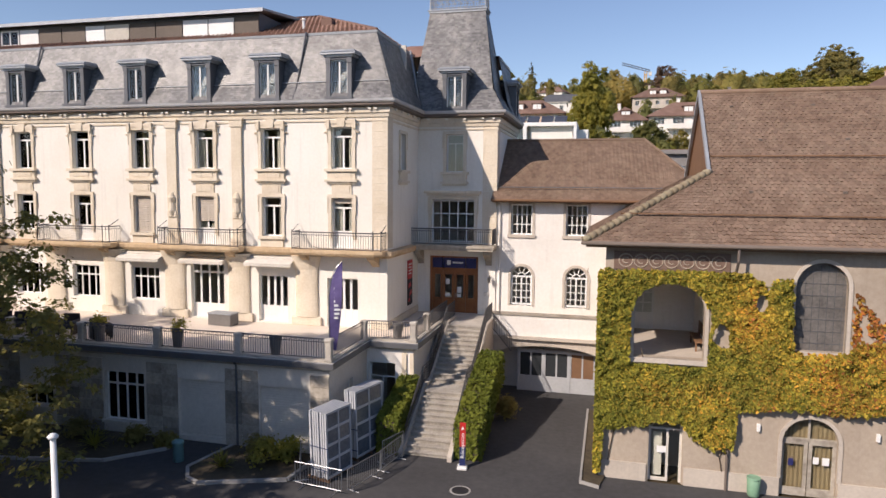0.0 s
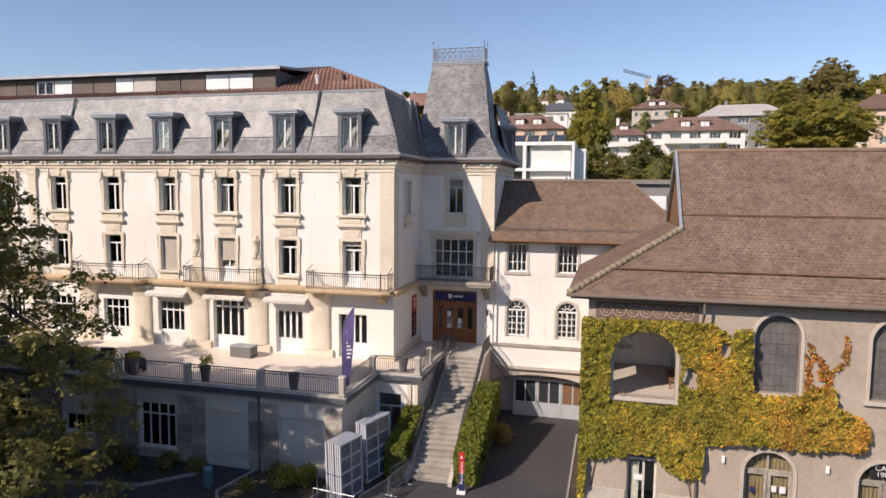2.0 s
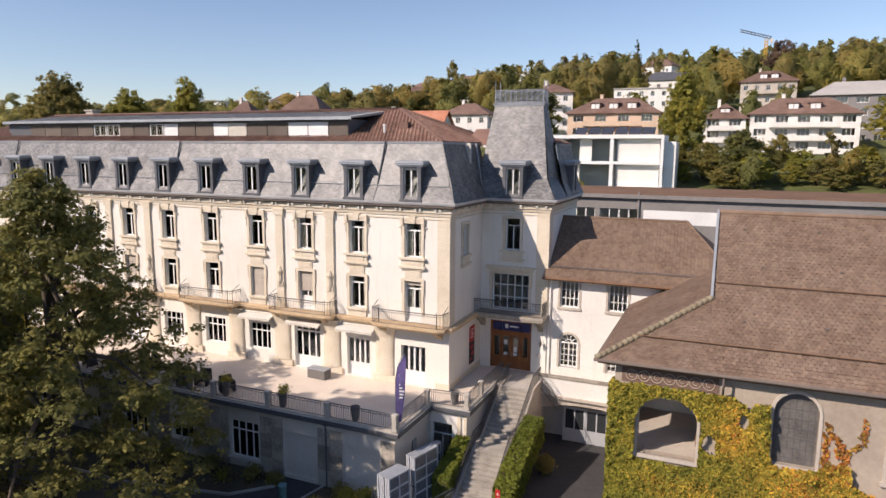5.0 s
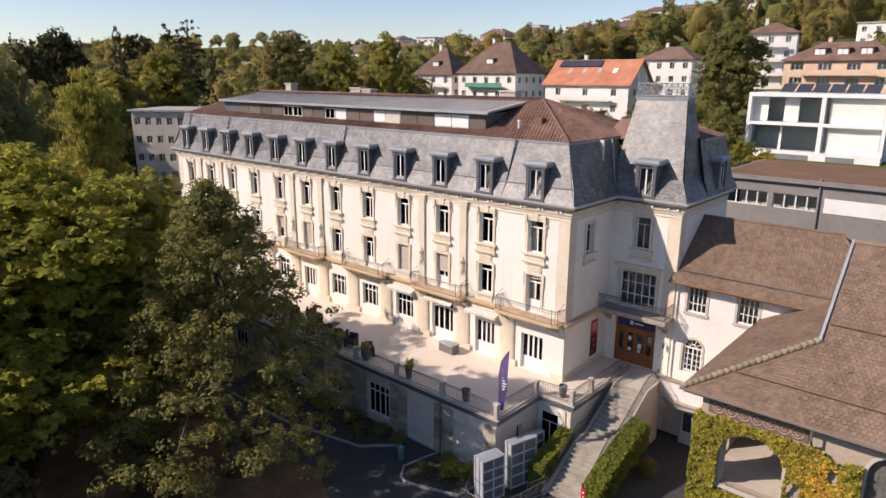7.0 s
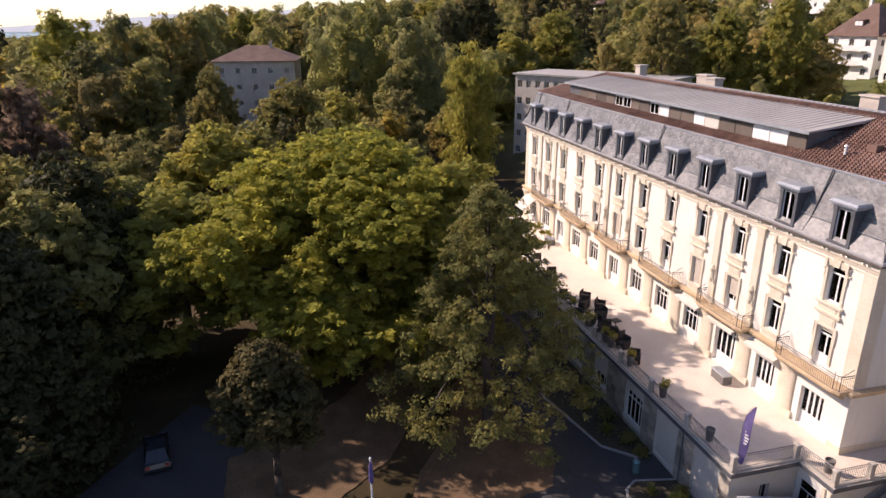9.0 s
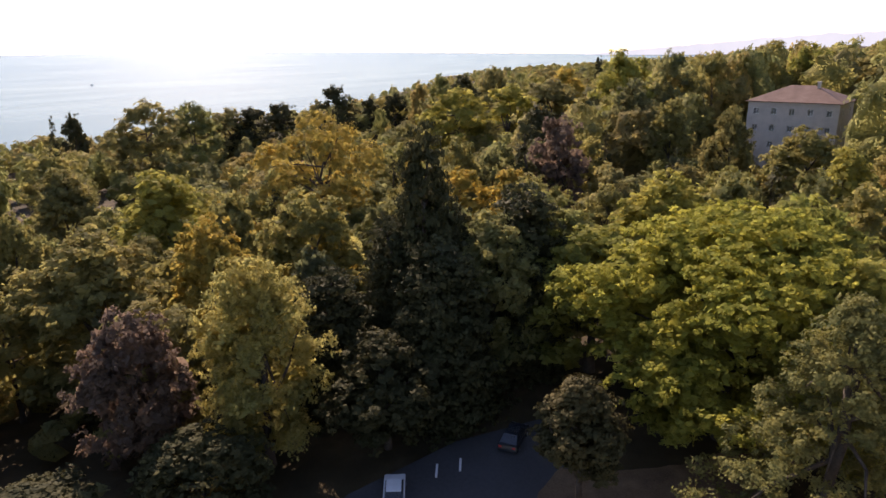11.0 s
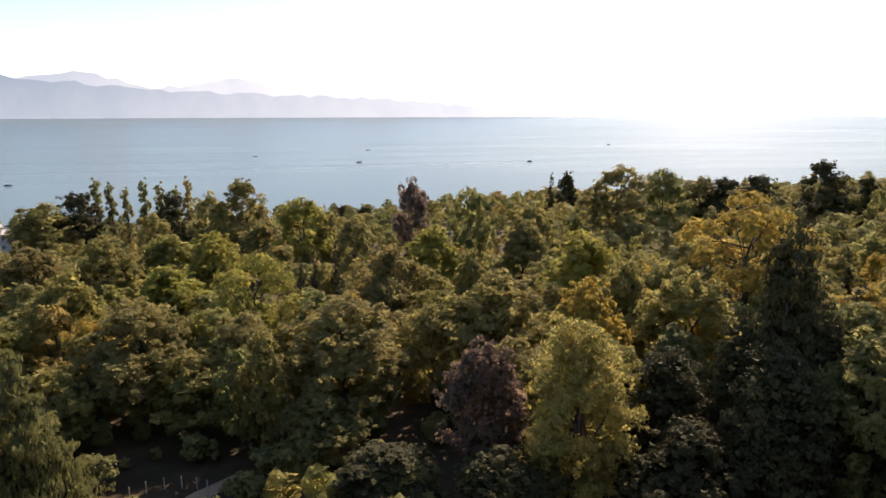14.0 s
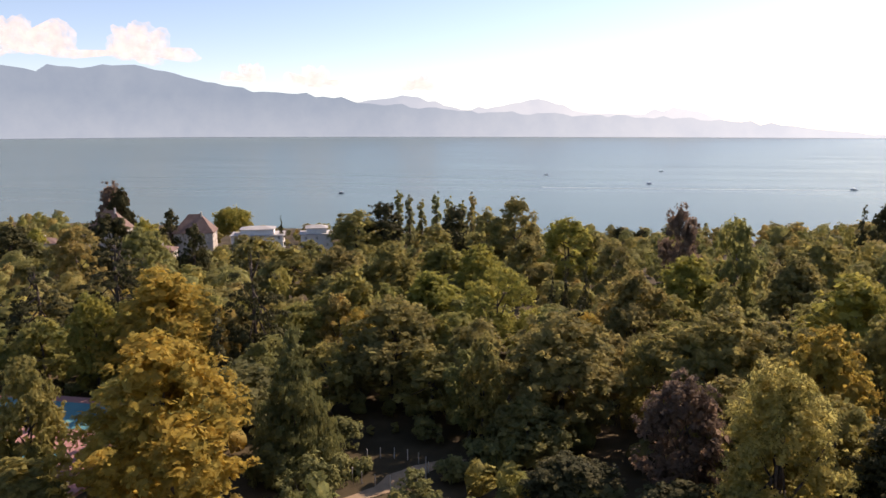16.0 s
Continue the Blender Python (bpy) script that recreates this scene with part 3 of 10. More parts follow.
hotel = thing("grand_building", "long cream stone hotel-like building with slate mansard roof", "building")
GF = {0: ("gf_door", TZ + 0.05), 1: ("gf_door", TZ + 0.05), 2: ("gf_wide", TZ + 0.05), 3: ("gf_window", 5.62), 4: ("gf_window", 5.6), 5: ("gf_window", 5.6), 6: ("gf_door", TZ + 0.05), 7: ("gf_window", 5.6), 8: ("gf_window", 5.6), 9: ("gf_door", TZ + 0.05), 10: ("gf_wide", TZ + 0.05), 11: ("gf_window", 5.6)}
SIZES = {"gf_door": (1.95, 2.85), "gf_wide": (2.35, 3.4), "gf_window": (2.1, 2.1)}
holes = []
for i, c in enumerate(COLS):
    k, zb = GF[i]
    w, h = SIZES[k]
    x = c - FX0
    holes.append((x - w / 2, x + w / 2, zb, zb + h))
    holes.append((x - 0.65, x + 0.65, 9.35 if i % 2 == 0 else 9.95, 12.3))
    holes.append((x - 0.65, x + 0.65, 14.0, 16.4))
part("wall", wall_geo(FX1 - FX0, 0, 17.5, 0.45, holes, Matrix.Translation((FX0, FY, 0))), STUCCO, hotel, "cream stucco front wall with tall windows")
for i, c in enumerate(COLS):
    k, zb = GF[i]
    put_window(k, hotel, pose(c, FY + 0.25, zb))
    if i % 2 == 0:
        put_window("french", hotel, pose(c, FY + 0.25, 9.35))
    else:
        put_window("mid", hotel, pose(c, FY + 0.25, 9.95))
    put_window("tall", hotel, pose(c, FY + 0.25, 14.0))

# side walls, back and tower walls
side_holes = [(1.85, 2.85, 14.0, 16.2)]
part("wall", wall_geo(5.85, 0, 17.5, 0.45, side_holes, Matrix.Translation((FX1, FY + 0.45, 0)) @ pose(0, 0, 0, 0, 0, 90)), STUCCO, hotel, "cream stucco side wall")
put_window("side", hotel, Matrix.Translation((FX1 - 0.2, FY + 2.8, 14.0)) @ pose(0, 0, 0, 0, 0, 90))
part("wall", wall_geo(14.05, 0, 17.5, 0.45, [], Matrix.Translation((FX0, FY + 14.5, 0)) @ pose(0, 0, 0, 0, 0, -90)), STUCCO, hotel)
part("wall", wall_geo(FX1 - FX0 + 5.3, 0, 17.5, 0.45, [], Matrix.Translation((-7.0, 51.5, 0)) @ pose(0, 0, 0, 0, 0, 180)), STUCCO, hotel)
TY, TX0, TX1 = 42.3, -12.3, -7.0
t_holes = [(0.85, 4.15, TZ, 8.45), (0.95, 3.85, 9.35, 12.2), (1.93, 3.07, 14.0, 16.45)]
part("wall", wall_geo(TX1 - TX0, 0, 17.5, 0.45, t_holes, Matrix.Translation((TX0, TY, 0))), STUCCO, hotel, "cream stucco tower front")
put_window("balcony_door", hotel, pose(TX0 + 2.4, TY + 0.25, 9.4))
window_kind("tower", 1.14, 2.45, (0.5,), (0.76,))
put_window("tower", hotel, pose(TX0 + 2.5, TY + 0.2, 14.0))
part("wall", wall_geo(8.75, 0, 17.5, 0.45, [(4.55, 5.55, 14.0, 16.2)], Matrix.Translation((TX1, TY + 0.45, 0)) @ pose(0, 0, 0, 0, 0, 90)), STUCCO, hotel)
# floors inside, so that rooms are dim
rooms = Geo()
for z in (4.3, 9.0, 13.3, 17.3):
    rooms.box(FX0 + 0.5, FY + 0.5, z, FX1 - 0.5, 50.9, z + 0.25)
    rooms.box(FX1 - 0.45, TY + 0.5, z, TX1 - 0.5, 50.9, z + 0.25)
rooms.box(FX0 + 0.5, FY + 5.0, 0, FX1 - 0.5, FY + 5.2, 22)
rooms.box(FX1, TY + 4.0, 0, TX1 - 0.5, TY + 4.2, 18.6)
for c in COLS[:-1]:
    rooms.box(c - 2.35, FY + 0.5, 4.7, c - 2.2, FY + 4.99, 17.2)
part("inner_floor_structure", rooms, DARK_IN, hotel)

# curtains drawn aside, or a sheer one across, behind the windows
crt = random.Random(12)
for i in range(12):
    for z, h in ((14.05, 2.2), (9.5 if i % 2 == 0 else 10.0, 2.6 if i % 2 == 0 else 2.2)):
        g = Geo()
        for s in (-1, 1):
            n = crt.choice((3, 5, 7, 9, 11))
            pts = [(s * (0.6 - 0.05 * k), 0.03 * math.sin(k * 2.1)) for k in range(n)]
            for (xa, ya), (xb, yb) in zip(pts, pts[1:]):
                g.face((xa, ya, 0), (xb, yb, 0), (xb, yb, h), (xa, ya, h))
        part("curtain", g, CURTAIN, hotel, at=pose(COLS[i], FY + 0.40, z))
# roller blinds drawn on some first-floor windows
slat = None
for i, drop in ((2, 1.5), (3, 2.2), (6, 2.1), (7, 1.3), (0, 0.25)):
    rb = part("roller_blind", Geo().box(-0.6, -0.02, 12.2, 0.6, 0.1, 12.3), BEIGE_LIGHT, hotel, "slatted beige roller blind", at=pose(COLS[i], FY + 0.17, 0))
    for k in range(int(drop / 0.11)):
        sp = pose(0, 0, 12.2 - 0.11 * (k + 1))
        slat = part("slat", Geo().chamfer_box(-0.56, 0, 0, 0.56, 0.04, 0.096, 0.012), BEIGE_LIGHT, rb, at=sp) if slat is None else share("slat", slat, rb, sp)


def surround_geo(w, z0, z1, top, sill, head):
    """Moulded stone round an opening, proud of the wall at y=0."""
    g = Geo()
    e = 0.2
    g.box(-w / 2 - e, -0.09, z0, -w / 2, 0.02, z1 + e).box(w / 2, -0.09, z0, w / 2 + e, 0.02, z1 + e)
    g.box(-w / 2, -0.09, z1, w / 2, 0.02, z1 + e)
    g.box(-w / 2 - e - 0.05, -0.12, z1 - 0.9, -w / 2 - e, 0.02, z1 + e * 0.6).box(w / 2 + e, -0.12, z1 - 0.9, w / 2 + e + 0.05, 0.02, z1 + e * 0.6)
    if sill:
        g.box(-w / 2 - 0.36, -0.26, z0 - 0.16, w / 2 + 0.36, 0.02, z0)
        g.box(-w / 2 - 0.22, -0.12, z0 - 0.62, w / 2 + 0.22, 0.02, z0 - 0.16)
        g.box(-w / 2 + 0.05, -0.15, z0 - 0.52, w / 2 - 0.05, 0.02, z0 - 0.26)
        g.box(-w / 2 - 0.36, -0.24, z0 - 0.76, w / 2 + 0.36, 0.02, z0 - 0.62)
        g.box(-w / 2 - 0.24, -0.14, z0 - 0.88, w / 2 + 0.24, 0.02, z0 - 0.76)
    if head:
        for s in (-1, 1):
            g.box(s * (w / 2 + 0.16) - 0.1, -0.2, z1 - 0.1, s * (w / 2 + 0.16) + 0.1, 0.02, z1 + 0.42)
        g.extrude_y([(-0.2, z1 + 0.01), (0.2, z1 + 0.01), (0.27, z1 + 0.53), (-0.27, z1 + 0.53)], -0.17, 0.02)
        g.box(-w / 2 - 0.1, -0.13, z1 + e, w / 2 + 0.1, 0.02, z1 + 0.4)
        for s in (-1, 1):
            g.lathe([(0.0, -0.06), (0.10, -0.03), (0.10, 0.03), (0.0, 0.06)], (s * (w / 2 + 0.36), -0.04, z1 - 0.28), 8)
            g.lathe([(0.0, -0.06), (0.08, -0.03), (0.08, 0.03), (0.0, 0.06)], (s * (w / 2 + 0.33), -0.04, z1 + 0.18), 8)
    return g


top_surround = part("window_surround", surround_geo(1.3, 14.0, 16.4, 0, True, True), STONE, hotel, "carved sandstone surround", at=pose(COLS[0], FY, 0))
low_surround = part("window_surround", surround_geo(1.3, 9.95, 12.3, 0, False, False).box(-0.62, -0.07, 12.5, 0.62, 0.02, 13.12).box(-0.5, -0.1, 12.6, 0.5, 0.02, 13.0), STONE, hotel, at=pose(COLS[1], FY, 0))
sill_low = part("window_sill", Geo().box(-0.85, -0.22, 9.78, 0.85, 0.02, 9.95).box(-0.75, -0.1, 9.3, 0.75, 0.02, 9.78), STONE, hotel, at=pose(COLS[1], FY, 0))
for i, c in enumerate(COLS):
    if i:
        share("window_surround", top_surround, hotel, pose(c, FY, 0))
    if i != 1:
        share("window_surround", low_surround, hotel, pose(c, FY, 0))
    if i % 2 and i != 1:
        share("window_sill", sill_low, hotel, pose(c, FY, 0))
part("window_surround", surround_geo(1.14, 14.0, 16.45, 0, True, False), STONE, hotel, at=pose(TX0 + 2.5, TY, 0))
part("window_surround", surround_geo(1.0, 14.0, 16.2, 0, True, False), STONE, hotel, at=Matrix.Translation((FX1, FY + 2.8, 0)) @ pose(0, 0, 0, 0, 0, 90))
g = surround_geo(2.9, 9.4, 12.2, 0, False, False)
g.box(-1.9, -0.35, 12.6, 1.9, 0.02, 12.78).box(-1.75, -0.2, 12.44, 1.75, 0.02, 12.6)
part("window_surround", g, STONE, hotel, "stone surround with a flat hood", at=pose(TX0 + 2.4, TY, 0))

# quoins at the corners
quoin = None
for (x, y, rz) in ((FX1 + 0.025, FY - 0.025, 0), (TX1 + 0.025, TY - 0.025, 0), (FX0 - 0.025, FY - 0.025, -90)):
    for k in range(18):
        z = 9.4 + k * 0.42
        ln = 0.95
        g = Geo().chamfer_box(-ln, 0, 0, 0, ln if rz == 0 else ln, 0.412, 0.012)
        if quoin is None:
            quoin = {}
        if ln not in quoin:
            quoin[ln] = g.mesh("quoin_stone")
            quoin[ln].materials.append(STONE)
        o = new("quoin_stone", quoin[ln])
        o.parent, o.matrix_basis = hotel, pose(x, y, z, 0, 0, rz)

# pilasters beside three of the balconies
pil = Geo()
pil.box(-0.33, -0.16, 9.3, 0.33, 0.02, 16.5).box(-0.42, -0.22, 16.5, 0.42, 0.02, 16.9).box(-0.5, -0.26, 16.9, 0.5, 0.02, 17.02)
pil.box(-0.42, -0.22, 9.3, 0.42, 0.02, 9.75).box(-0.3, -0.24, 11.0, 0.3, -0.16, 11.35)
pil.lathe([(0.0, 0), (0.16, 0.1), (0.24, 0.4), (0.18, 0.9), (0.26, 1.2), (0.12, 1.5), (0.0, 1.6)], (0, -0.16, 11.0), 10)
first = None
for k in (2, 6, 10):
    for s in (-1, 1):
        at = pose(COLS[k] + s * 2.27, FY, 0)
        if first is None:
            first = part("pilaster", pil, STONE, hotel, "stone pilaster with a carved garland", at=at)
        else:
            share("pilaster", first, hotel, at)

# cornice and gutter, running round the front, side and tower
CORN = [(0.02, 16.95), (-0.08, 16.95), (-0.12, 17.15), (-0.2, 17.2), (-0.2, 17.5), (0.02, 17.5)]


def run_profile(g, prof, path):
    """Sweeps (out, z) along a plan path with mitred corners; out is negative to the right of the way."""
    n = len(path)
    rings = []
    for i, p in enumerate(path):
        p = Vector(p)
        a = (p - Vector(path[i - 1])).normalized() if i else None
        b = (Vector(path[i + 1]) - p).normalized() if i < n - 1 else None
        na = Vector((a.y, -a.x)) if a else None
        nb = Vector((b.y, -b.x)) if b else None
        if na is None:
            nrm = nb
        elif nb is None:
            nrm = na
        else:
            nrm = (na + nb) / (1 + na.dot(nb))
        rings.append([(p.x - nrm.x * o, p.y - nrm.y * o, z) for o, z in prof])
    g.rings(rings)
    return g


PLAN = [(FX0, 50.0), (FX0, FY), (FX1, FY), (FX1, TY), (TX1, TY), (TX1, 51.0)]
part("cornice", run_profile(Geo(), CORN, PLAN), STONE, hotel, "moulded stone cornice under the eaves")
# dark boards, with the shade below the gutter put into the same tone
part("eaves_board", run_profile(Geo(), [(0.02, 17.502), (-0.42, 17.53), (-0.5, 17.6), (-0.5, 17.72), (0.02, 17.72)], PLAN), EAVES, hotel, "dark timber eaves, shade under the gutter put into their tone")
part("gutter", run_profile(Geo(), [(-0.3, 17.725), (-0.55, 17.73), (-0.6, 17.8), (-0.62, 17.92), (-0.5, 17.93), (-0.3, 17.85)], PLAN), PALE_ZINC, hotel, "zinc gutter along the eaves")
frieze = run_profile(Geo(), [(0.02, 16.72), (-0.06, 16.72), (-0.06, 16.82), (0.02, 16.82)], PLAN)
part("frieze", frieze, STONE, hotel)
dent = Geo()
x = FX0 + 0.3
k = 0
while x < FX1 - 0.2:
    for dx in (0, 0.34):
        dent.box(x + dx, FY - 0.34, 17.36, x + dx + 0.16, FY - 0.18, 17.48)
    x += 1.51
    k += 1
for x in (-11.6, -10.4, -9.2, -8.0, -7.3):
    dent.box(x, TY - 0.34, 17.36, x + 0.16, TY - 0.18, 17.48)
for y in (36.6, 37.8, 39.0, 40.2, 41.3):
    dent.box(FX1 + 0.18, y, 17.36, FX1 + 0.34, y + 0.16, 17.48)
part("dentil_course", dent, STUCCO, hotel, "small pale brackets under the cornice")

# mansard roof: built of rows of slates on each steep slope
EO = 0.5


def slate_slope(g, a, b, c, d, sx=0.23, sz=0.135, lift=0.014, jitter=0.005, seed=1, tail=0.0, pieces=None, roll=0.0):
    """Covers the quad a-b (foot) to d-c (top) with overlapping rows of flat pieces."""
    rnd = random.Random(seed)
    a, b, c, d = map(Vector, (a, b, c, d))
    nrm = (b - a).cross(d - a).normalized()
    h = ((d - a).length + (c - b).length) / 2
    rows = max(int(h / sz), 1)
    for r in range(rows):
        f0, f1 = r / rows, (r + 1.12) / rows
        f1 = min(f1, 1.0)
        l0, r0, l1, r1 = a.lerp(d, f0), b.lerp(c, f0), a.lerp(d, f1), b.lerp(c, f1)
        n = max(int((r0 - l0).length / sx), 1)
        off = 0.5 if r % 2 else 0.0
        for k in range(-1 if off else 0, n):
            u0, u1 = max((k + off) / n, 0), min((k + off + 0.97) / n, 1)
            if u1 - u0 < 0.2 / n:
                continue
            up = lift + rnd.uniform(-jitter, jitter)
            p0, p1 = l0.lerp(r0, u0) + nrm * up, l0.lerp(r0, u1) + nrm * up
            p2, p3 = l1.lerp(r1, u1) + nrm * 0.004, l1.lerp(r1, u0) + nrm * 0.004
            q0, q1 = l0.lerp(r0, u0) - nrm * 0.005, l0.lerp(r0, u1) - nrm * 0.005
            if pieces is not None and len(pieces) < 300 and r > 0 and 0 < k < n - 1:
                # a piece of its own: its foot, its axes along the row and up the slope
                ex, ey = (r0 - l0).normalized(), (l1 - l0).normalized()
                mid = p0.lerp(p1, 0.5)
                pieces.append(Matrix(((ex.x, ey.x, nrm.x, mid.x), (ex.y, ey.y, nrm.y, mid.y), (ex.z, ey.z, nrm.z, mid.z), (0, 0, 0, 1))))
                continue
            if roll:
                # a raised roll along one side of the piece
                e0, e1 = p0.lerp(p1, 0.55), p3.lerp(p2, 0.55)
                c0, c1 = p0.lerp(p1, 0.78) + nrm * roll, p3.lerp(p2, 0.78) + nrm * roll
                g.add([p0, e0, c0, p1, p2, c1, e1, p3, q0, q1], [(0, 1, 6, 7), (1, 2, 5, 6), (2, 3, 4, 5), (8, 1, 0), (8, 9, 3, 2, 1)])
            elif tail:
                # rounded lower edge
                dn = (l0 - l1).normalized() * tail
                m0, m1 = p0.lerp(p1, 0.25) + dn * 0.8, p0.lerp(p1, 0.75) + dn * 0.8
                g.add([p0, m0, m1, p1, p2, p3, m0 - nrm * lift * 1.1, m1 - nrm * lift * 1.1], [(0, 1, 2, 3, 4, 5), (6, 7, 2, 1)])
            else:
                g.add([p0, p1, p2, p3, q0, q1], [(0, 1, 2, 3), (4, 5, 1, 0)])
    return g


MT, IN = 22.0, 1.0
X0, X1 = FX0, FX1


def mansard(g, deck, p0, p1, q0, q1, kick=0.16, seed=1, at=0.24):
    """One side of the mansard: a kicked foot, then the steep face from p (eave) to q (top)."""
    p0, p1, q0, q1 = map(Vector, (p0, p1, q0, q1))
    m0, m1 = p0.lerp(q0, at), p1.lerp(q1, at)
    inward = Vector((q0.x - p0.x + q1.x - p1.x, q0.y - p0.y + q1.y - p1.y, 0)).normalized() * kick
    side = (p1 - p0).normalized() * (kick if kick > 0.2 else 0)
    m0, m1 = m0 + inward + side, m1 + inward - side
    deck.face(p0, p1, m1, m0)
    deck.face(m0, m1, q1, q0)
    slate_slope(g, p0, p1, m1, m0, seed=seed)
    slate_slope(g, m0, m1, q1, q0, seed=seed + 1)
    return m0, m1


slates, deck = Geo(), Geo()
E = EO - 0.02
fl = (X0 - E, FY - E, 17.9)
fr = (X1 + E, FY - E, 17.9)
sr = (X1 + E, TY + 1.2, 17.9)
tl_, tr_, ts_ = (X0 + IN, FY + IN - 0.1, MT), (X1 - IN, FY + IN - 0.1, MT), (X1 - IN, TY + 1.9, MT)
mansard(slates, deck, fl, fr, tl_, tr_, seed=3)
mansard(slates, deck, fr, sr, tr_, ts_, seed=9)
mansard(slates, deck, (X0 - E, 51.5, 17.9), fl, (X0 + IN, 50.4, MT), tl_, seed=15)
# east wing behind the tower
mansard(slates, deck, (TX1 + E, TY + 3.6, 17.9), (TX1 + E, 52.0, 17.9), (TX1 - 0.6, TY + 3.6, MT), (TX1 - 0.6, 51.0, MT), seed=21)
part("ridge_flashing", run_profile(Geo(), [(0.06, MT - 0.14), (-0.07, MT - 0.12), (-0.09, MT + 0.02), (0.1, MT + 0.07)], [(TX1 - 0.6, TY + 4.4), (TX1 - 0.6, 51.0)]), ZINC, hotel, "zinc flashing")
part("roof_decking", deck, DARK_ZINC, hotel)
part("slate_covering", slates, SLATE, hotel, "weathered grey roof slates")["kind"] = "stuff"
# zinc edge at the top of the slates
part("ridge_flashing", run_profile(Geo(), [(0.06, MT - 0.14), (-0.07, MT - 0.12), (-0.09, MT + 0.02), (0.1, MT + 0.07)], [(X0 + IN, 50.4), (X0 + IN, FY + IN - 0.1), (X1 - IN, FY + IN - 0.1), (X1 - IN, TY + 1.9)]), ZINC, hotel, "zinc flashing")
# drain pipes down the mansard
for x in (-17.9, -37.0, -57.0, -65.5):
    part("downpipe", Geo().tube((x + 0.25, FY + 0.75, MT + 0.05), (x, FY + 0.05, 19.0), 0.06, 8).tube((x, FY + 0.05, 19.0), (x - 0.1, FY - 0.42, 17.95), 0.05, 8), DARK_ZINC, hotel, smooth=True)
part("downpipe", Geo().tube((X1 - 0.7, TY + 0.35, MT), (X1 + 0.2, TY - 0.25, 18.0), 0.06, 8), ZINC, hotel, smooth=True)
# snow bar along the foot of the slates
bar = Geo().tube((X0, FY - 0.02, 19.02), (X1, FY - 0.02, 19.02), 0.025, 5)
part("snow_bar", bar, ZINC, hotel)

# tower roof
tt = [(-12.2, 44.7, 24.9), (-8.35, 44.7, 24.9), (-8.35, 45.9, 24.9), (-12.2, 45.9, 24.9)]
tb = [(-13.6, TY - E, 17.9), (TX1 + E, TY - E, 17.9), (TX1 + E, 47.9, 17.9), (-13.6, 47.9, 17.9)]
ts, td = Geo(), Geo()
for i in range(4):
    j = (i + 1) % 4
    mansard(ts, td, tb[i], tb[j], tt[i], tt[j], kick=0.5, at=0.22, seed=40 + i)
td.face(*tt)
part("roof_decking", td, DARK_ZINC, hotel)
part("slate_covering", ts, SLATE, hotel, "weathered grey slates of the tower roof")["kind"] = "stuff"
cap = Geo().box(-12.28, 44.62, 24.86, -8.27, 45.98, 25.0).box(-12.34, 44.56, 25.0, -8.21, 46.04, 25.07)
part("tower_cap", cap, ZINC, hotel)
cre = Geo()
for i in range(4):
    a, b2 = Vector(tt[i]) + Vector((0, 0, 0.2)), Vector(tt[(i + 1) % 4]) + Vector((0, 0, 0.2))
    cre.bar(a + Vector((0, 0, 0.08)), b2 + Vector((0, 0, 0.08)), 0.05)
    cre.bar(a + Vector((0, 0, 0.95)), b2 + Vector((0, 0, 0.95)), 0.05)
    cre.bar(a + Vector((0, 0, 0.3)), b2 + Vector((0, 0, 0.3)), 0.03)
    n = 9 if i % 2 == 0 else 3
    for k in range(n + 1):
        q = a.lerp(b2, k / n)
        cre.bar(q, q + Vector((0, 0, 1.0)), 0.035)
        if k < n:
            r = a.lerp(b2, (k + 1) / n)
            cre.bar(q + Vector((0, 0, 0.3)), r + Vector((0, 0, 0.95)), 0.025)
            cre.bar(r + Vector((0, 0, 0.3)), q + Vector((0, 0, 0.95)), 0.025)
    cre.tube(a, a + Vector((0, 0, 1.7)), 0.045, 6, 0.015)
    cre.lathe([(0, 1.3), (0.09, 1.38), (0, 1.46)], a, 8)
part("roof_cresting", cre, ZINC, hotel, "wrought iron cresting with finials")


def dormer_geo():
    """Front at y=0, sill at z=0; runs back into the roof."""
    f = Geo()
    f.box(-0.78, -0.02, -0.1, -0.53, 1.7, 2.25).box(0.53, -0.02, -0.1, 0.78, 1.7, 2.25)
    f.box(-0.53, -0.02, 2.05, 0.53, 0.2, 2.25).box(-0.85, -0.12, -0.16, 0.85, 0.3, -0.02)
    f.box(-0.80, -0.06, 1.85, -0.5, 0.0, 2.25).box(0.5, -0.06, 1.85, 0.80, 0.0, 2.25)
    h = Geo()
    h.box(-0.9, -0.12, 2.2, 0.9, 1.9, 2.32).box(-1.05, -0.24, 2.32, 1.05, 2.0, 2.44)
    h.rings([[(-1.08, -0.28, 2.44), (1.08, -0.28, 2.44), (1.08, 2.1, 2.44), (-1.08, 2.1, 2.44)], [(-0.95, -0.1, 2.58), (0.95, -0.1, 2.58), (0.95, 2.2, 2.66), (-0.95, 2.2, 2.66)]])
    return f, h


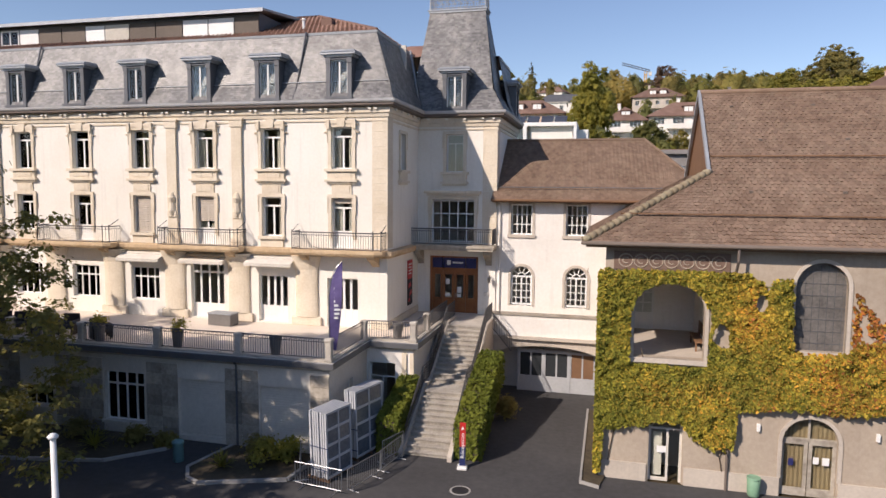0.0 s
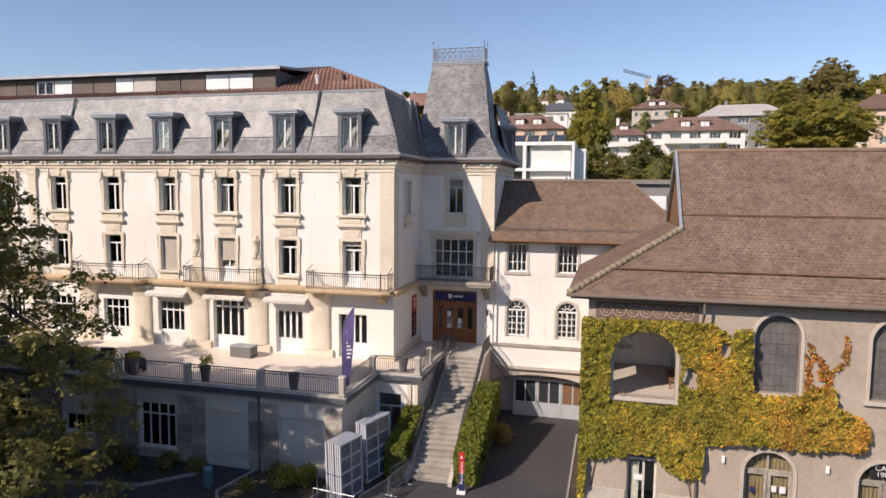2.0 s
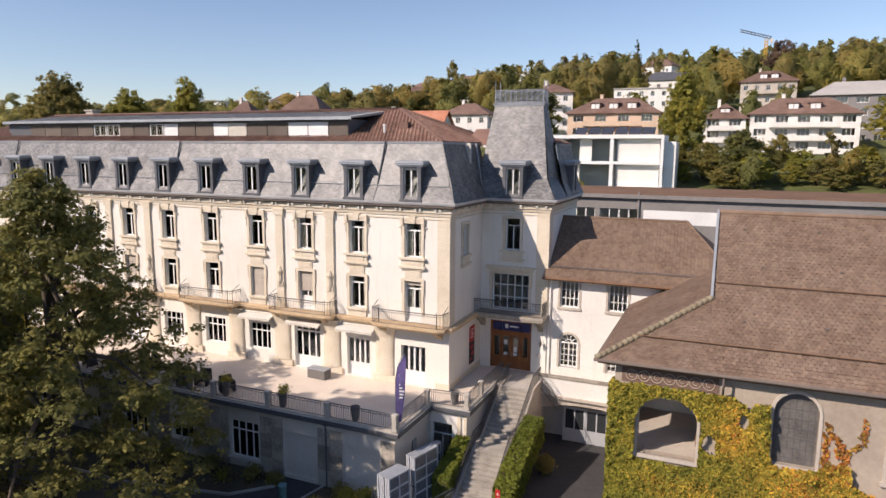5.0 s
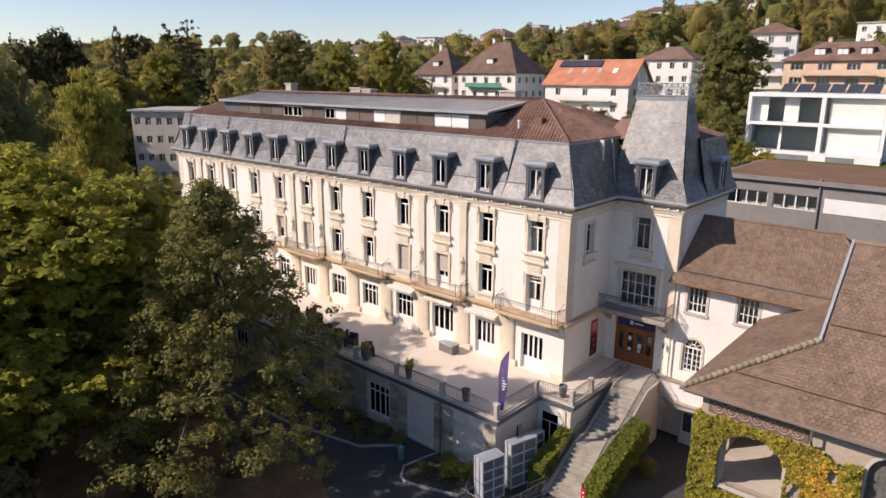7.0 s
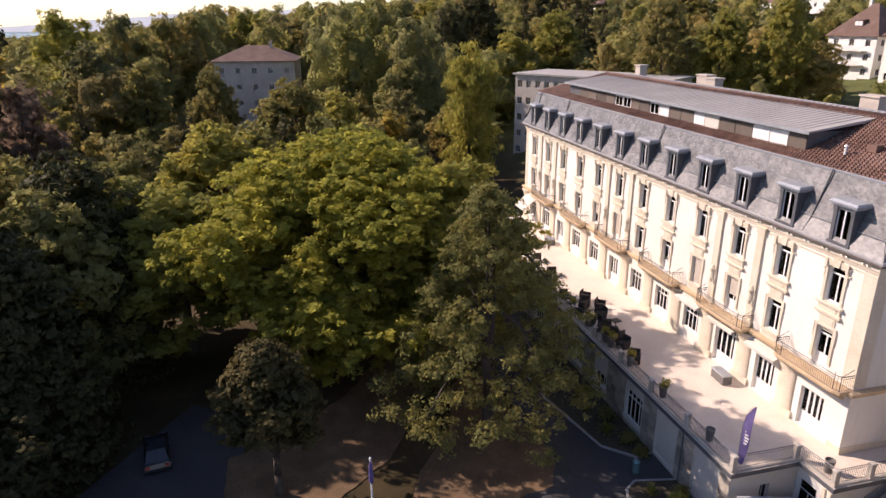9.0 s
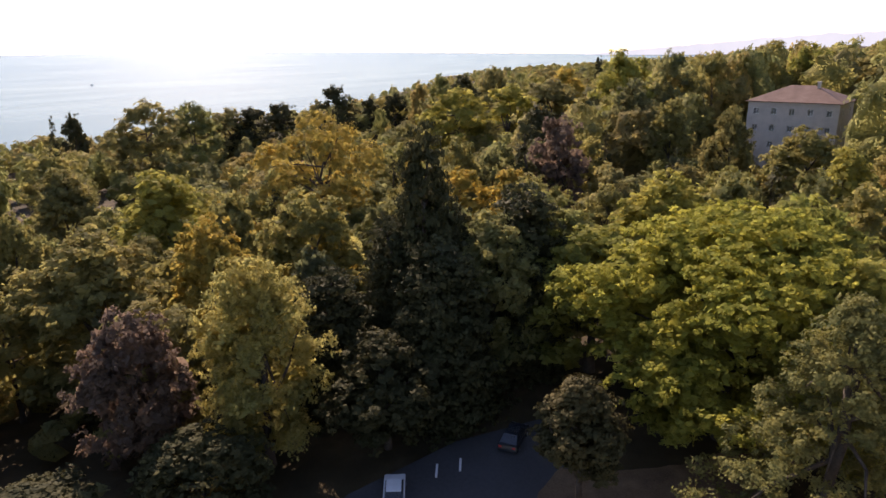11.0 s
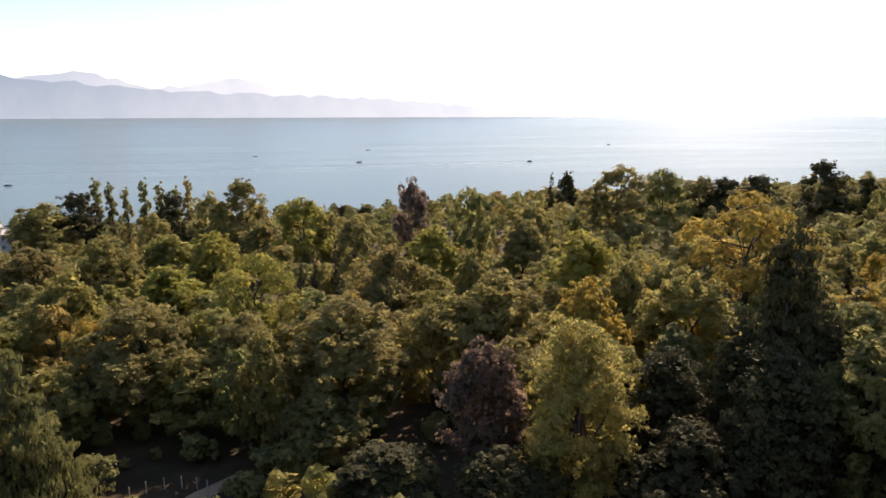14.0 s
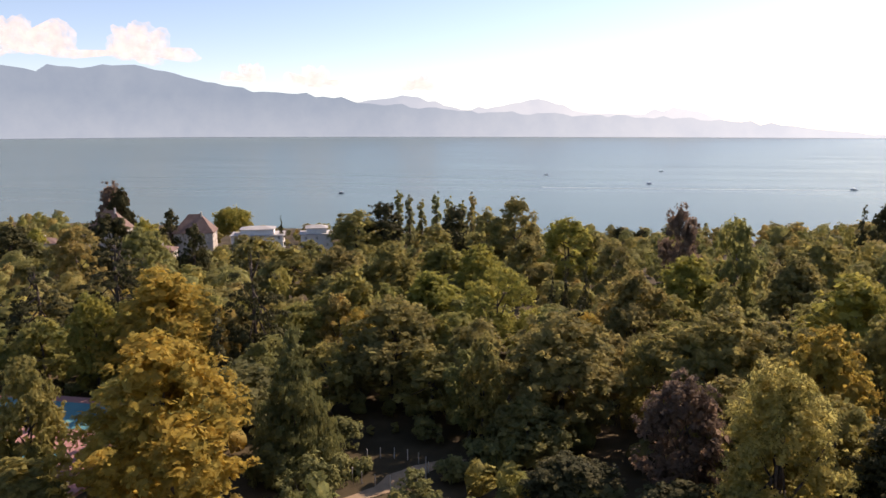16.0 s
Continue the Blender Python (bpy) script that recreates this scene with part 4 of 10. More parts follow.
df, dh = dormer_geo()
first = None
back_in = Geo().box(-0.52, 1.2, 0, 0.52, 1.24, 2.0)
spots = [pose(c, FY - 0.40, 18.12) for c in COLS]
spots += [pose(-9.8, TY - 0.36, 18.12), Matrix.Translation((TX1 + 0.36, 48.6, 18.12)) @ pose(0, 0, 0, 0, 0, 90)]
for at in spots:
    if first is None:
        d = part("dormer", df, DARK_ZINC, hotel, "zinc-clad dormer window with a flat hood", at=at)
        h = part("hood", dh, ZINC, d, "grey zinc hood")
        bk = part("inner_wall", back_in, DARK_IN, d)
        first = (d, h, bk)
    else:
        d = share("dormer", first[0], hotel, at)
        share("hood", first[1], d, Matrix.Identity(4))
        share("inner_wall", first[2], d, Matrix.Identity(4))
    fm, pm, mt, gl = WINDOW_KINDS["dormer"]
    w_ = put_window("dormer", d, pose(0, 0.1, 0.0), "casement")
    bpy.data.objects.remove(w_.children[0])
    q = new("pane", pm)
    q.parent, q.matrix_basis, q.visible_shadow = d, pose(0, 0.1, 0.0), False

# upper tile roof with its hips
upper, ud = Geo(), Geo()
RZ, RY = 24.7, 43.4
e0, e1, e2, e3 = (X0 + IN, FY + IN - 0.05, MT + 0.03), (X1 - IN, FY + IN - 0.05, MT + 0.03), (X1 - IN, 50.4, MT + 0.03), (X0 + IN, 50.4, MT + 0.03)
r0, r1 = (X0 + 7.5, RY, RZ), (-19.8, RY, RZ)
for quad, sd in (((e0, e1, r1, r0), 51), ((e2, e3, r0, r1), 52)):
    ud.face(*quad)
    slate_slope(upper, *quad, sx=0.3, sz=0.36, lift=0.06, jitter=0.012, seed=sd, roll=0.075)
for tri, sd in (((e1, e2, r1), 53), ((e3, e0, r0), 54)):
    ud.face(*tri)
    slate_slope(upper, tri[0], tri[1], tri[2], tri[2], sx=0.3, sz=0.36, lift=0.06, jitter=0.012, seed=sd, roll=0.075)
# cross roof towards the tower
ud.face((-13.3, 46.2, MT), (-7.6, 46.2, MT), (-7.6, 50.9, MT), (-13.3, 50.9, MT))
k0 = ((-7.6, 46.0, MT), (-7.6, 51.0, MT), (-11.6, 50.9, 23.3), (-11.6, 46.0, 23.3))
ud.face(*k0)
slate_slope(upper, *k0, sx=0.3, sz=0.36, lift=0.06, seed=55, roll=0.075)
part("roof_decking", ud, BROWN_TILE, hotel)
part("tile_covering", upper, BROWN_TILE, hotel, "brown interlocking roof tiles")
hip = Geo()
for a, b2 in ((e1, r1), (e2, r1), (e0, r0), (e3, r0), (r0, r1)):
    hip.tube(Vector(a) + Vector((0, 0, 0.03)), Vector(b2) + Vector((0, 0, 0.03)), 0.12, 8)
part("hip_capping", hip, BROWN_TILE, hotel, smooth=True)

# attic storey set on the roof
attic = Geo()
AX0, AX1, AY = -59.5, -21.4, 38.0
attic.box(AX0, AY, 22.2, AX1, AY + 7.0, 23.72)
part("attic_body", attic, DARK_ZINC, hotel, "dark clad attic storey")
x, k = AX1, 0
seqs = [("b", 1.75), ("w", 1.85), ("w", 1.85), ("b", 2.0), ("b", 2.0), ("g", 1.9), ("w", 1.55), ("b", 1.9), ("b", 1.9), ("w", 1.6), ("n", 1.7), ("b", 1.8), ("b", 1.7), ("n", 1.6), ("n", 1.7), ("b", 2.0), ("b", 2.2), ("b", 2.2), ("b", 2.0)]
window_kind("attic", 1.5, 1.0, (0.5,), ())
for kind, w in seqs:
    if x - w < AX0:
        break
    if kind == "n":
        put_window("attic", hotel, pose(x - w / 2, AY - 0.06, 22.5))
    else:
        g = Geo().box(x - w + 0.04, AY - 0.07, 22.42, x - 0.04, AY - 0.004, 23.5)
        if kind == "g":
            for q in range(9):
                g.box(x - w + 0.1, AY - 0.1, 22.48 + q * 0.11, x - 0.1, AY - 0.072, 22.54 + q * 0.11)
        part("attic_panel", g, {"b": BROWN_PANEL, "w": WHITE_PAINT, "g": GREY_PAINT}[kind], hotel)
    x -= w
ar = Geo().extrude_x([(AY - 0.5, 23.74), (AY - 0.5, 23.86), (44.6, 24.75), (46.4, 24.55), (46.4, 24.4), (44.6, 24.5)], AX0 - 0.4, AX1 + 0.5)
part("attic_roof", ar, GREY_ROOF, hotel, "pale standing-seam metal roof")
seam = None
for i in range(64):
    at = Matrix.Translation((AX0 + i * 0.6, 0, 0))
    if seam is None:
        seam = part("roof_seam", Geo().extrude_x([(AY - 0.45, 23.87), (AY - 0.45, 23.91), (44.5, 24.79), (44.5, 24.74)], 0, 0.05), GREY_ROOF, hotel, at=at)
    else:
        share("roof_seam", seam, hotel, at)
part("attic_edge", Geo().box(AX0 - 0.42, AY - 0.54, 23.66, AX1 + 0.52, AY - 0.5, 23.88), ZINC, hotel)
part("stair_head", Geo().box(AX0 - 1.2, AY + 0.6, 22.0, AX0 - 0.5, AY + 3.5, 23.6).box(AX0 - 1.5, AY + 0.2, 23.6, AX0 - 0.42, AY + 4.0, 23.75), DARK_ZINC, hotel)
for x, y, h, w in ((-60.5, 48.0, 25.6, 1.1), (-49.5, 49.5, 25.2, 1.7), (-46.6, 48.6, 25.1, 1.5), (-27.5, 49.5, 25.2, 1.8)):
    g = Geo().box(x - w / 2, y - 0.5, 22.5, x + w / 2, y + 0.5, h - 0.15).box(x - w / 2 - 0.12, y - 0.62, h - 0.15, x + w / 2 + 0.12, y + 0.62, h)
    part("chimney", g, BEIGE_LIGHT, hotel)
link = Geo().rings([[(-14.5, 44.2, 21.9), (-12.0, 44.2, 21.9), (-12.0, 46.4, 21.9), (-8.4, 46.4, 21.9), (-8.4, 51.2, 21.9), (-14.5, 51.2, 21.9)], [(-14.5, 46.8, 23.2), (-13.2, 46.8, 23.2), (-13.2, 49.0, 23.0), (-9.6, 49.0, 22.7), (-9.6, 49.6, 22.7), (-14.5, 49.6, 23.2)]])
part("roof_link", link, BROWN_TILE, hotel, "low brown tile roof behind the tower")
part("skylight", Geo().box(-17.8, 39.2, 23.0, -17.1, 39.8, 23.5), BROWN_TILE, hotel)
part("roof_vent", Geo().tube((-18.6, 38.4, 22.7), (-18.6, 38.4, 23.2), 0.09, 8).lathe([(0.0, 0), (0.16, 0.02), (0.1, 0.12), (0, 0.14)], (-18.6, 38.4, 23.2), 8), WHITE_PAINT, hotel)

# ground-floor piers, swelling out to carry the balconies
pier = Geo()
pier.chamfer_box(-0.95, -0.2, TZ, 0.95, 0.02, TZ + 0.5, 0.03)
rings = []
for z, w, d in ((TZ + 0.5, 0.74, 0.24), (7.3, 0.72, 0.22), (8.0, 0.74, 0.26), (8.45, 0.84, 0.40), (8.85, 0.96, 0.60)):
    rings.append([(-w, 0.02, z)] + [(w * math.cos(math.pi * (1 - k / 10)), -0.04 - d * math.sin(math.pi * k / 10) ** 0.8, z) for k in range(11)] + [(w, 0.02, z)])
pier.rings(rings)
first = None
for i in range(-1, 12):
    xx = (COLS[i] + COLS[i + 1]) / 2 if 0 <= i < 11 else (COLS[0] + 2.0 if i < 0 else COLS[11] - 2.2)
    if i < 0:
        continue
    at = pose(xx, FY, 0)
    if first is None:
        first = part("pier", pier, STONE, hotel, "pale stone pier under the balconies", False, at)
    else:
        share("pier", first, hotel, at)
part("string_course", run_profile(Geo(), [(0.02, 8.82), (-0.2, 8.85), (-0.34, 9.02), (-0.36, 9.22), (0.02, 9.3)], [(FX0, 44), (FX0, FY), (FX1, FY), (FX1, TY)]), WARM_STONE, hotel, "ochre stone string course")
part("plinth", run_profile(Geo(), [(0.02, TZ), (-0.06, TZ), (-0.06, TZ + 0.42), (0.02, TZ + 0.45)], [(FX1 - 1.0, FY), (FX1, FY), (FX1, TY)]), STONE, hotel)


def railing(g, a, b, h=1.0, gap=0.13, base=0.08, bars=True, curls=True):
    """Wrought bars between two rails from a to b."""
    a, b = Vector(a), Vector(b)
    up = Vector((0, 0, 1))
    g.bar(a + up * base, b + up * base, 0.03)
    g.bar(a + up * h, b + up * h, 0.045)
    g.bar(a + up * (h - 0.16), b + up * (h - 0.16), 0.025)
    n = max(int((b - a).length / gap), 1)
    for k in range(n + 1):
        q = a.lerp(b, k / n)
        g.bar(q + up * base, q + up * h, 0.02)
    return g


# balconies
bal = Geo()
bal.rings([[(-2.75, 0.02, 8.98), (2.75, 0.02, 8.98), (2.75, -0.9, 8.98), (2.3, -1.1, 8.98), (-2.3, -1.1, 8.98), (-2.75, -0.9, 8.98)],
           [(-2.85, 0.02, 9.12), (2.85, 0.02, 9.12), (2.85, -1.0, 9.12), (2.4, -1.2, 9.12), (-2.4, -1.2, 9.12), (-2.85, -1.0, 9.12)],
           [(-2.85, 0.02, 9.28), (2.85, 0.02, 9.28), (2.85, -1.0, 9.28), (2.4, -1.2, 9.28), (-2.4, -1.2, 9.28), (-2.85, -1.0, 9.28)]])
for s in (-2.1, 2.1):
    bal.extrude_x([(0.0, 8.3), (0.0, 8.98), (-1.0, 8.98), (-0.9, 8.8), (-0.35, 8.55)], s - 0.22, s + 0.22)
rail = Geo()
pts = [(-2.75, -0.02, 9.28), (-2.75, -0.95, 9.28), (-2.35, -1.12, 9.28), (2.35, -1.12, 9.28), (2.75, -0.95, 9.28), (2.75, -0.02, 9.28)]
for a, b2 in zip(pts, pts[1:]):
    railing(rail, a, b2, 1.05, 0.15)
for s in (-1, 1):
    for dx in (0, 0.5):
        rail.bar((s * (2.75 - dx), -0.98, 9.3), (s * (2.75 - dx), -0.98, 10.45), 0.045)
    rail.bar((s * 2.75, -0.1, 10.75), (s * 2.75, -1.0, 10.33), 0.035)
first = None
for i in range(0, 12, 2):
    at = pose(COLS[i], FY, 0)
    if first is None:
        bo = part("balcony", bal, WARM_STONE, hotel, "ochre stone balcony on carved brackets", at=at)
        first = (bo, part("railing", rail, IRON, bo, "wrought iron railing"))
    else:
        bo = share("balcony", first[0], hotel, at)
        share("railing", first[1], bo, Matrix.Identity(4))
g = Geo()
g.box(-2.8, -1.5, 8.95, 2.8, 0.02, 9.12).box(-2.88, -1.58, 9.12, 2.88, 0.02, 9.3)
for s in (-2.3, 2.3):
    g.extrude_x([(0.0, 7.9), (0.0, 8.95), (-1.2, 8.95), (-1.1, 8.7), (-0.35, 8.3)], s - 0.2, s + 0.2)
bo = part("balcony", g, GREY_STONE, hotel, "grey stone balcony above the entrance", at=pose(TX0 + 2.55, TY, 0))
rail = Geo()
for a, b2 in (((-2.75, -0.02, 9.3), (-2.75, -1.48, 9.3)), ((-2.75, -1.48, 9.3), (2.75, -1.48, 9.3)), ((2.75, -1.48, 9.3), (2.75, -0.02, 9.3))):
    railing(rail, a, b2, 1.05, 0.12)
part("railing", rail, IRON, bo)
# rolled awnings over some terrace windows
for i in (1, 2, 3):
    g = Geo().tube((-1.55, -0.12, 8.62), (1.55, -0.12, 8.62), 0.12, 10)
    g.rings([[(-1.55, -0.1, 8.62), (1.55, -0.1, 8.62), (1.55, -0.75, 8.32), (-1.55, -0.75, 8.32)], [(-1.55, -0.1, 8.65), (1.55, -0.1, 8.65), (1.55, -0.75, 8.35), (-1.55, -0.75, 8.35)]])
    for k in range(15):
        x0 = -1.55 + k * 0.2067
        g.add([(x0, -0.76, 8.35), (x0 + 0.2, -0.76, 8.35), (x0 + 0.2, -0.76, 8.2), (x0 + 0.1, -0.76, 8.13), (x0, -0.76, 8.2)], [(0, 1, 2, 3, 4)])
    part("awning", g, CURTAIN, hotel, "half-rolled white scalloped awning", at=pose(COLS[i], FY, 0))
g = Geo()
g.face((-1.6, -0.1, 8.5), (1.6, -0.1, 8.5), (1.6, -1.9, 7.1), (-1.6, -1.9, 7.1)).box(-1.6, -1.92, 6.85, 1.6, -1.88, 7.1)
part("awning", g, CURTAIN, hotel, "lowered white awning", at=pose(COLS[11], FY, 0))

# entrance door
ed = Geo()
ed.box(-1.65, 0, 0, -1.5, 0.18, 3.8).box(1.5, 0, 0, 1.65, 0.18, 3.8).box(-1.5, 0, 2.85, 1.5, 0.16, 3.0)
ed.box(-1.5, 0.02, 3.68, 1.5, 0.16, 3.8)
door = part("door", ed, DOOR_WOOD, hotel, "varnished wooden double entrance door with glass lights", at=pose(TX0 + 2.5, TY + 0.12, TZ))
for k, (x0, x1) in enumerate(((-1.5, -0.78), (-0.78, 0.0), (0.0, 0.78), (0.78, 1.5))):
    g = Geo()
    x0, x1 = x0 + 0.01, x1 - 0.01
    g.box(x0, 0.05, 0, x0 + 0.16, 0.12, 2.84).box(x1 - 0.16, 0.05, 0, x1, 0.12, 2.84)
    g.box(x0 + 0.16, 0.05, 0, x1 - 0.16, 0.12, 1.0).box(x0 + 0.16, 0.05, 2.55, x1 - 0.16, 0.12, 2.84)
    g.chamfer_box(x0 + 0.22, 0.03, 0.15, x1 - 0.22, 0.06, 0.85, 0.01)
    part("leaf", g, DOOR_WOOD, door)
    part("pane", Geo().box(x0 + 0.16, 0.08, 1.0, x1 - 0.16, 0.088, 2.55), GLASS, door).visible_shadow = False
BLUE_SIGN = rough_mat("blue_sign", (0.03, 0.035, 0.13), rough=0.35, bump=0.02)
for x0, x1 in ((-1.48, -0.8), (-0.74, 0.74), (0.8, 1.48)):
    part("transom_sign", Geo().box(x0, 0.04, 3.01, x1, 0.1, 3.67), BLUE_SIGN, door, "dark blue sign above the door")
part("sign_mark", Geo().box(-0.5, 0.03, 3.2, -0.24, 0.038, 3.52).box(-0.12, 0.03, 3.3, 0.6, 0.038, 3.42), WHITE_PAINT, door)
for x, z, w, h in ((-0.45, 1.05, 0.3, 0.22), (0.36, 1.35, 0.28, 0.4), (0.34, 1.05, 0.3, 0.2), (-0.45, 1.9, 0.28, 0.35)):
    part("notice", Geo().box(x - w / 2, 0.066, z, x + w / 2, 0.072, z + h), WHITE_PAINT, door)
part("door_handle", Geo().tube((0.09, 0.0, 1.0), (0.09, 0.0, 1.35), 0.02, 6), STEEL, door)

# ---- terrace, steps and court ----
terrace = thing("terrace", "raised stone terrace with paved deck and grey cellar wall", "terrace")
t_holes = []
TWX = -70.0
cellar = [(-17.0 + 2.0, "roll"), (-19.55, "roll"), (-24.1, "cellar"), (-29.6, "cellar_low"), (-34.2, "cellar"), (-38.8, "cellar_low"), (-43.4, "cellar"), (-48.0, "cellar"), (-52.6, "cellar"), (-57.2, "cellar"), (-61.8, "cellar")]
dims = {"roll": (2.6, 0.25, 3.2), "cellar": (2.4, 0.65, 3.25), "cellar_low": (2.0, 1.0, 2.1)}
for c, k in cellar:
    w, a, b2 = dims[k]
    t_holes.append((c - w / 2 - TWX, c + w / 2 - TWX, a, b2))
part("wall", wall_geo(-12.6 - TWX, 0, 4.2, 0.4, t_holes, Matrix.Translation((TWX, 28.4, 0))), GREY_PAINT, terrace, "grey painted cellar wall below the terrace")
for c, k in cellar:
    w, a, b2 = dims[k]
    if k == "roll":
        n = 24
        sh_ = part("roller_shutter", Geo().box(c - w / 2, 28.605, a, c + w / 2, 28.64, b2).box(c - w / 2, 28.52, a, c + w / 2, 28.6, a + 0.1), GREY_PAINT, terrace, "closed pale grey roller shutter")
        sl_ = None
        for i in range(1, n):
            at = Matrix.Translation((c, 0, a + (b2 - a) * i / n))
            if sl_ is None:
                sl_ = part("slat", Geo().box(-w / 2, 28.56, 0, w / 2, 28.6, (b2 - a) / n - 0.008), GREY_PAINT, sh_, at=at)
            else:
                share("slat", sl_, sh_, at)
    else:
        put_window(k, terrace, pose(c, 28.6, a))
        part("window_sill", Geo().box(c - w / 2 - 0.15, 28.28, a - 0.14, c + w / 2 + 0.15, 28.44, a), GREY_PAINT, terrace)
# stone blocks between the openings
blk = {}
rnd = random.Random(5)
spans = [(-13.6, -12.6), (-18.2, -16.35), (-22.75, -20.9), (-28.4, -25.4), (-32.9, -30.7), (-37.7, -35.5), (-42.1, -39.9), (-46.7, -44.7), (-51.3, -49.3), (-55.9, -53.9), (-60.5, -58.5), (-69.8, -63.1)]
for a, b2 in spans:
    z = 0.0
    while z < 3.7:
        h = 0.56
        ws = max(round((b2 - a) / 0.85), 1)
        for i in range(ws):
            key = round((b2 - a) / ws, 2)
            if key not in blk:
                blk[key] = Geo().chamfer_box(0.006, 0, 0.006, key - 0.006, 0.1, h - 0.006, 0.02).mesh("stone_block")
                blk[key].materials.append(GREY_STONE)
            o = new("stone_block", blk[key])
            o.parent, o.matrix_basis = terrace, pose(a + i * (b2 - a) / ws, 28.4 - 0.05 + rnd.uniform(-0.012, 0.012), z)
        z += h
# side walls of the terrace
part("wall", wall_geo(4.6, 0, 4.2, 0.4, [(1.9, 2.6, 1.6, 3.1)], Matrix.Translation((-12.6, 28.8, 0)) @ pose(0, 0, 0, 0, 0, 90)), GREY_PAINT, terrace)
window_kind("slit", 0.7, 1.5, (0.5,), ())
put_window("slit", terrace, Matrix.Translation((-12.8, 28.4 + 2.65, 1.6)) @ pose(0, 0, 0, 0, 0, 90))
window_kind("porch", 1.5, 2.9, (0.5,), (0.72,))
part("wall", wall_geo(2.7, 0, 4.2, 0.4, [(0.15, 1.65, 0.5, 3.4)], Matrix.Translation((-12.6, 33.4, 0))), WHITE_WALL, terrace)
put_window("porch", terrace, pose(-11.7, 33.6, 0.5))
part("wall", wall_geo(8.5, 0, 4.2, 0.35, [], Matrix.Translation((-9.9, 33.8, 0)) @ pose(0, 0, 0, 0, 0, 90)), WHITE_WALL, terrace)
part("column", Geo().box(-10.55, 33.3, 0, -10.3, 33.4, 4.0).box(-10.1, 33.3, 0, -9.88, 33.4, 4.0), STONE, terrace)
part("wall", wall_geo(7.6, 0, 4.2, 0.4, [], Matrix.Translation((TWX, 36.4, 0)) @ pose(0, 0, 0, 0, 0, -90)), GREY_PAINT, terrace)
TPLAN = [(TWX, 36.0), (TWX, 28.4), (-12.6, 28.4), (-12.6, 33.4), (-9.9, 33.4), (-9.9, 42.2)]
part("slab_edge", run_profile(Geo(), [(0.3, 4.15), (-0.05, 4.15), (-0.12, 4.28), (-0.3, 4.34), (-0.32, 4.62), (0.3, 4.62)], TPLAN), STEP, terrace, "moulded stone slab edge")
part("edge_flashing", run_profile(Geo(), [(-0.322, 4.36), (-0.345, 4.33), (-0.345, 4.6), (-0.322, 4.64)], TPLAN), DARK_ZINC, terrace, "dark sheet-metal flashing along the slab edge")
part("downpipe", Geo().tube((-17.5, 28.3, 0.0), (-17.5, 28.3, 4.15), 0.055, 8).tube((-17.5, 28.3, 4.15), (-17.5, 28.12, 4.3), 0.055, 8), DARK_ZINC, terrace)
part("kerb", run_profile(Geo(), [(0.12, 4.6), (-0.16, 4.6), (-0.16, 4.72), (0.12, 4.72)], TPLAN), STEP, terrace)
deck = Geo()
deck.box(TWX, 28.4, 4.2, -12.62, 35.95, 4.63).box(-12.62, 33.4, 4.2, -9.92, 42.28, 4.63)
part("deck", deck, PAVING, terrace)
RY0 = 28.4
tr = Geo()
posts = [(-12.6, 28.4), (-12.6, 33.0), (-9.9, 33.4), (-9.9, 36.0)] + [(-17.4 - 4.6 * i, 28.4) for i in range(12)]
pg = Geo().chamfer_box(-0.16, -0.16, 4.7, 0.16, 0.16, 5.62, 0.03).chamfer_box(-0.2, -0.2, 5.62, 0.2, 0.2, 5.76, 0.04).box(-0.2, -0.2, 4.7, 0.2, 0.2, 4.82)
first = None
for px, py in posts:
    if first is None:
        first = part("post", pg, STEP, terrace, "square stone railing post", at=pose(px, py, 0))
    else:
        share("post", first, terrace, pose(px, py, 0))
ends = [-12.6] + [-17.4 - 4.6 * i for i in range(12)]
rail = Geo()
railing(rail, (-2.15, 0, 4.72), (2.15, 0, 4.72), 1.0, 0.12)
for k in range(18):
    rail.bar((-2.1 + k * 0.24, 0, 5.58), (-1.98 + k * 0.24, 0, 5.7), 0.018)
first = None
for a, b2 in zip(ends, ends[1:]):
    mid, ln = (a + b2) / 2, abs(b2 - a) - 0.3
    at = pose(mid, RY0, 0) @ Matrix.Diagonal((ln / 4.3, 1, 1, 1))
    if first is None:
        first = part("railing_panel", rail, IRON, terrace, "wrought iron railing panel", at=at)
    else:
        share("railing_panel", first, terrace, at)
for a, b2 in (((-12.6, 28.6), (-12.6, 32.8)), ((-12.5, 33.2), (-10.1, 33.4)), ((-9.9, 33.6), (-9.9, 35.8)), ((-9.9, 36.2), (-9.9, 40.9))):
    g = Geo()
    railing(g, (*a, 4.72), (*b2, 4.72), 1.0, 0.13)
    part("railing_panel", g, IRON, terrace)

# stairs
stairs = thing("stairs", "long straight flight of pale stone steps with a landing", "stairs", kind="structure")
SX0, SX1 = -9.2, -7.0
st_path = []
y, z = 29.55, 0.0
for k in range(11):
    st_path.append((y + k * 0.33, (k + 1) * 0.2, 0.33))
yl = 29.55 + 11 * 0.33
st_path.append((yl, 2.2, 1.3))
for k in range(12):
    st_path.append((yl + 1.3 + k * 0.345, 2.2 + (k + 1) * 0.2042, 0.345))
for y, z, d in st_path:
    g = Geo().box(SX0, y + 0.03, z - 0.45 if z > 0.45 else 0.0, SX1, y + d + 0.05, z - 0.04).chamfer_box(SX0, y - 0.04, z - 0.055, SX1, y + d, z, 0.012)
    part("step", g, STAIR, stairs)
ytop = st_path[-1][0] + 0.34
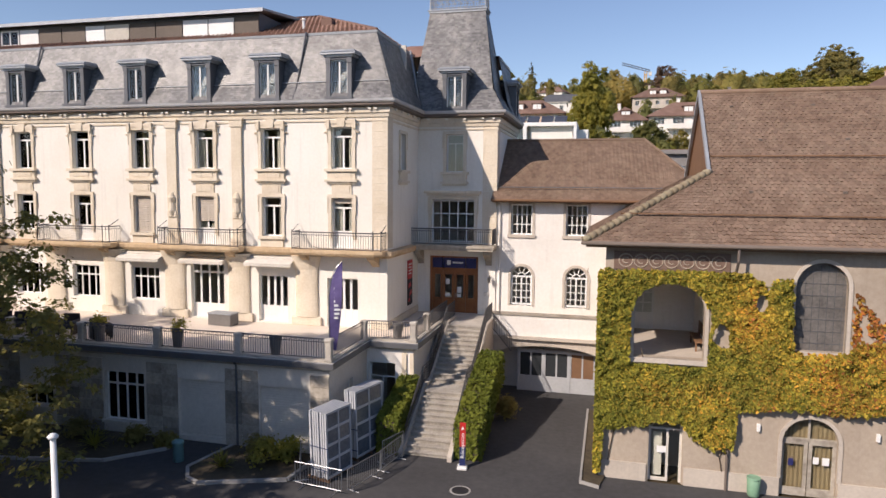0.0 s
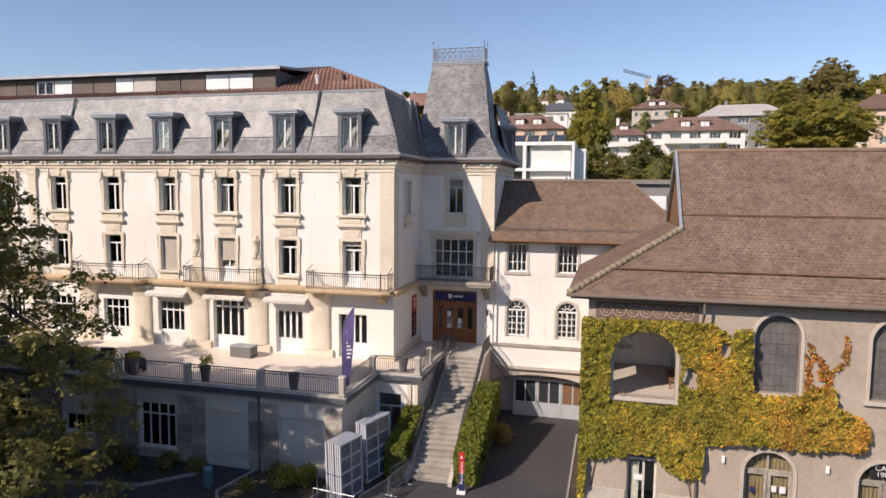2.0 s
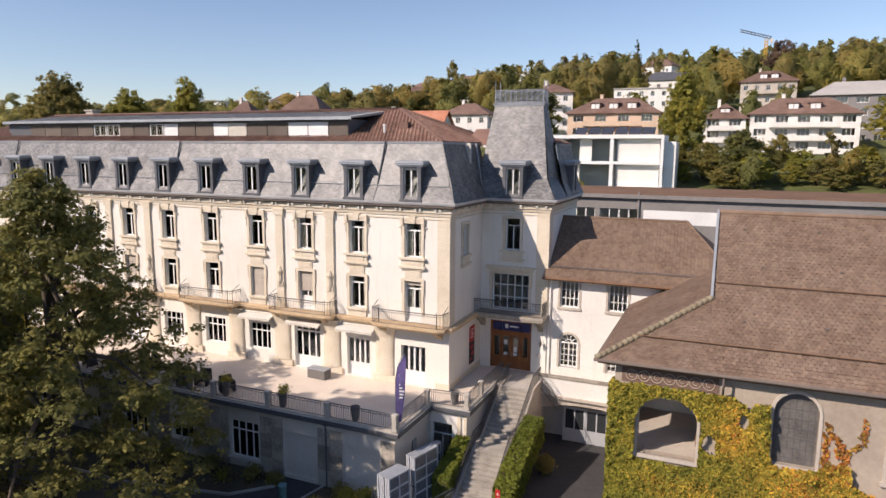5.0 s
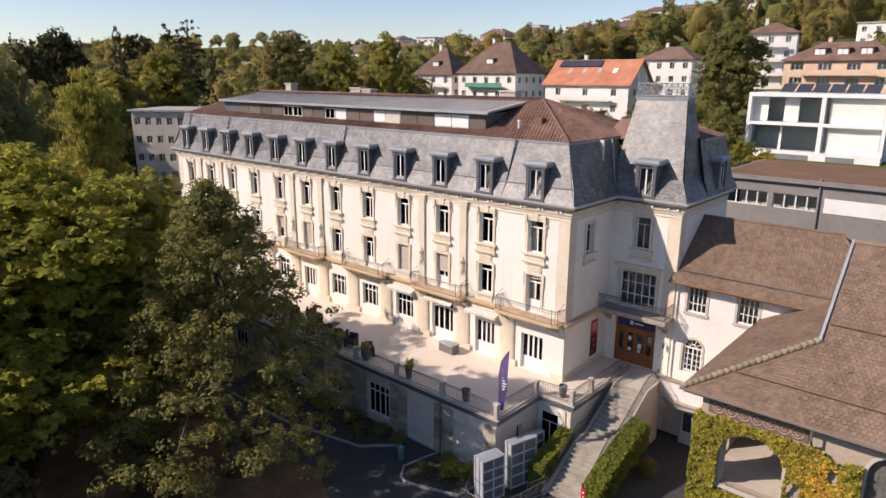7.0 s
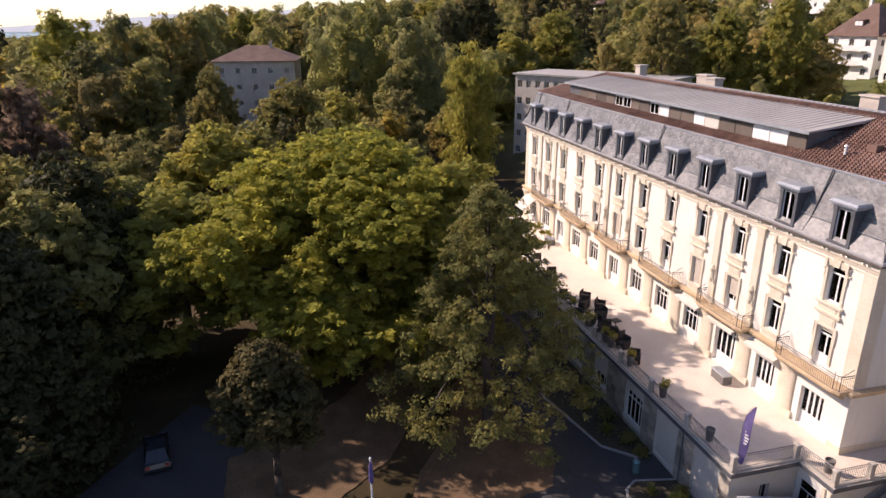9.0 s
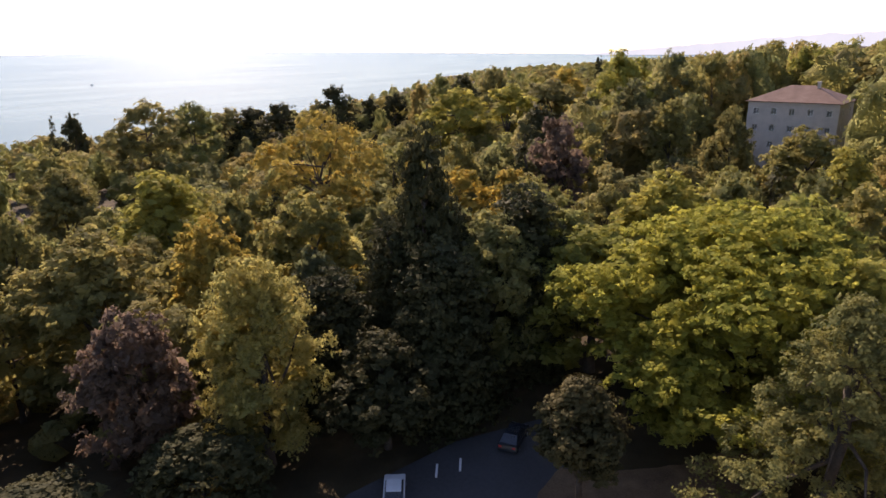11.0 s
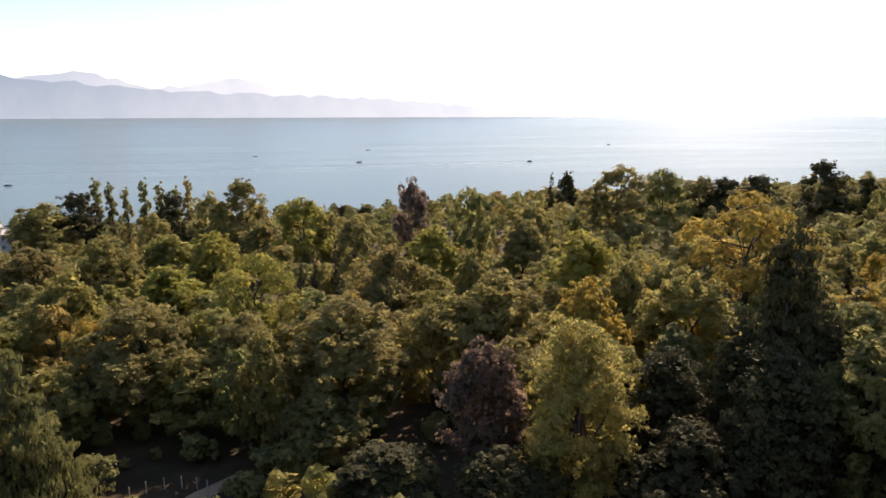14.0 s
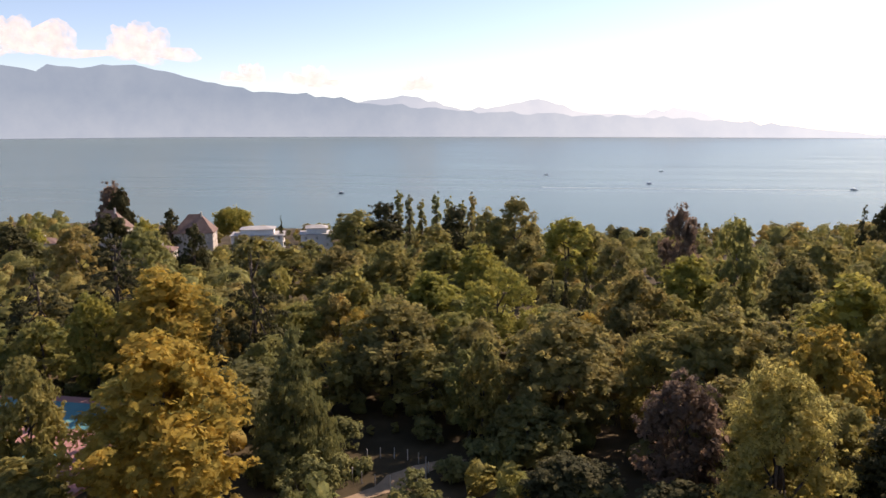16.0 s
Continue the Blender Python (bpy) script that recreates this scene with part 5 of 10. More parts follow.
part("platform", Geo().box(-9.9, ytop, 4.2, -6.9, 42.28, TZ + 0.0), STEP, stairs)
prof = [(29.2, 0), (yl, 0), (ytop, 0), (ytop + 2.2, 0), (ytop + 2.2, TZ + 0.1), (ytop, TZ + 0.1), (yl + 1.3, 2.35), (yl, 2.35), (29.2, 0.25)]
for xx in (SX0 - 0.22, SX1):
    part("string_wall", Geo().rings([[(xx, y, z) for y, z in prof], [(xx + 0.22, y, z) for y, z in prof]]), BEIGE_LIGHT, stairs)
for xx in (SX0 - 0.11, SX1 + 0.11):
    g = Geo()
    rp = [(30.0, 0.25, 1.0), (yl, 2.4, 1.0), (yl + 1.3, 2.4, 1.0), (ytop, TZ + 0.1, 1.0), (ytop + 2.0, TZ + 0.1, 1.0)]
    for (ya, za, h), (yb, zb, h2) in zip(rp, rp[1:]):
        g.bar((xx, ya, za + h), (xx, yb, zb + h), 0.05)
        g.bar((xx, ya, za + 0.12), (xx, yb, zb + 0.12), 0.03)
        n = max(int((yb - ya) / 0.14), 1)
        for k in range(n + 1):
            f = k / n
            g.bar((xx, ya + (yb - ya) * f, za + (zb - za) * f + 0.1), (xx, ya + (yb - ya) * f, za + (zb - za) * f + h), 0.018)
    part("handrail", g, IRON, stairs, "dark iron handrail with bars")

# ---- middle wing over the garage ----
wing = thing("middle_wing", "white rendered wing with brown tile roof over a garage", "building")
MY, MX0, MX1 = 42.4, -7.0, 7.0
mh = [(0.95, 2.35, 10.0, 11.95), (4.45, 5.85, 10.0, 11.95), (1.0, 2.4, 5.35, 7.95), (4.55, 5.95, 5.35, 7.95)]
wg = wall_geo(MX1 - MX0, 2.9, 12.3, 0.4, mh, Matrix.Translation((MX0, MY, 0)))
part("wall", wg, WHITE_WALL, wing, "bright white rendered wall")
for c in (1.65, 5.15):
    put_window("cross", wing, pose(MX0 + c, MY + 0.15, 10.0))
    part("window_surround", Geo().box(-0.85, -0.05, 9.86, -0.69, 0.02, 12.1).box(0.69, -0.05, 9.86, 0.85, 0.02, 12.1).box(-0.69, -0.05, 11.95, 0.69, 0.02, 12.1).box(-0.9, -0.1, 9.8, 0.9, 0.02, 9.99), BEIGE_LIGHT, wing, at=pose(MX0 + c, MY, 0))
    c2 = c + 0.05
    sp = spandrel(Geo(), 1.4, 7.25, 7.95, 0.0, 0.4)
    part("arch", sp, WHITE_WALL, wing, at=pose(MX0 + c2, MY + 0.002, 0))
    rg = Geo()
    pts = arch_pts(1.4, 7.25)
    for (xa, za), (xb, zb) in zip(pts, pts[1:]):
        ka = 1 + 0.16 / 0.7
        rg.extrude_y([(xa, za), (xa * ka, 7.25 + (za - 7.25) * ka), (xb * ka, 7.25 + (zb - 7.25) * ka), (xb, zb)], -0.05, 0.03)
    rg.box(-0.86, -0.05, 5.35, -0.7, 0.03, 7.25).box(0.7, -0.05, 5.35, 0.86, 0.03, 7.25)
    part("window_surround", rg, BEIGE_LIGHT, wing, at=pose(MX0 + c2, MY, 0))
    fg = Geo()
    for x in (-0.66, -0.03, 0.60):
        fg.box(x - 0.02, 0.1, 5.4, x + 0.08, 0.16, 7.25)
    for x in (-0.36, 0.31):
        fg.box(x - 0.01, 0.11, 5.4, x + 0.045, 0.15, 7.25)
    for z in (5.4, 5.85, 6.3, 6.75, 7.2):
        fg.box(-0.66, 0.115, z, 0.66, 0.145, z + (0.12 if z in (5.4, 7.2) else 0.05))
    for a in range(0, 181, 36):
        fg.bar((0.25 * math.cos(radians(a)), 0.13, 7.25 + 0.25 * math.sin(radians(a))), (0.68 * math.cos(radians(a)), 0.13, 7.25 + 0.68 * math.sin(radians(a))), 0.045)
    for rr_ in (0.25, 0.67):
        for a in range(0, 180, 15):
            fg.bar((rr_ * math.cos(radians(a)), 0.13, 7.25 + rr_ * math.sin(radians(a))), (rr_ * math.cos(radians(a + 15)), 0.13, 7.25 + rr_ * math.sin(radians(a + 15))), 0.055)
    w_ = part("window", fg, WHITE_PAINT, wing, "white arched window with glazing bars", at=pose(MX0 + c2, MY, 0))
    part("pane", Geo().box(-0.7, 0.17, 5.35, 0.7, 0.178, 7.95), GLASS, w_).visible_shadow = False
part("wall", wall_geo(8.6, 0, 12.3, 0.4, [], Matrix.Translation((MX0 + 0.4, MY + 0.41, 0)) @ pose(0, 0, 0, 0, 0, 90)), WHITE_WALL, wing)
inn = Geo().box(MX0 + 0.41, MY + 2.5, 0, MX1, MY + 2.6, 12).box(MX0 + 0.41, MY + 0.41, 8.8, MX1, MY + 2.5, 9.0).box(MX0 + 0.41, MY + 0.41, 4.6, MX1, MY + 2.5, 4.8)
part("inner_floor_structure", inn, DARK_IN, wing)
# walkway parapet in front of the arched windows, above the garage arch
par = Geo().box(MX0 - 0.1, 40.6, 3.75, 3.0, 40.9, 5.05)
part("parapet", par, WHITE_WALL, wing, "white parapet above the garage")
part("parapet_cap", Geo().box(MX0 - 0.15, 40.52, 5.05, 3.0, 40.98, 5.18), GREY_STONE, wing)
part("walkway", Geo().box(MX0, 40.9, 4.3, 3.0, 42.39, 4.5).box(MX0 - 0.1, 40.45, 3.55, 3.0, 42.39, 3.75), BEIGE_LIGHT, wing)
ga = wall_geo(7.4, 0, 3.55, 0.35, [(0.25, 7.1, 0, 3.2)], Matrix.Translation((MX0 - 0.1, 40.7, 0)))
part("garage_front", ga, BEIGE_LIGHT, wing)
part("garage_arch", spandrel(Geo(), 6.85, 2.35, 3.2, 0, 0.34, 0.8), BEIGE_LIGHT, wing, at=pose(MX0 - 0.1 + 3.675, 40.705, 0))
gd = Geo()
GX = MX0 + 1.72
GARAGE_GREY = rough_mat("pale_grey_door_paint", (0.40, 0.415, 0.43), rough=0.6, big=0.6, fine=6.0, bump=0.08)
for k in range(3):
    x0 = GX + k * 1.62
    gd.box(x0, 0, 0, x0 + 0.13, 0.08, 2.68).box(x0 + 1.49, 0, 0, x0 + 1.61, 0.08, 2.68).box(x0 + 0.13, 0, 0, x0 + 1.49, 0.07, 1.0).box(x0 + 0.13, 0, 2.5, x0 + 1.49, 0.08, 2.68)
    gd.box(x0 + 0.76, 0.02, 1.0, x0 + 0.86, 0.07, 2.5).box(x0 - 0.06, -0.03, 0, x0 + 0.06, -0.002, 2.85)
gdo = part("garage_door", gd, GARAGE_GREY, wing, "pale grey folding garage door with glazed upper half", at=pose(0, 41.5, 0.02))
for k in range(2):
    for q in range(2):
        part("pane", Geo().box(GX + k * 1.62 + 0.13 + q * 0.73, 0.04, 1.0, GX + k * 1.62 + 0.76 + q * 0.73, 0.048, 2.5), DARK_GLAZING, gdo, "dark glass pane")
for q in range(2):
    part("wood_panel", Geo().box(GX + 3.37 + q * 0.73, 0.03, 1.0, GX + 4.0 + q * 0.73, 0.06, 2.5), BARE_WOOD, gdo)
part("garage_inside", Geo().box(MX0, 42.3, 0, 3, 42.36, 3.5), DARK_IN, wing)
g = Geo()
railing(g, (-7.1, 40.38, 4.45), (-5.6, 40.38, 2.7), 1.0, 0.16)
part("handrail", g, IRON, wing, "sloping iron handrail beside the garage")
# roof of the wing
wr, wd = Geo(), Geo()
a0, a1 = (MX0 - 0.25, MY - 0.75, 12.25), (6.6, MY - 0.75, 12.25)
rt0, rt1 = (MX0 + 0.02, 46.6, 16.3), (2.3, 46.6, 16.3)
b0, b1 = (MX0 - 0.25, 50.8, 12.3), (6.6, 50.8, 12.3)
for q, sd in (((a0, a1, rt1, rt0), 61), ((b1, b0, rt0, rt1), 62)):
    wd.face(*q)
    slate_slope(wr, *q, sx=0.24, sz=0.21, tail=0.10, lift=0.04, seed=sd)
wd.face(a1, b1, rt1)
slate_slope(wr, a1, b1, rt1, rt1, sx=0.24, sz=0.21, tail=0.10, lift=0.04, seed=63)
part("roof_decking", wd, BARE_WOOD, wing)
part("tile_covering", wr, ROOF_TILE, wing, "aged brown flat roof tiles")["kind"] = "stuff"
part("ridge_capping", Geo().tube((MX0, 46.6, 16.33), (2.3, 46.6, 16.33), 0.11, 8).tube((2.3, 46.6, 16.33), (6.6, 41.65, 12.3), 0.1, 8), ROOF_TILE, wing)
part("soffit", Geo().box(MX0 - 0.2, MY - 0.7, 12.08, 6.6, MY, 12.2), BARE_WOOD, wing)
part("gutter", Geo().tube((MX0 - 0.25, MY - 0.82, 12.22), (6.6, MY - 0.82, 12.22), 0.09, 8), BARE_WOOD, wing)
sn = Geo().tube((MX0, MY - 0.1, 13.05), (5.5, MY - 0.1, 13.05), 0.03, 5)
part("snow_bar", sn, DARK_ZINC, wing)
part("downpipe", Geo().tube((-6.75, 42.3, 12.1), (-6.75, 42.3, 4.5), 0.06, 8), WHITE_WALL, wing)

# ---- ivy-covered hall ----
hall = thing("ivy_hall", "old rendered hall overgrown with autumn ivy, big tile roof", "building")
HY, HX1, HZ = 29.6, 26.0, 10.55
hh = [(1.3, 4.2, 5.6, 8.85), (2.08, 3.5, 0.0, 2.95), (7.65, 9.6, 6.3, 10.0), (12.5, 14.45, 6.3, 10.0), (17.4, 19.35, 6.3, 10.0), (7.45, 9.6, 0, 3.45), (12.3, 14.45, 0, 3.45), (17.2, 19.35, 0, 3.45)]
part("wall", wall_geo(HX1, 0, HZ, 0.5, hh, Matrix.Translation((0, HY, 0))), BEIGE, hall, "beige rendered front wall")
part("wall", wall_geo(13.5, 0, HZ, 0.5, [(10.2, 12.8, 5.6, 8.6)], Matrix.Translation((0, HY + 14, 0)) @ pose(0, 0, 0, 0, 0, -90)), BEIGE, hall)
part("wall", wall_geo(13.5, 0, HZ, 0.5, [], Matrix.Translation((HX1, HY + 0.5, 0)) @ pose(0, 0, 0, 0, 0, 90)), BEIGE, hall)
part("wall", wall_geo(HX1, 0, HZ, 0.5, [], Matrix.Translation((HX1, HY + 14, 0)) @ pose(0, 0, 0, 0, 0, 180)), BEIGE, hall)
part("plinth", Geo().box(-0.06, HY - 0.07, 0, 2.0, HY, 0.8).box(3.58, HY - 0.07, 0, 7.4, HY, 0.8).box(9.66, HY - 0.07, 0, 12.24, HY, 0.8).box(14.5, HY - 0.07, 0, 17.1, HY, 0.8), BEIGE_LIGHT, hall)
for c, w, spr, top, ris in ((2.75, 2.9, 7.7, 8.85, 1.15), (8.625, 1.95, 9.02, 10.0, 0.98), (13.475, 1.95, 9.02, 10.0, 0.98), (18.375, 1.95, 9.02, 10.0, 0.98), (8.525, 2.15, 2.4, 3.45, 1.05), (13.375, 2.15, 2.4, 3.45, 1.05), (18.275, 2.15, 2.4, 3.45, 1.05)):
    part("arch", spandrel(Geo(), w, spr, top, 0, 0.5, ris), BEIGE, hall, at=pose(c, HY + 0.001, 0))
    rg = Geo()
    pts = [(x, spr + (z - spr) * ris / (w / 2)) for x, z in arch_pts(w, spr)]
    for (xa, za), (xb, zb) in zip(pts, pts[1:]):
        ka = 1 + 0.15 / (w / 2)
        rg.extrude_y([(xa, za), (xa * ka, spr + (za - spr) * ka), (xb * ka, spr + (zb - spr) * ka), (xb, zb)], -0.06, 0.05)
    zb_ = {2.9: 5.6, 1.95: 6.3, 2.15: 0.8}[w]
    rg.box(-w / 2 - 0.15, -0.06, zb_, -w / 2, 0.05, spr).box(w / 2, -0.06, zb_, w / 2 + 0.15, 0.05, spr)
    if w != 2.15:
        rg.box(-w / 2 - 0.25, -0.16, zb_ - 0.2, w / 2 + 0.25, 0.05, zb_)
    part("arch_surround", rg, BEIGE_LIGHT, hall, at=pose(c, HY, 0))
LEADED = rough_mat("leaded_window", (0.15, 0.14, 0.13), (0.08, 0.075, 0.07), (0.22, 0.20, 0.18), 0.35, 1.2, 8.0, 0.3)
for c in (8.625, 13.475, 18.375):
    g = Geo().box(-0.97, 0.25, 6.3, 0.97, 0.28, 10.0)
    win = part("window", g, LEADED, hall, "tall arched leaded church-like window", at=pose(c, HY, 0))
    bars = Geo()
    for k in range(7):
        bars.bar((-0.97, 0.24, 6.6 + k * 0.5), (0.97, 0.24, 6.6 + k * 0.5), 0.02)
    for k in range(7):
        bars.bar((-0.84 + k * 0.28, 0.24, 6.3), (-0.84 + k * 0.28, 0.24, 9.9), 0.012)
    part("glazing_bar", bars, DARK_ZINC, win)
# lower doors
YELLOW_DOOR = rough_mat("worn_yellow_door", (0.30, 0.22, 0.12), (0.22, 0.16, 0.09), (0.36, 0.28, 0.17), 0.6, 1.0, 8.0)
for c in (8.525, 13.375, 18.275):
    g = Geo()
    for x0, x1 in ((-1.07, -0.02), (0.02, 1.07)):
        g.box(x0, 0.2, 0, x0 + 0.14, 0.27, 2.4).box(x1 - 0.14, 0.2, 0, x1, 0.27, 2.4).box(x0 + 0.14, 0.2, 0, x1 - 0.14, 0.27, 0.35).box(x0 + 0.14, 0.2, 2.25, x1 - 0.14, 0.27, 2.4)
    g.box(-1.07, 0.18, 2.4, 1.07, 0.28, 2.52).box(-0.04, 0.2, 2.52, 0.04, 0.27, 3.4)
    dd = part("door", g, GREY_STONE, hall, "arched double door with glazed leaves and curtains", at=pose(c, HY, 0))
    part("pane", Geo().box(-1.0, 0.23, 0.3, 1.0, 0.238, 3.45), GLASS, dd).visible_shadow = False
    cur = Geo()
    for k in range(24):
        xa, xb = -1.05 + k * 0.0875, -1.05 + (k + 1) * 0.0875
        cur.face((xa, 0.36 + 0.03 * (k % 2), 0.1), (xb, 0.36 + 0.03 * ((k + 1) % 2), 0.1), (xb, 0.36 + 0.03 * ((k + 1) % 2), 3.4), (xa, 0.36 + 0.03 * (k % 2), 3.4))
    part("curtain", cur, YELLOW_DOOR, dd, "mustard curtain behind the glass")
    part("notice", Geo().box(0.2, 0.19, 1.45, 0.42, 0.196, 1.75).box(0.55, 0.19, 1.42, 0.82, 0.196, 1.75), WHITE_PAINT, dd)
    part("notice", Geo().box(-0.75, 0.19, 1.3, -0.55, 0.196, 1.62), BLUE_SIGN, dd)
g = Geo().box(-0.71, 0.2, 0, -0.6, 0.27, 2.95).box(0.6, 0.2, 0, 0.71, 0.27, 2.95).box(-0.6, 0.2, 2.35, 0.6, 0.27, 2.45).box(-0.6, 0.2, 2.85, 0.6, 0.27, 2.95).box(0.05, 0.2, 0, 0.15, 0.27, 2.35).box(-0.6, 0.2, 0, 0.05, 0.27, 0.15)
dd = part("door", g, GREY_PAINT, hall, "grey framed glass door", at=pose(2.79, HY, 0))
part("pane", Geo().box(-0.62, 0.23, 0.1, 0.62, 0.238, 2.9), GLASS, dd).visible_shadow = False
part("curtain", Geo().box(-0.5, 0.35, 0.2, -0.12, 0.38, 2.2), CURTAIN, dd)
part("notice", Geo().box(-0.35, 0.19, 1.3, 0.05, 0.196, 1.6), WHITE_PAINT, dd)
# loggia room behind the large opening
lg = Geo().box(0.5, HY + 0.5, 5.3, 7.0, HY + 7.0, 5.5)
part("loggia_floor", lg, BEIGE_LIGHT, hall)
part("loggia_wall", Geo().box(4.6, HY + 0.5, 5.5, 4.8, HY + 6.9, 9.4).box(0.5, HY + 6.9, 5.5, 7.0, HY + 7.0, 10.4), WHITE_WALL, hall, "pale wall inside the loggia")
part("loggia_ceiling", Geo().box(0.5, HY + 0.5, 9.3, 7.0, HY + 7.0, 9.45), BEIGE_LIGHT, hall)
part("inner_wall", Geo().box(4.85, HY + 3.0, 0, HX1 - 0.5, HY + 3.1, 10.4).box(0.5, HY + 2.0, 0, 4.8, HY + 2.1, 5.3), DARK_IN, hall)
lw = Geo().box(-0.55, 0, 0, -0.45, 0.08, 2.6).box(0.45, 0, 0, 0.55, 0.08, 2.6).box(-0.45, 0, 2.5, 0.45, 0.08, 2.6).box(-0.45, 0, 0, 0.45, 0.06, 0.9).box(-0.03, 0.01, 0.9, 0.03, 0.07, 2.5)
for z in (1.4, 1.95):
    lw.box(-0.45, 0.01, z, 0.45, 0.07, z + 0.05)
ld = part("loggia_door", lw, WHITE_PAINT, hall, "white glazed door inside the loggia", at=pose(2.0, HY + 6.8, 5.5))
part("pane", Geo().box(-0.45, 0.03, 0.9, 0.45, 0.036, 2.5), GLASS, ld)
bn = Geo().box(4.1, HY + 2.0, 5.92, 4.5, HY + 4.2, 5.98).box(4.5, HY + 2.0, 6.1, 4.55, HY + 4.2, 6.6)
for yy in (2.1, 4.0):
    bn.box(4.12, HY + yy, 5.5, 4.2, HY + yy + 0.08, 5.95).box(4.48, HY + yy, 5.5, 4.56, HY + yy + 0.08, 6.6)
part("loggia_bench", bn, BARE_WOOD, hall, "brown wooden bench in the loggia")
# painted frieze band and timber soffit
FRIEZE = rough_mat("painted_frieze", (0.19, 0.125, 0.095), rough=0.9, big=1.5, fine=8.0)
part("frieze_panel", Geo().box(0.35, HY - 0.05, 9.45, 5.1, HY, 10.25), FRIEZE, hall)
mo = Geo()
for k in range(7):
    for a, r_ in [(q, 0.29) for q in range(0, 360, 30)] + [(q, 0.13) for q in range(40, 300, 30)]:
        cx = 0.85 + k * 0.63
        mo.bar((cx + r_ * math.cos(radians(a)), HY - 0.06, 9.85 + r_ * math.sin(radians(a))), (cx + r_ * math.cos(radians(a + 30)), HY - 0.06, 9.85 + r_ * math.sin(radians(a + 30))), 0.035)
part("frieze_ornament", mo, BEIGE, hall, "painted scroll ornament under the eaves")
part("soffit", Geo().box(-0.85, HY - 0.6, 10.42, HX1, HY, 10.54).box(-0.85, HY, 10.42, 0, HY + 14, 10.54), BARE_WOOD, hall)
gut = Geo()
gut.tube((-1.0, HY - 0.68, 10.6), (HX1, HY - 0.68, 10.6), 0.09, 8).tube((-0.98, HY - 0.68, 10.6), (-0.98, HY + 14, 10.6), 0.09, 8)
part("gutter", gut, EAVES, hall, smooth=True)
pp = Geo().tube((5.3, HY - 0.62, 10.5), (5.3, HY - 0.62, 10.0), 0.06, 8).tube((5.3, HY - 0.62, 10.0), (5.3, HY - 0.12, 9.4), 0.06, 8).tube((5.3, HY - 0.12, 9.4), (5.3, HY - 0.12, 0), 0.06, 8)
part("downpipe", pp, EAVES, hall)
# roofs
hr, hd = Geo(), Geo()
eA, eB = (-0.95, HY - 0.62, 10.65), (HX1 + 0.4, HY - 0.62, 10.65)
rA, rB = (4.5, 37.0, 17.95), (HX1 + 0.4, 37.0, 17.95)
kn = (4.5, 32.4, 13.75)
low = [(eA, (4.5, HY - 0.62, 10.65), kn, kn)]
hd.face(eA, (4.5, HY - 0.62, 10.65), kn)
hd.face((4.5, HY - 0.62, 10.65), eB, rB, rA)
HALL_TILES = []
slate_slope(hr, (4.5, HY - 0.62, 10.65), eB, rB, rA, sx=0.24, sz=0.21, tail=0.10, lift=0.04, jitter=0.012, seed=71, pieces=HALL_TILES)
slate_slope(hr, eA, (4.5, HY - 0.62, 10.65), kn, kn, sx=0.24, sz=0.21, tail=0.10, lift=0.04, jitter=0.012, seed=72)
wq = ((-0.95, 44.2, 10.65), eA, kn, (4.5, 41.6, 13.75))
hd.face(*wq)
slate_slope(hr, *wq, sx=0.24, sz=0.21, tail=0.10, lift=0.04, jitter=0.012, seed=73)
bq = ((HX1 + 0.4, 44.6, 10.65), (4.5, 44.6, 10.65), rA, rB)
hd.face(*bq)
slate_slope(hr, *bq, sx=0.24, sz=0.21, tail=0.10, lift=0.04, seed=74)
part("roof_decking", hd, BARE_WOOD, hall)
part("tile_covering", hr, ROOF_TILE, hall, "weathered brown plain roof tiles")["kind"] = "stuff"
first = None
for m_ in HALL_TILES:
    if first is None:
        w_, l_ = 0.112, 0.235
        first = part("roof_tile", Geo().add([(-w_, 0, 0), (-w_ / 2, -0.056, 0), (w_ / 2, -0.056, 0), (w_, 0, 0), (w_, l_, -0.036), (-w_, l_, -0.036), (-w_ / 2, -0.056, -0.044), (w_ / 2, -0.056, -0.044), (-w_, 0, -0.044), (w_, 0, -0.044)], [(0, 1, 2, 3, 4, 5), (6, 7, 2, 1), (8, 6, 1, 0), (7, 9, 3, 2)]), ROOF_TILE, hall, at=m_)
    else:
        share("roof_tile", first, hall, m_)
gw = Geo().rings([[(4.6, 32.3, 13.6), (4.6, 37.0, 17.85), (4.6, 41.7, 13.6)], [(4.75, 32.3, 13.6), (4.75, 37.0, 17.85), (4.75, 41.7, 13.6)]])
part("gable_wall", gw, BARE_WOOD, hall, "brown timber gable")
vg = Geo()
for s in (-1, 1):
    vg.extrude_x([(37.0, 18.12), (37.0, 17.8), (37.0 + s * 4.7, 13.55), (37.0 + s * 4.75, 13.85)], 4.38, 4.52)
part("verge_flashing", vg, ZINC, hall)
part("ridge_capping", Geo().tube((4.5, 37, 18.0), (HX1, 37, 18.0), 0.13, 8), ROOF_TILE, hall, smooth=True)
HIP_TILE = tile_mat("lichened_hip_tile", [(0.19, 0.15, 0.10), (0.26, 0.21, 0.14), (0.31, 0.26, 0.18)], 0.9, lichen=(0.36, 0.33, 0.22), patch=3.0)
for k in range(22):
    a_, b_ = Vector(eA).lerp(Vector(kn), k / 22), Vector(eA).lerp(Vector(kn), (k + 1.15) / 22)
    part("hip_tile", Geo().tube(a_ + Vector((0, 0, 0.05)), b_ + Vector((0, 0, 0.02)), 0.19, 8, 0.15), HIP_TILE, hall, smooth=True)
sn = Geo()
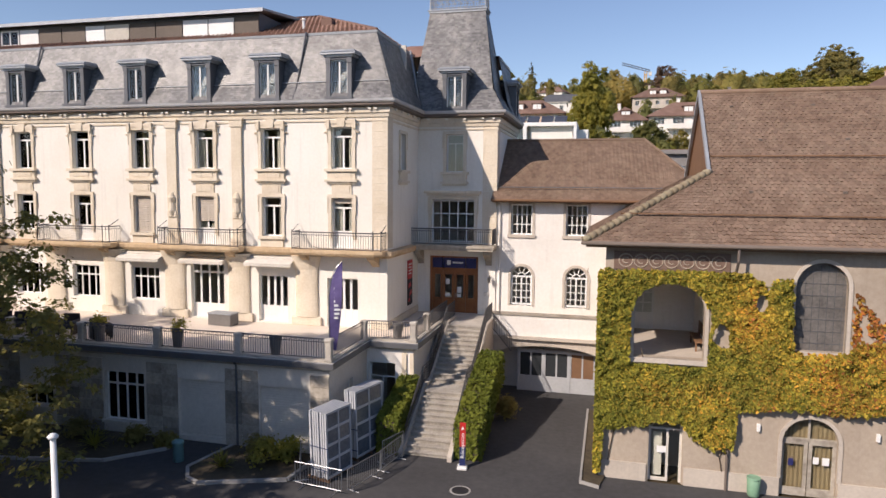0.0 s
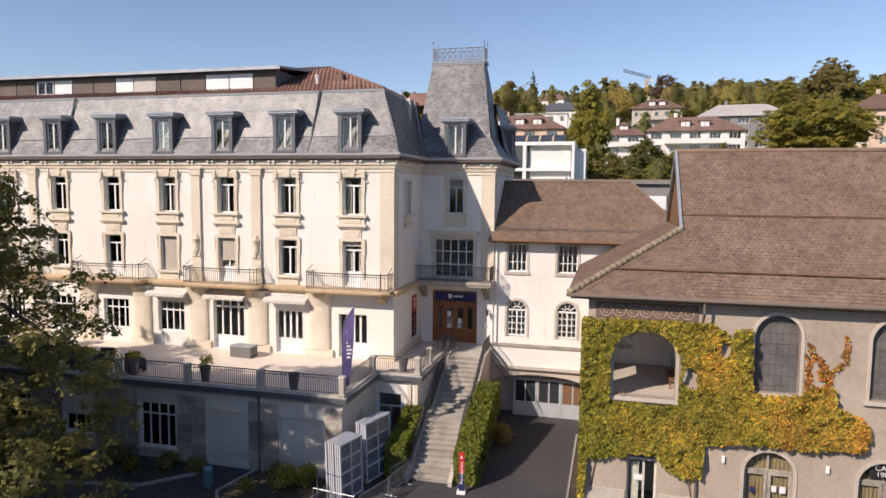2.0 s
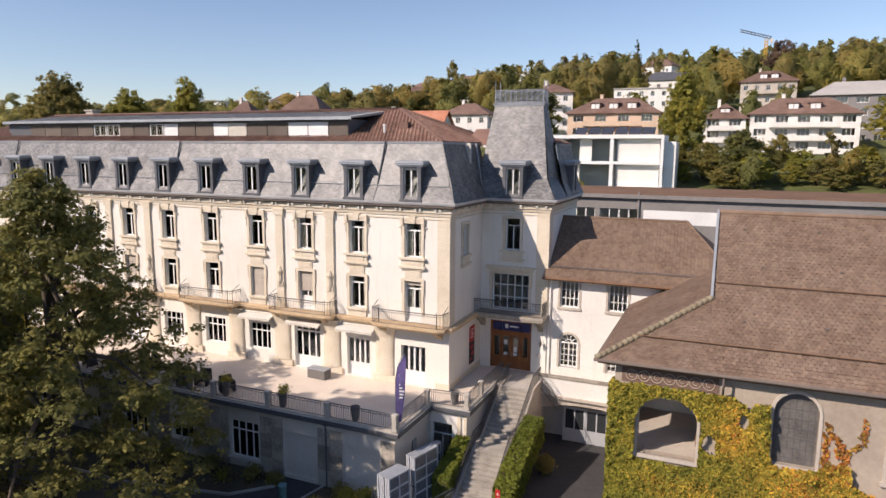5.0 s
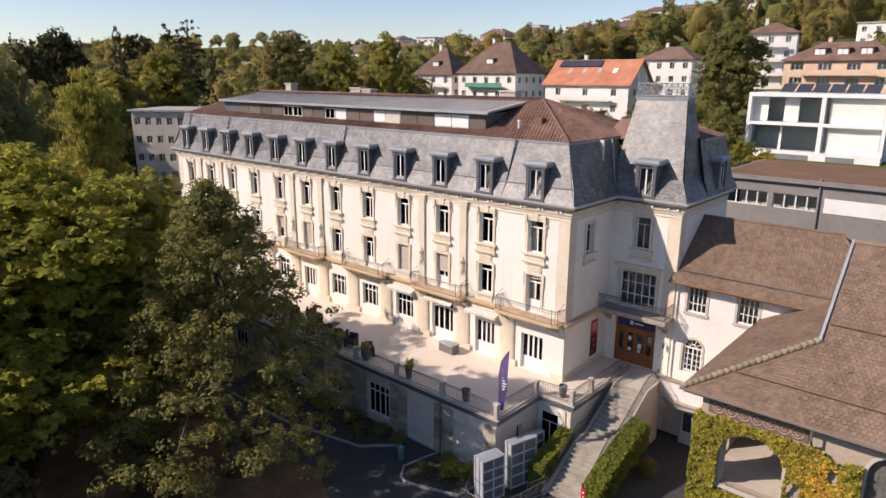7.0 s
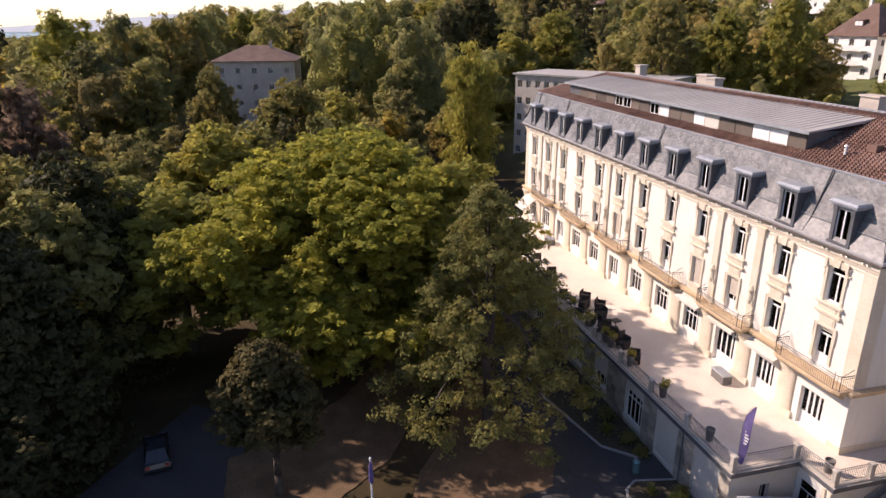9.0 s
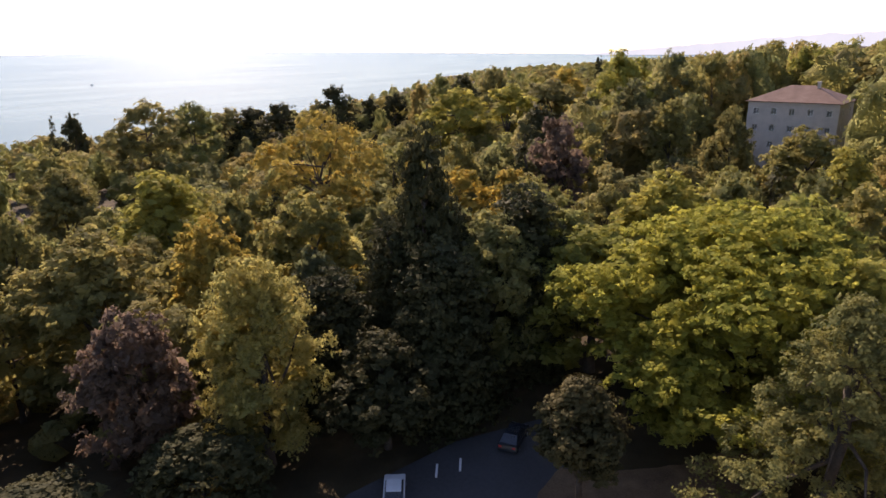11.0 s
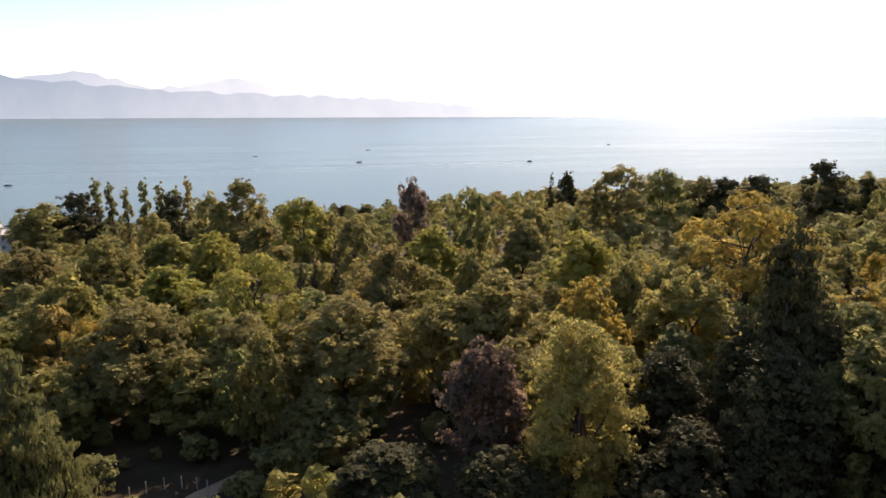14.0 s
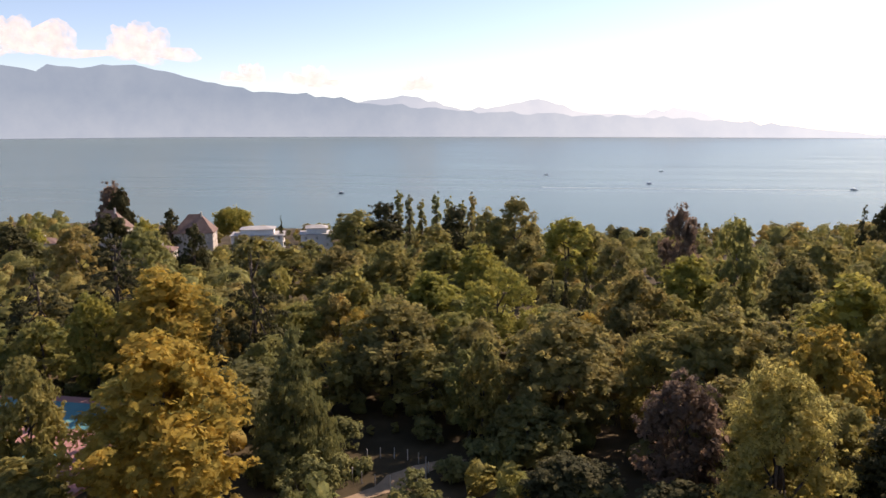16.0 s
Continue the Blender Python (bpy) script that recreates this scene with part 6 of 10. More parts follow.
for yy, x0, x1 in ((30.1, 0.6, HX1), (33.0, 4.6, HX1)):
    zz = 10.65 + (yy - HY + 0.62) * 7.3 / 8.02 + 0.2
    sn.tube((x0, yy, zz), (x1, yy, zz), 0.035, 6)
    xx = x0
    while xx < x1:
        sn.bar((xx, yy + 0.1, zz - 0.02), (xx, yy - 0.03, zz + 0.05), 0.03)
        xx += 1.6
part("snow_bar", sn, BARE_WOOD, hall)
vents = Geo()
rnd = random.Random(3)
for yy, off in ((31.3, 0.5), (34.0, 1.3), (36.0, 0.3)):
    zz = 10.65 + (yy - HY + 0.62) * 7.3 / 8.02 + 0.04
    xx = 5.6 + off
    while xx < HX1:
        vents.rings([[(xx - 0.09, yy, zz - 0.02), (xx + 0.09, yy, zz - 0.02), (xx + 0.07, yy - 0.02, zz + 0.09), (xx - 0.07, yy - 0.02, zz + 0.09)], [(xx - 0.09, yy + 0.12, zz + 0.09), (xx + 0.09, yy + 0.12, zz + 0.09), (xx + 0.07, yy + 0.12, zz + 0.12), (xx - 0.07, yy + 0.12, zz + 0.12)]])
        xx += 3.7
part("roof_vent", vents, EAVES, hall)

# ---- trees ----


def leaf_cloud(rng, centres, radii, n, size, flat=0.0, shell=0.62, droop=0.0, tri=False, tuft=0.5, per=26, mess=0.4, low=None, weigh=2.0):
    """Leaves gathered in tufts that sit on the lobes of a crown; returns vertex and face arrays."""
    centres, radii = np.asarray(centres, float), np.asarray(radii, float)
    wts = radii.mean(1) ** weigh
    nt_ = max(n // per, 8)
    li = rng.choice(len(centres), nt_, p=wts / wts.sum())
    d = rng.normal(size=(nt_, 3))
    d /= np.linalg.norm(d, axis=1, keepdims=True)
    d[:, 2] = np.where(d[:, 2] < -0.3, -d[:, 2], d[:, 2])
    r = shell + (1.15 - shell) * rng.random(nt_) ** 0.6
    tc = centres[li] + d * radii[li] * r[:, None]
    if low is not None and (tc[:, 2] >= low).any():
        # the foot of a far crown is never seen: its leaves go to the top
        under = np.where(tc[:, 2] < low)[0]
        tc[under] = tc[rng.choice(np.where(tc[:, 2] >= low)[0], len(under))] + rng.normal(scale=0.5 * tuft, size=(len(under), 3))
    tr_ = tuft * rng.uniform(0.55, 1.35, nt_)
    idx = rng.integers(0, nt_, n)
    e = rng.normal(size=(n, 3))
    e /= np.linalg.norm(e, axis=1, keepdims=True)
    e[:, 2] = np.where(e[:, 2] < -0.5, -e[:, 2] * 0.6, e[:, 2])
    pos = tc[idx] + e * (tr_[idx] * rng.random(n) ** 0.4)[:, None] * np.array([1.0, 1.0, 0.95])
    nrm = e * 0.7 + d[idx] * 0.8 + rng.normal(scale=mess, size=(n, 3))
    nrm[:, 2] += 0.3 + flat
    nrm /= np.linalg.norm(nrm, axis=1, keepdims=True)
    t = np.cross(nrm, rng.normal(size=(n, 3)))
    t /= np.linalg.norm(t, axis=1, keepdims=True)
    b = np.cross(nrm, t)
    if droop:
        t = t * (1 - droop) + np.array([0, 0, -1.0]) * droop
    s = size * (0.6 + 0.8 * rng.random(n))[:, None]
    a = 0.5 + 0.25 * rng.random(n)[:, None]
    if droop > 0.6:
        s, a = s * 1.7, a * 0.35
    if tri:
        v = np.stack([pos - t * s - b * s * 0.7, pos + t * s, pos - t * s * 0.6 + b * s * a * 1.7], 1).reshape(-1, 3)
        return v, np.arange(3 * n).reshape(-1, 3)
    v = np.stack([pos - t * s, pos + b * s * a - nrm * s * 0.15, pos + t * s, pos - b * s * a - nrm * s * 0.15], 1).reshape(-1, 3)
    return v, np.arange(4 * n).reshape(-1, 4)


def icosphere(level):
    bm = bmesh.new()
    bmesh.ops.create_icosphere(bm, subdivisions=level, radius=1.0)
    bm.verts.ensure_lookup_table()
    v = np.array([tuple(q.co) for q in bm.verts])
    f = np.array([[q.index for q in t.verts] for t in bm.faces])
    bm.free()
    return v, f


ICO = {k: icosphere(k) for k in (2, 3, 4)}


def inner_mass(rng, centres, radii, level, deep=0.85, rough=0.05, tall=False):
    """The closed mass of foliage behind the outer leaves, following the lobes of the crown."""
    centres, radii = np.asarray(centres, float), np.asarray(radii, float)
    d, f = ICO[level]
    lo, hi = (centres - radii).min(0), (centres + radii).max(0)
    c0 = (lo + hi) / 2 * np.array([0, 0, 1.0])
    if tall:
        # a long crown: rays leave its axis at their own height
        c0 = np.repeat(c0[None], len(d), 0)
        c0[:, 2] = lo[2] + (hi[2] - lo[2]) * (0.5 + 0.49 * d[:, 2])
        d = d * np.array([1.0, 1.0, 0.02])
        d = d / np.maximum(np.linalg.norm(d, axis=1, keepdims=True), 1e-6)
    best = np.full(len(d), 0.02)
    for i in range(len(centres)):
        o, q = (c0 - centres[i]) / radii[i], d / radii[i]
        aa, bb, cc = (q * q).sum(1), (o * q).sum(1), (o * o).sum(-1) - 1
        disc = bb * bb - aa * cc
        best = np.maximum(best, np.where(disc > 0, (-bb + np.sqrt(np.maximum(disc, 0))) / aa, 0))
    best = best * deep * (1 + rng.normal(scale=rough, size=len(d)))
    return c0 + d * best[:, None], f


def array_mesh(name, v, *faces, tint=None):
    """A mesh from arrays of vertices and of faces, one array for each number of corners."""
    me = bpy.data.meshes.new(name)
    me.vertices.add(len(v))
    me.vertices.foreach_set("co", np.asarray(v, np.float32).ravel())
    me.loops.add(sum(f.size for f in faces))
    me.loops.foreach_set("vertex_index", np.concatenate([f.ravel() for f in faces]).astype(np.int32))
    me.polygons.add(sum(len(f) for f in faces))
    starts, at = [], 0
    for f in faces:
        starts.append(at + np.arange(0, f.size, f.shape[1]))
        at += f.size
    me.polygons.foreach_set("loop_start", np.concatenate(starts).astype(np.int32))
    if tint is not None:
        attr = me.attributes.new("tint", "FLOAT", "POINT")
        attr.data.foreach_set("value", np.asarray(tint, np.float32))
    me.update(calc_edges=True)
    me.shade_smooth()
    return me


def trunk_geo(rng, h, r, crown_c, lobes, n_limb=9, lean=0.3):
    g = Geo()
    pts = [Vector((0, 0, -0.6))]
    for k in range(1, 6):
        pts.append(Vector((rng.normal() * lean * k / 5, rng.normal() * lean * k / 5, h * k / 5)))
    for k in range(5):
        g.tube(pts[k], pts[k + 1], r * (1 - 0.16 * k) * (1.25 if k == 0 else 1), 8, r * (1 - 0.16 * (k + 1)))
    for j in rng.choice(len(lobes), min(n_limb, len(lobes)), replace=False):
        t = rng.uniform(0.35, 0.95)
        base = pts[0].lerp(pts[-1], t)
        tip = Vector(lobes[j])
        mid = base.lerp(tip, 0.5) + Vector((rng.normal() * 0.3, rng.normal() * 0.3, 0.4))
        g.tube(base, mid, r * 0.35, 6, r * 0.22)
        g.tube(mid, tip, r * 0.22, 5, r * 0.06)
    return g


def broad_lobes(rng, h, rad, n, base=0.28, taper=0.0, squash=0.75, lob=(0.22, 0.40), inner=0.55):
    """Lobes filling an uneven round crown of height h and radius rad."""
    cs, rs = [], []
    zc, rz = h * (base + 1) / 2, h * (1 - base) / 2
    for k in range(n):
        u, th = rng.uniform(-0.85, 1.0), rng.uniform(0, 2 * math.pi)
        ring = math.sqrt(max(1 - u * u, 0)) * rng.uniform(inner, 1.0)
        ring *= 1 - taper * max(u, 0)
        lr = rad * rng.uniform(*lob)
        bulge = 0.86 + 0.26 * noise.noise(Vector((2.0 * math.cos(th), 2.0 * math.sin(th), 2.2 * u + n)))
        ring *= bulge * rng.uniform(0.9, 1.12)
        cs.append(((rad - lr * 0.7) * ring * math.cos(th), (rad - lr * 0.7) * ring * math.sin(th), zc + (rz - lr * 0.5) * u * (0.5 + 0.5 * bulge if u > 0 else 1)))
        rs.append((lr, lr, lr * squash))
    return cs, rs


def conifer_lobes(rng, h, rad, tiers, per, base=0.08, top=0.96, column=0.8, least=0.35):
    cs, rs = [], []
    for k in range(tiers):
        f = k / max(tiers - 1, 1)
        z = h * (base + (top - base) * f)
        rr_ = rad * (1 - f) ** column + 0.12 * rad * (1 - f) + 0.25
        for j in range(max(int(per * (1 - 0.7 * f)), 3)):
            th = rng.uniform(0, 2 * math.pi)
            q = rr_ * rng.uniform(0.45, 0.85)
            lr = max(rr_ * 0.42, least)
            cs.append((q * math.cos(th), q * math.sin(th), z - q * 0.18))
            rs.append((lr, lr, max(lr * 0.35, 0.25)))
    return cs, rs


TREE_KINDS = {}


def tree_kind(key, seed, h, rad, n, size, mat, style="broad", n_lobes=34, **kw):
    rng = np.random.default_rng(seed)
    if style == "broad":
        cs, rs = broad_lobes(rng, h, rad, n_lobes, kw.get("base", 0.28), kw.get("taper", 0.25), kw.get("squash", 0.75), kw.get("lob", (0.22, 0.40)), kw.get("inner", 0.55))
    elif style == "ragged":
        cs, rs = ragged_lobes(rng, h, rad, n_lobes)
    elif style == "cedar":
        cs, rs = cedar_lobes(rng, h, rad, kw.get("tiers", 11))
    else:
        cs, rs = conifer_lobes(rng, h, rad, kw.get("tiers", 16), kw.get("cone", 7), kw.get("base", 0.08), 0.96, kw.get("column", 0.8), kw.get("least", 0.35))
    v, f = leaf_cloud(rng, cs, rs, n, size, kw.get("flat", 0.0), kw.get("shell", 0.62), kw.get("droop", 0.0), kw.get("tri", False), kw.get("tuft", 0.5), kw.get("per", 26), kw.get("mess", 0.4), weigh=1.2 if style == "conifer" else 2.0)
    hull = kw.get("hull", 0)
    if hull:
        # the shaded inside of the crown: larger, ragged sprays behind the outer leaves
        deep, n_in = kw.get("deep", 0.8), int(n * kw.get("core", 0.28))
        c_in, r_in = np.array(cs) * np.array([deep + 0.08, deep + 0.08, 0.95]), np.array(rs) * deep
        iv, jf = leaf_cloud(rng, c_in, r_in, n_in, size * 2.1, 0.0, 0.25, kw.get("droop", 0.0) * 0.6, f.shape[1] == 3, kw.get("tuft", 0.5), 8, 0.8, weigh=1.2 if style == "conifer" else 2.0)
        crown = array_mesh("crown", np.concatenate([v, iv]), f, jf + len(v))
    else:
        crown = array_mesh("crown", v, f)
    crown.materials.append(mat)
    tg = trunk_geo(rng, h * (0.72 if style == "broad" else 0.88), max(h * 0.022, 0.12), None, cs, kw.get("limbs", 9))
    trunk = tg.mesh("trunk", True)
    trunk.materials.append(BARK)
    TREE_KINDS[key] = (crown, trunk, h, rad, float(np.quantile(v[:, 2], 0.999)), float(np.quantile(np.hypot(v[:, 0], v[:, 1]), 0.97)))


def put_tree(key, x, y, h, rad=None, rz=0.0, label="", group="", z=None, name="tree", mat=None, full=False):
    """A tree of one kind, h and rad being its nominal size or, with full, those of its whole crown."""
    crown, trunk, kh, kr, top, reach = TREE_KINDS[key]
    if full:
        kh, kr = top, reach
    elif key[:3] in ("nea", "mid") and key != "midcon":
        kr = reach * 1.2
    s = h / kh
    sr = s if rad is None else rad / kr
    t = thing(name, label, "tree", pose(x, y, land(x, y) if z is None else z, 0, 0, rz) @ Matrix.Diagonal((sr, sr, s, 1)), group)
    a = new("trunk", trunk)
    b = new("crown", crown)
    a.parent = b.parent = t
    if mat is not None:
        b.material_slots[0].link = "OBJECT"
        b.material_slots[0].material = mat
    return t


def ragged_lobes(rng, h, rad, n, base=0.1):
    """Flat uneven tufts of a pine on irregular branches."""
    cs, rs = [], []
    for k in range(n):
        f = rng.random() ** 0.8
        z = h * (base + (0.98 - base) * f)
        reach = rad * (1 - f ** 1.6) * rng.uniform(0.35, 1.0) + 0.3
        th = rng.uniform(0, 2 * math.pi)
        cs.append((reach * math.cos(th), reach * math.sin(th), z + reach * 0.05))
        lr = rng.uniform(0.6, 1.5) * (1 - 0.35 * f)
        rs.append((lr, lr, lr * 0.7))
    return cs, rs


def cedar_lobes(rng, h, rad, tiers, base=0.18):
    """Broad flat plates of a cedar, one above the other, with gaps between."""
    cs, rs = [], []
    for k in range(tiers):
        f = k / (tiers - 1)
        z, reach = h * (base + (0.95 - base) * f), rad * (1 - f) ** 0.55 + 0.8
        turn = rng.uniform(0, 6.28)
        for j in range(max(int(7 - 4 * f), 2)):
            th = turn + 6.28 * j / max(int(7 - 4 * f), 2) + rng.uniform(-0.3, 0.3)
            out = reach * rng.uniform(0.35, 0.75)
            lr = reach * rng.uniform(0.26, 0.42)
            cs.append((out * math.cos(th), out * math.sin(th), z + rng.uniform(-0.5, 0.5)))
            rs.append((lr, lr, lr * 0.24))
    return cs, rs


tree_kind("big", 11, 20, 11, 90000, 0.18, LEAF_SYCAMORE, n_lobes=170, base=0.04, squash=1.05, limbs=16, lob=(0.12, 0.24), tuft=0.42, per=24, mess=0.75, hull=4, deep=0.78)
tree_kind("pine", 12, 19, 7.0, 62000, 0.105, NEEDLE_PINE, "ragged", n_lobes=430, shell=0.25, limbs=14, tuft=0.45, per=34, mess=0.5)
tree_kind("monkey", 13, 11, 3.2, 16000, 0.12, NEEDLE_MONKEY, "broad", n_lobes=60, base=0.30, squash=0.8, lob=(0.2, 0.32), tuft=0.3, mess=0.5, hull=4, deep=0.86)
tree_kind("spire", 14, 27, 4.6, 46000, 0.22, NEEDLE_SPIRE, "conifer", tiers=44, cone=14, base=0.02, droop=0.5, limbs=2, column=0.27, least=0.85, tuft=0.6, shell=0.3, hull=4, deep=0.7, core=0.25)
tree_kind("weep", 15, 18, 6.0, 42000, 0.17, NEEDLE_WEEP, "conifer", tiers=30, cone=10, base=0.0, column=0.9, droop=0.85, limbs=2, least=0.5, tuft=0.5, shell=0.4, hull=4, deep=0.8, core=0.4)
tree_kind("birch", 16, 20, 6.0, 30000, 0.165, LEAF_BIRCH, "broad", n_lobes=80, base=0.02, taper=0.35, squash=1.3, droop=0.45, lob=(0.15, 0.28), tuft=0.55, per=26, mess=0.45, hull=4, deep=0.7)
tree_kind("willow", 17, 20, 5.0, 16000, 0.22, LEAF_GREEN, "broad", n_lobes=50, base=0.0, taper=0.2, squash=2.2, droop=0.7, lob=(0.2, 0.34), tuft=0.7, hull=3, deep=0.75)
tree_kind("oak", 18, 20, 9.0, 13000, 0.27, LEAF_GREEN, "broad", n_lobes=34, base=0.22, taper=0.1, squash=0.62, lob=(0.2, 0.33), tuft=0.75, per=22, mess=0.4, limbs=20)
tree_kind("umbrella", 42, 16, 9.0, 26000, 0.22, LEAF_GREEN, n_lobes=130, base=0.28, taper=0.0, squash=1.0, lob=(0.14, 0.24), inner=0.75, tuft=0.5, per=22, mess=0.6, hull=3, limbs=8)
tree_kind("cedar", 19, 20, 6.5, 11000, 0.24, NEEDLE, "cedar", tiers=11, tuft=0.5, per=24, mess=0.35, limbs=12)
for k in range(3):
    tree_kind("near%d" % k, 20 + k, 18, 7.5, 9500, 0.29, LEAF_MIX, n_lobes=100 + 10 * k, base=0.04, taper=0.2 + 0.12 * k, lob=(0.13, 0.27), inner=0.7, tuft=0.62, per=20, mess=0.6, squash=0.95, hull=3, deep=0.8)
for k in range(4):
    tree_kind("mid%d" % k, 30 + k, 17, 7.0, 3600, 0.34, LEAF_MIX, n_lobes=64, base=0.04, taper=0.15 + 0.12 * k, tri=True, lob=(0.16, 0.3), inner=0.7, tuft=0.8, per=14, mess=0.45, hull=3, deep=0.86, core=0.2)
tree_kind("midcon", 40, 22, 5.0, 2600, 0.38, NEEDLE, "conifer", tiers=20, cone=8, droop=0.3, tri=True, base=0.02, tuft=0.8, per=14, limbs=2, shell=0.4, hull=3)
tree_kind("poplar", 41, 20, 2.2, 1200, 0.36, LEAF_MIX, n_lobes=44, base=0.0, taper=0.9, squash=1.5, tri=True, lob=(0.55, 0.8), tuft=0.3, hull=3)

DRIVE_TREES = [
    ("big", -40.5, 8.0, 21.5, 16.0, 20, "broad green sycamore with dense lobed crown", "tree", None),
    ("near1", -54.5, 12.0, 20.3, 8.5, 70, "tall green lime tree with rounded crown", "tree", LEAF_GREEN),
    ("near1", -40.0, 18.5, 19.5, 8.0, 210, "green maple behind the pine", "tree", LEAF_GREEN),
    ("near0", -47.0, -7.0, 17.0, 9.0, 120, "bright green maple with yellowing top", "tree", LEAF_GREEN),
    ("pine", -26.3, 17.0, 20.2, 8.2, 40, "grey-green pine with open layered branches", "pine_tree", None),
    ("monkey", -23.4, 1.0, 11.6, 4.2, 0, "dark monkey puzzle tree with spiky domed crown", "tree", None),
    ("spire", -36.3, -21.5, 29.4, 3.7, 10, "tall dark columnar conifer in the park", "conifer", None),
    ("spire", -39.2, -20.0, 21.0, 3.4, 95, "dark conifer beside the tallest one", "conifer", None),
    ("spire", -33.8, -24.4, 20.0, 3.4, 170, "dark conifer beside the tallest one", "conifer", None),
    ("near2", -50.0, -14.0, 19.0, 8.0, 20, "green park tree with rounded crown", "tree", None),
    ("spire", -41.0, -25.0, 21.0, 5.5, 60, "dark conifer in a dense group", "conifer", None),
    ("spire", -31.5, -16.5, 19.0, 5.0, 130, "dark conifer in a dense group", "conifer", None),
    ("spire", -44.0, -14.5, 22.0, 5.5, 220, "dark conifer in a dense group", "conifer", None),
    # extra tree, set here so that its shadow covers the parked cars
    ("near2", -39.5, -15.5, 19.0, 6.0, 40, "dense dark lime tree added to shade the drive", "tree", None),
    ("spire", -27.5, -27.0, 16.0, 4.6, 310, "dark conifer in a dense group", "conifer", None),
]
PARK_TREES = [
    ("birch", -16.5, -25.5, 19.5, 7.2, 10, "yellow-green birch with hanging twigs", "tree", None),
    ("near0", -27.6, -45.4, 20.0, 5.8, 10, "hornbeam turning golden at its top", "tree", LEAF_GOLD),
    ("near0", -9.8, -33.5, 16.6, 4.8, 100, "dark purple copper beech", "tree", LEAF_PURPLE),
    ("near1", 12.9, -48.5, 16.4, 3.3, 30, "small round yellow-green tree", "tree", LEAF_YGREEN),
    ("near0", 2.5, -54.5, 18.6, 9.6, 200, "bronze-tipped beech with dense dark crown", "tree", LEAF_BROWN),
    ("near1", 6.5, -44.0, 9.0, 5.5, 220, "dense low beech by the clearing", "tree", None),
    ("near2", -17.8, -53.5, 20.3, 8.6, 20, "olive domed beech with dense crown", "tree", None),
    ("weep", 34.6, -36.5, 19.2, 5.8, 0, "weeping blue cedar with hanging curtains", "cedar", None),
    ("near1", 41.0, -20.5, 20.6, 9.0, 200, "golden lime tree in autumn leaf", "tree", LEAF_GOLD),
    ("near0", 52.5, -13.0, 10.0, 6.0, 60, "low yellow-green maple by the court", "tree", LEAF_YGREEN),
    # dark needles on these three put the understory shade into the leaf colour
    ("near0", -8.0, -23.5, 8.5, 5.2, 40, "dark understory tree, the park's deep shade put into its leaf colour", "tree", NEEDLE),
    ("near1", -23.5, -17.5, 11.5, 5.6, 140, "dark understory tree, the park's deep shade put into its leaf colour", "tree", NEEDLE),
    ("near2", 1.5, -30.0, 7.5, 5.6, 260, "dark understory tree, the park's deep shade put into its leaf colour", "tree", NEEDLE),
    ("near1", 29.0, -64.0, 17.8, 9.5, 150, "olive beech with bronze tips by the clearing", "tree", LEAF_BROWN),
    ("near0", -40.6, -42.4, 20.8, 7.2, 80, "olive green lime tree with dense crown", "tree", None),
]
TAKEN = []
for key, x, y, h, r, rz, lab, nm, mt in DRIVE_TREES + PARK_TREES:
    put_tree(key, x, y, h, r, rz, lab, name=nm, mat=mt, full=key in ("near0", "near1", "near2"))
    TAKEN.append((x, y, r))

# trees given by the height of their tops above the court
def crowned(rows, turn=0):
    for k, (key, x, y, top, r, mt, lab) in enumerate(rows):
        nm = {"cedar": "cedar", "midcon": "conifer", "poplar": "cypress"}.get(key, "tree")
        put_tree(key, x, y, top - land(x, y), r, turn + 67 * k, lab, name=nm, mat=mt, full=True)
        TAKEN.append((x, y, r))


PLAIN, DARK_LAB, BRONZE, YELLOW = "leafy green park tree with uneven crown", "dark evergreen tree above the woods", "bronze-leaved tree with a broad crown", "yellow-green tree with a rounded crown"
crowned([
    ("mid0", 85.8, -270.9, 7.5, 11.0, NEEDLE, DARK_LAB),
    ("mid1", 95.1, -258.0, 5.0, 12.0, None, PLAIN),
    ("mid2", 44.8, -238.1, 9.9, 8.8, NEEDLE, DARK_LAB),
    ("mid2", 20.0, -225.2, 15.5, 11.5, LEAF_BROWN, BRONZE),
    ("mid3", 30.2, -219.5, 11.5, 8.6, None, PLAIN),
    ("mid1", -0.8, -195.1, 11.3, 10.6, LEAF_GREEN, "broad green dome of a park tree"),
    ("mid3", -32.0, -343.0, -11.4, 5.0, NEEDLE, "small dark cone-shaped tree by the shore"),
    ("mid3", -44.6, -346.4, -13.0, 5.6, NEEDLE, "small dark cone-shaped tree by the shore"),
    ("mid0", -9.8, -199.5, 6.0, 5.0, LEAF_BROWN, BRONZE),
    ("mid3", -34.8, -178.6, 18.4, 7.0, LEAF_PURPLE, "tall dark lone tree rising above the woods"),
])
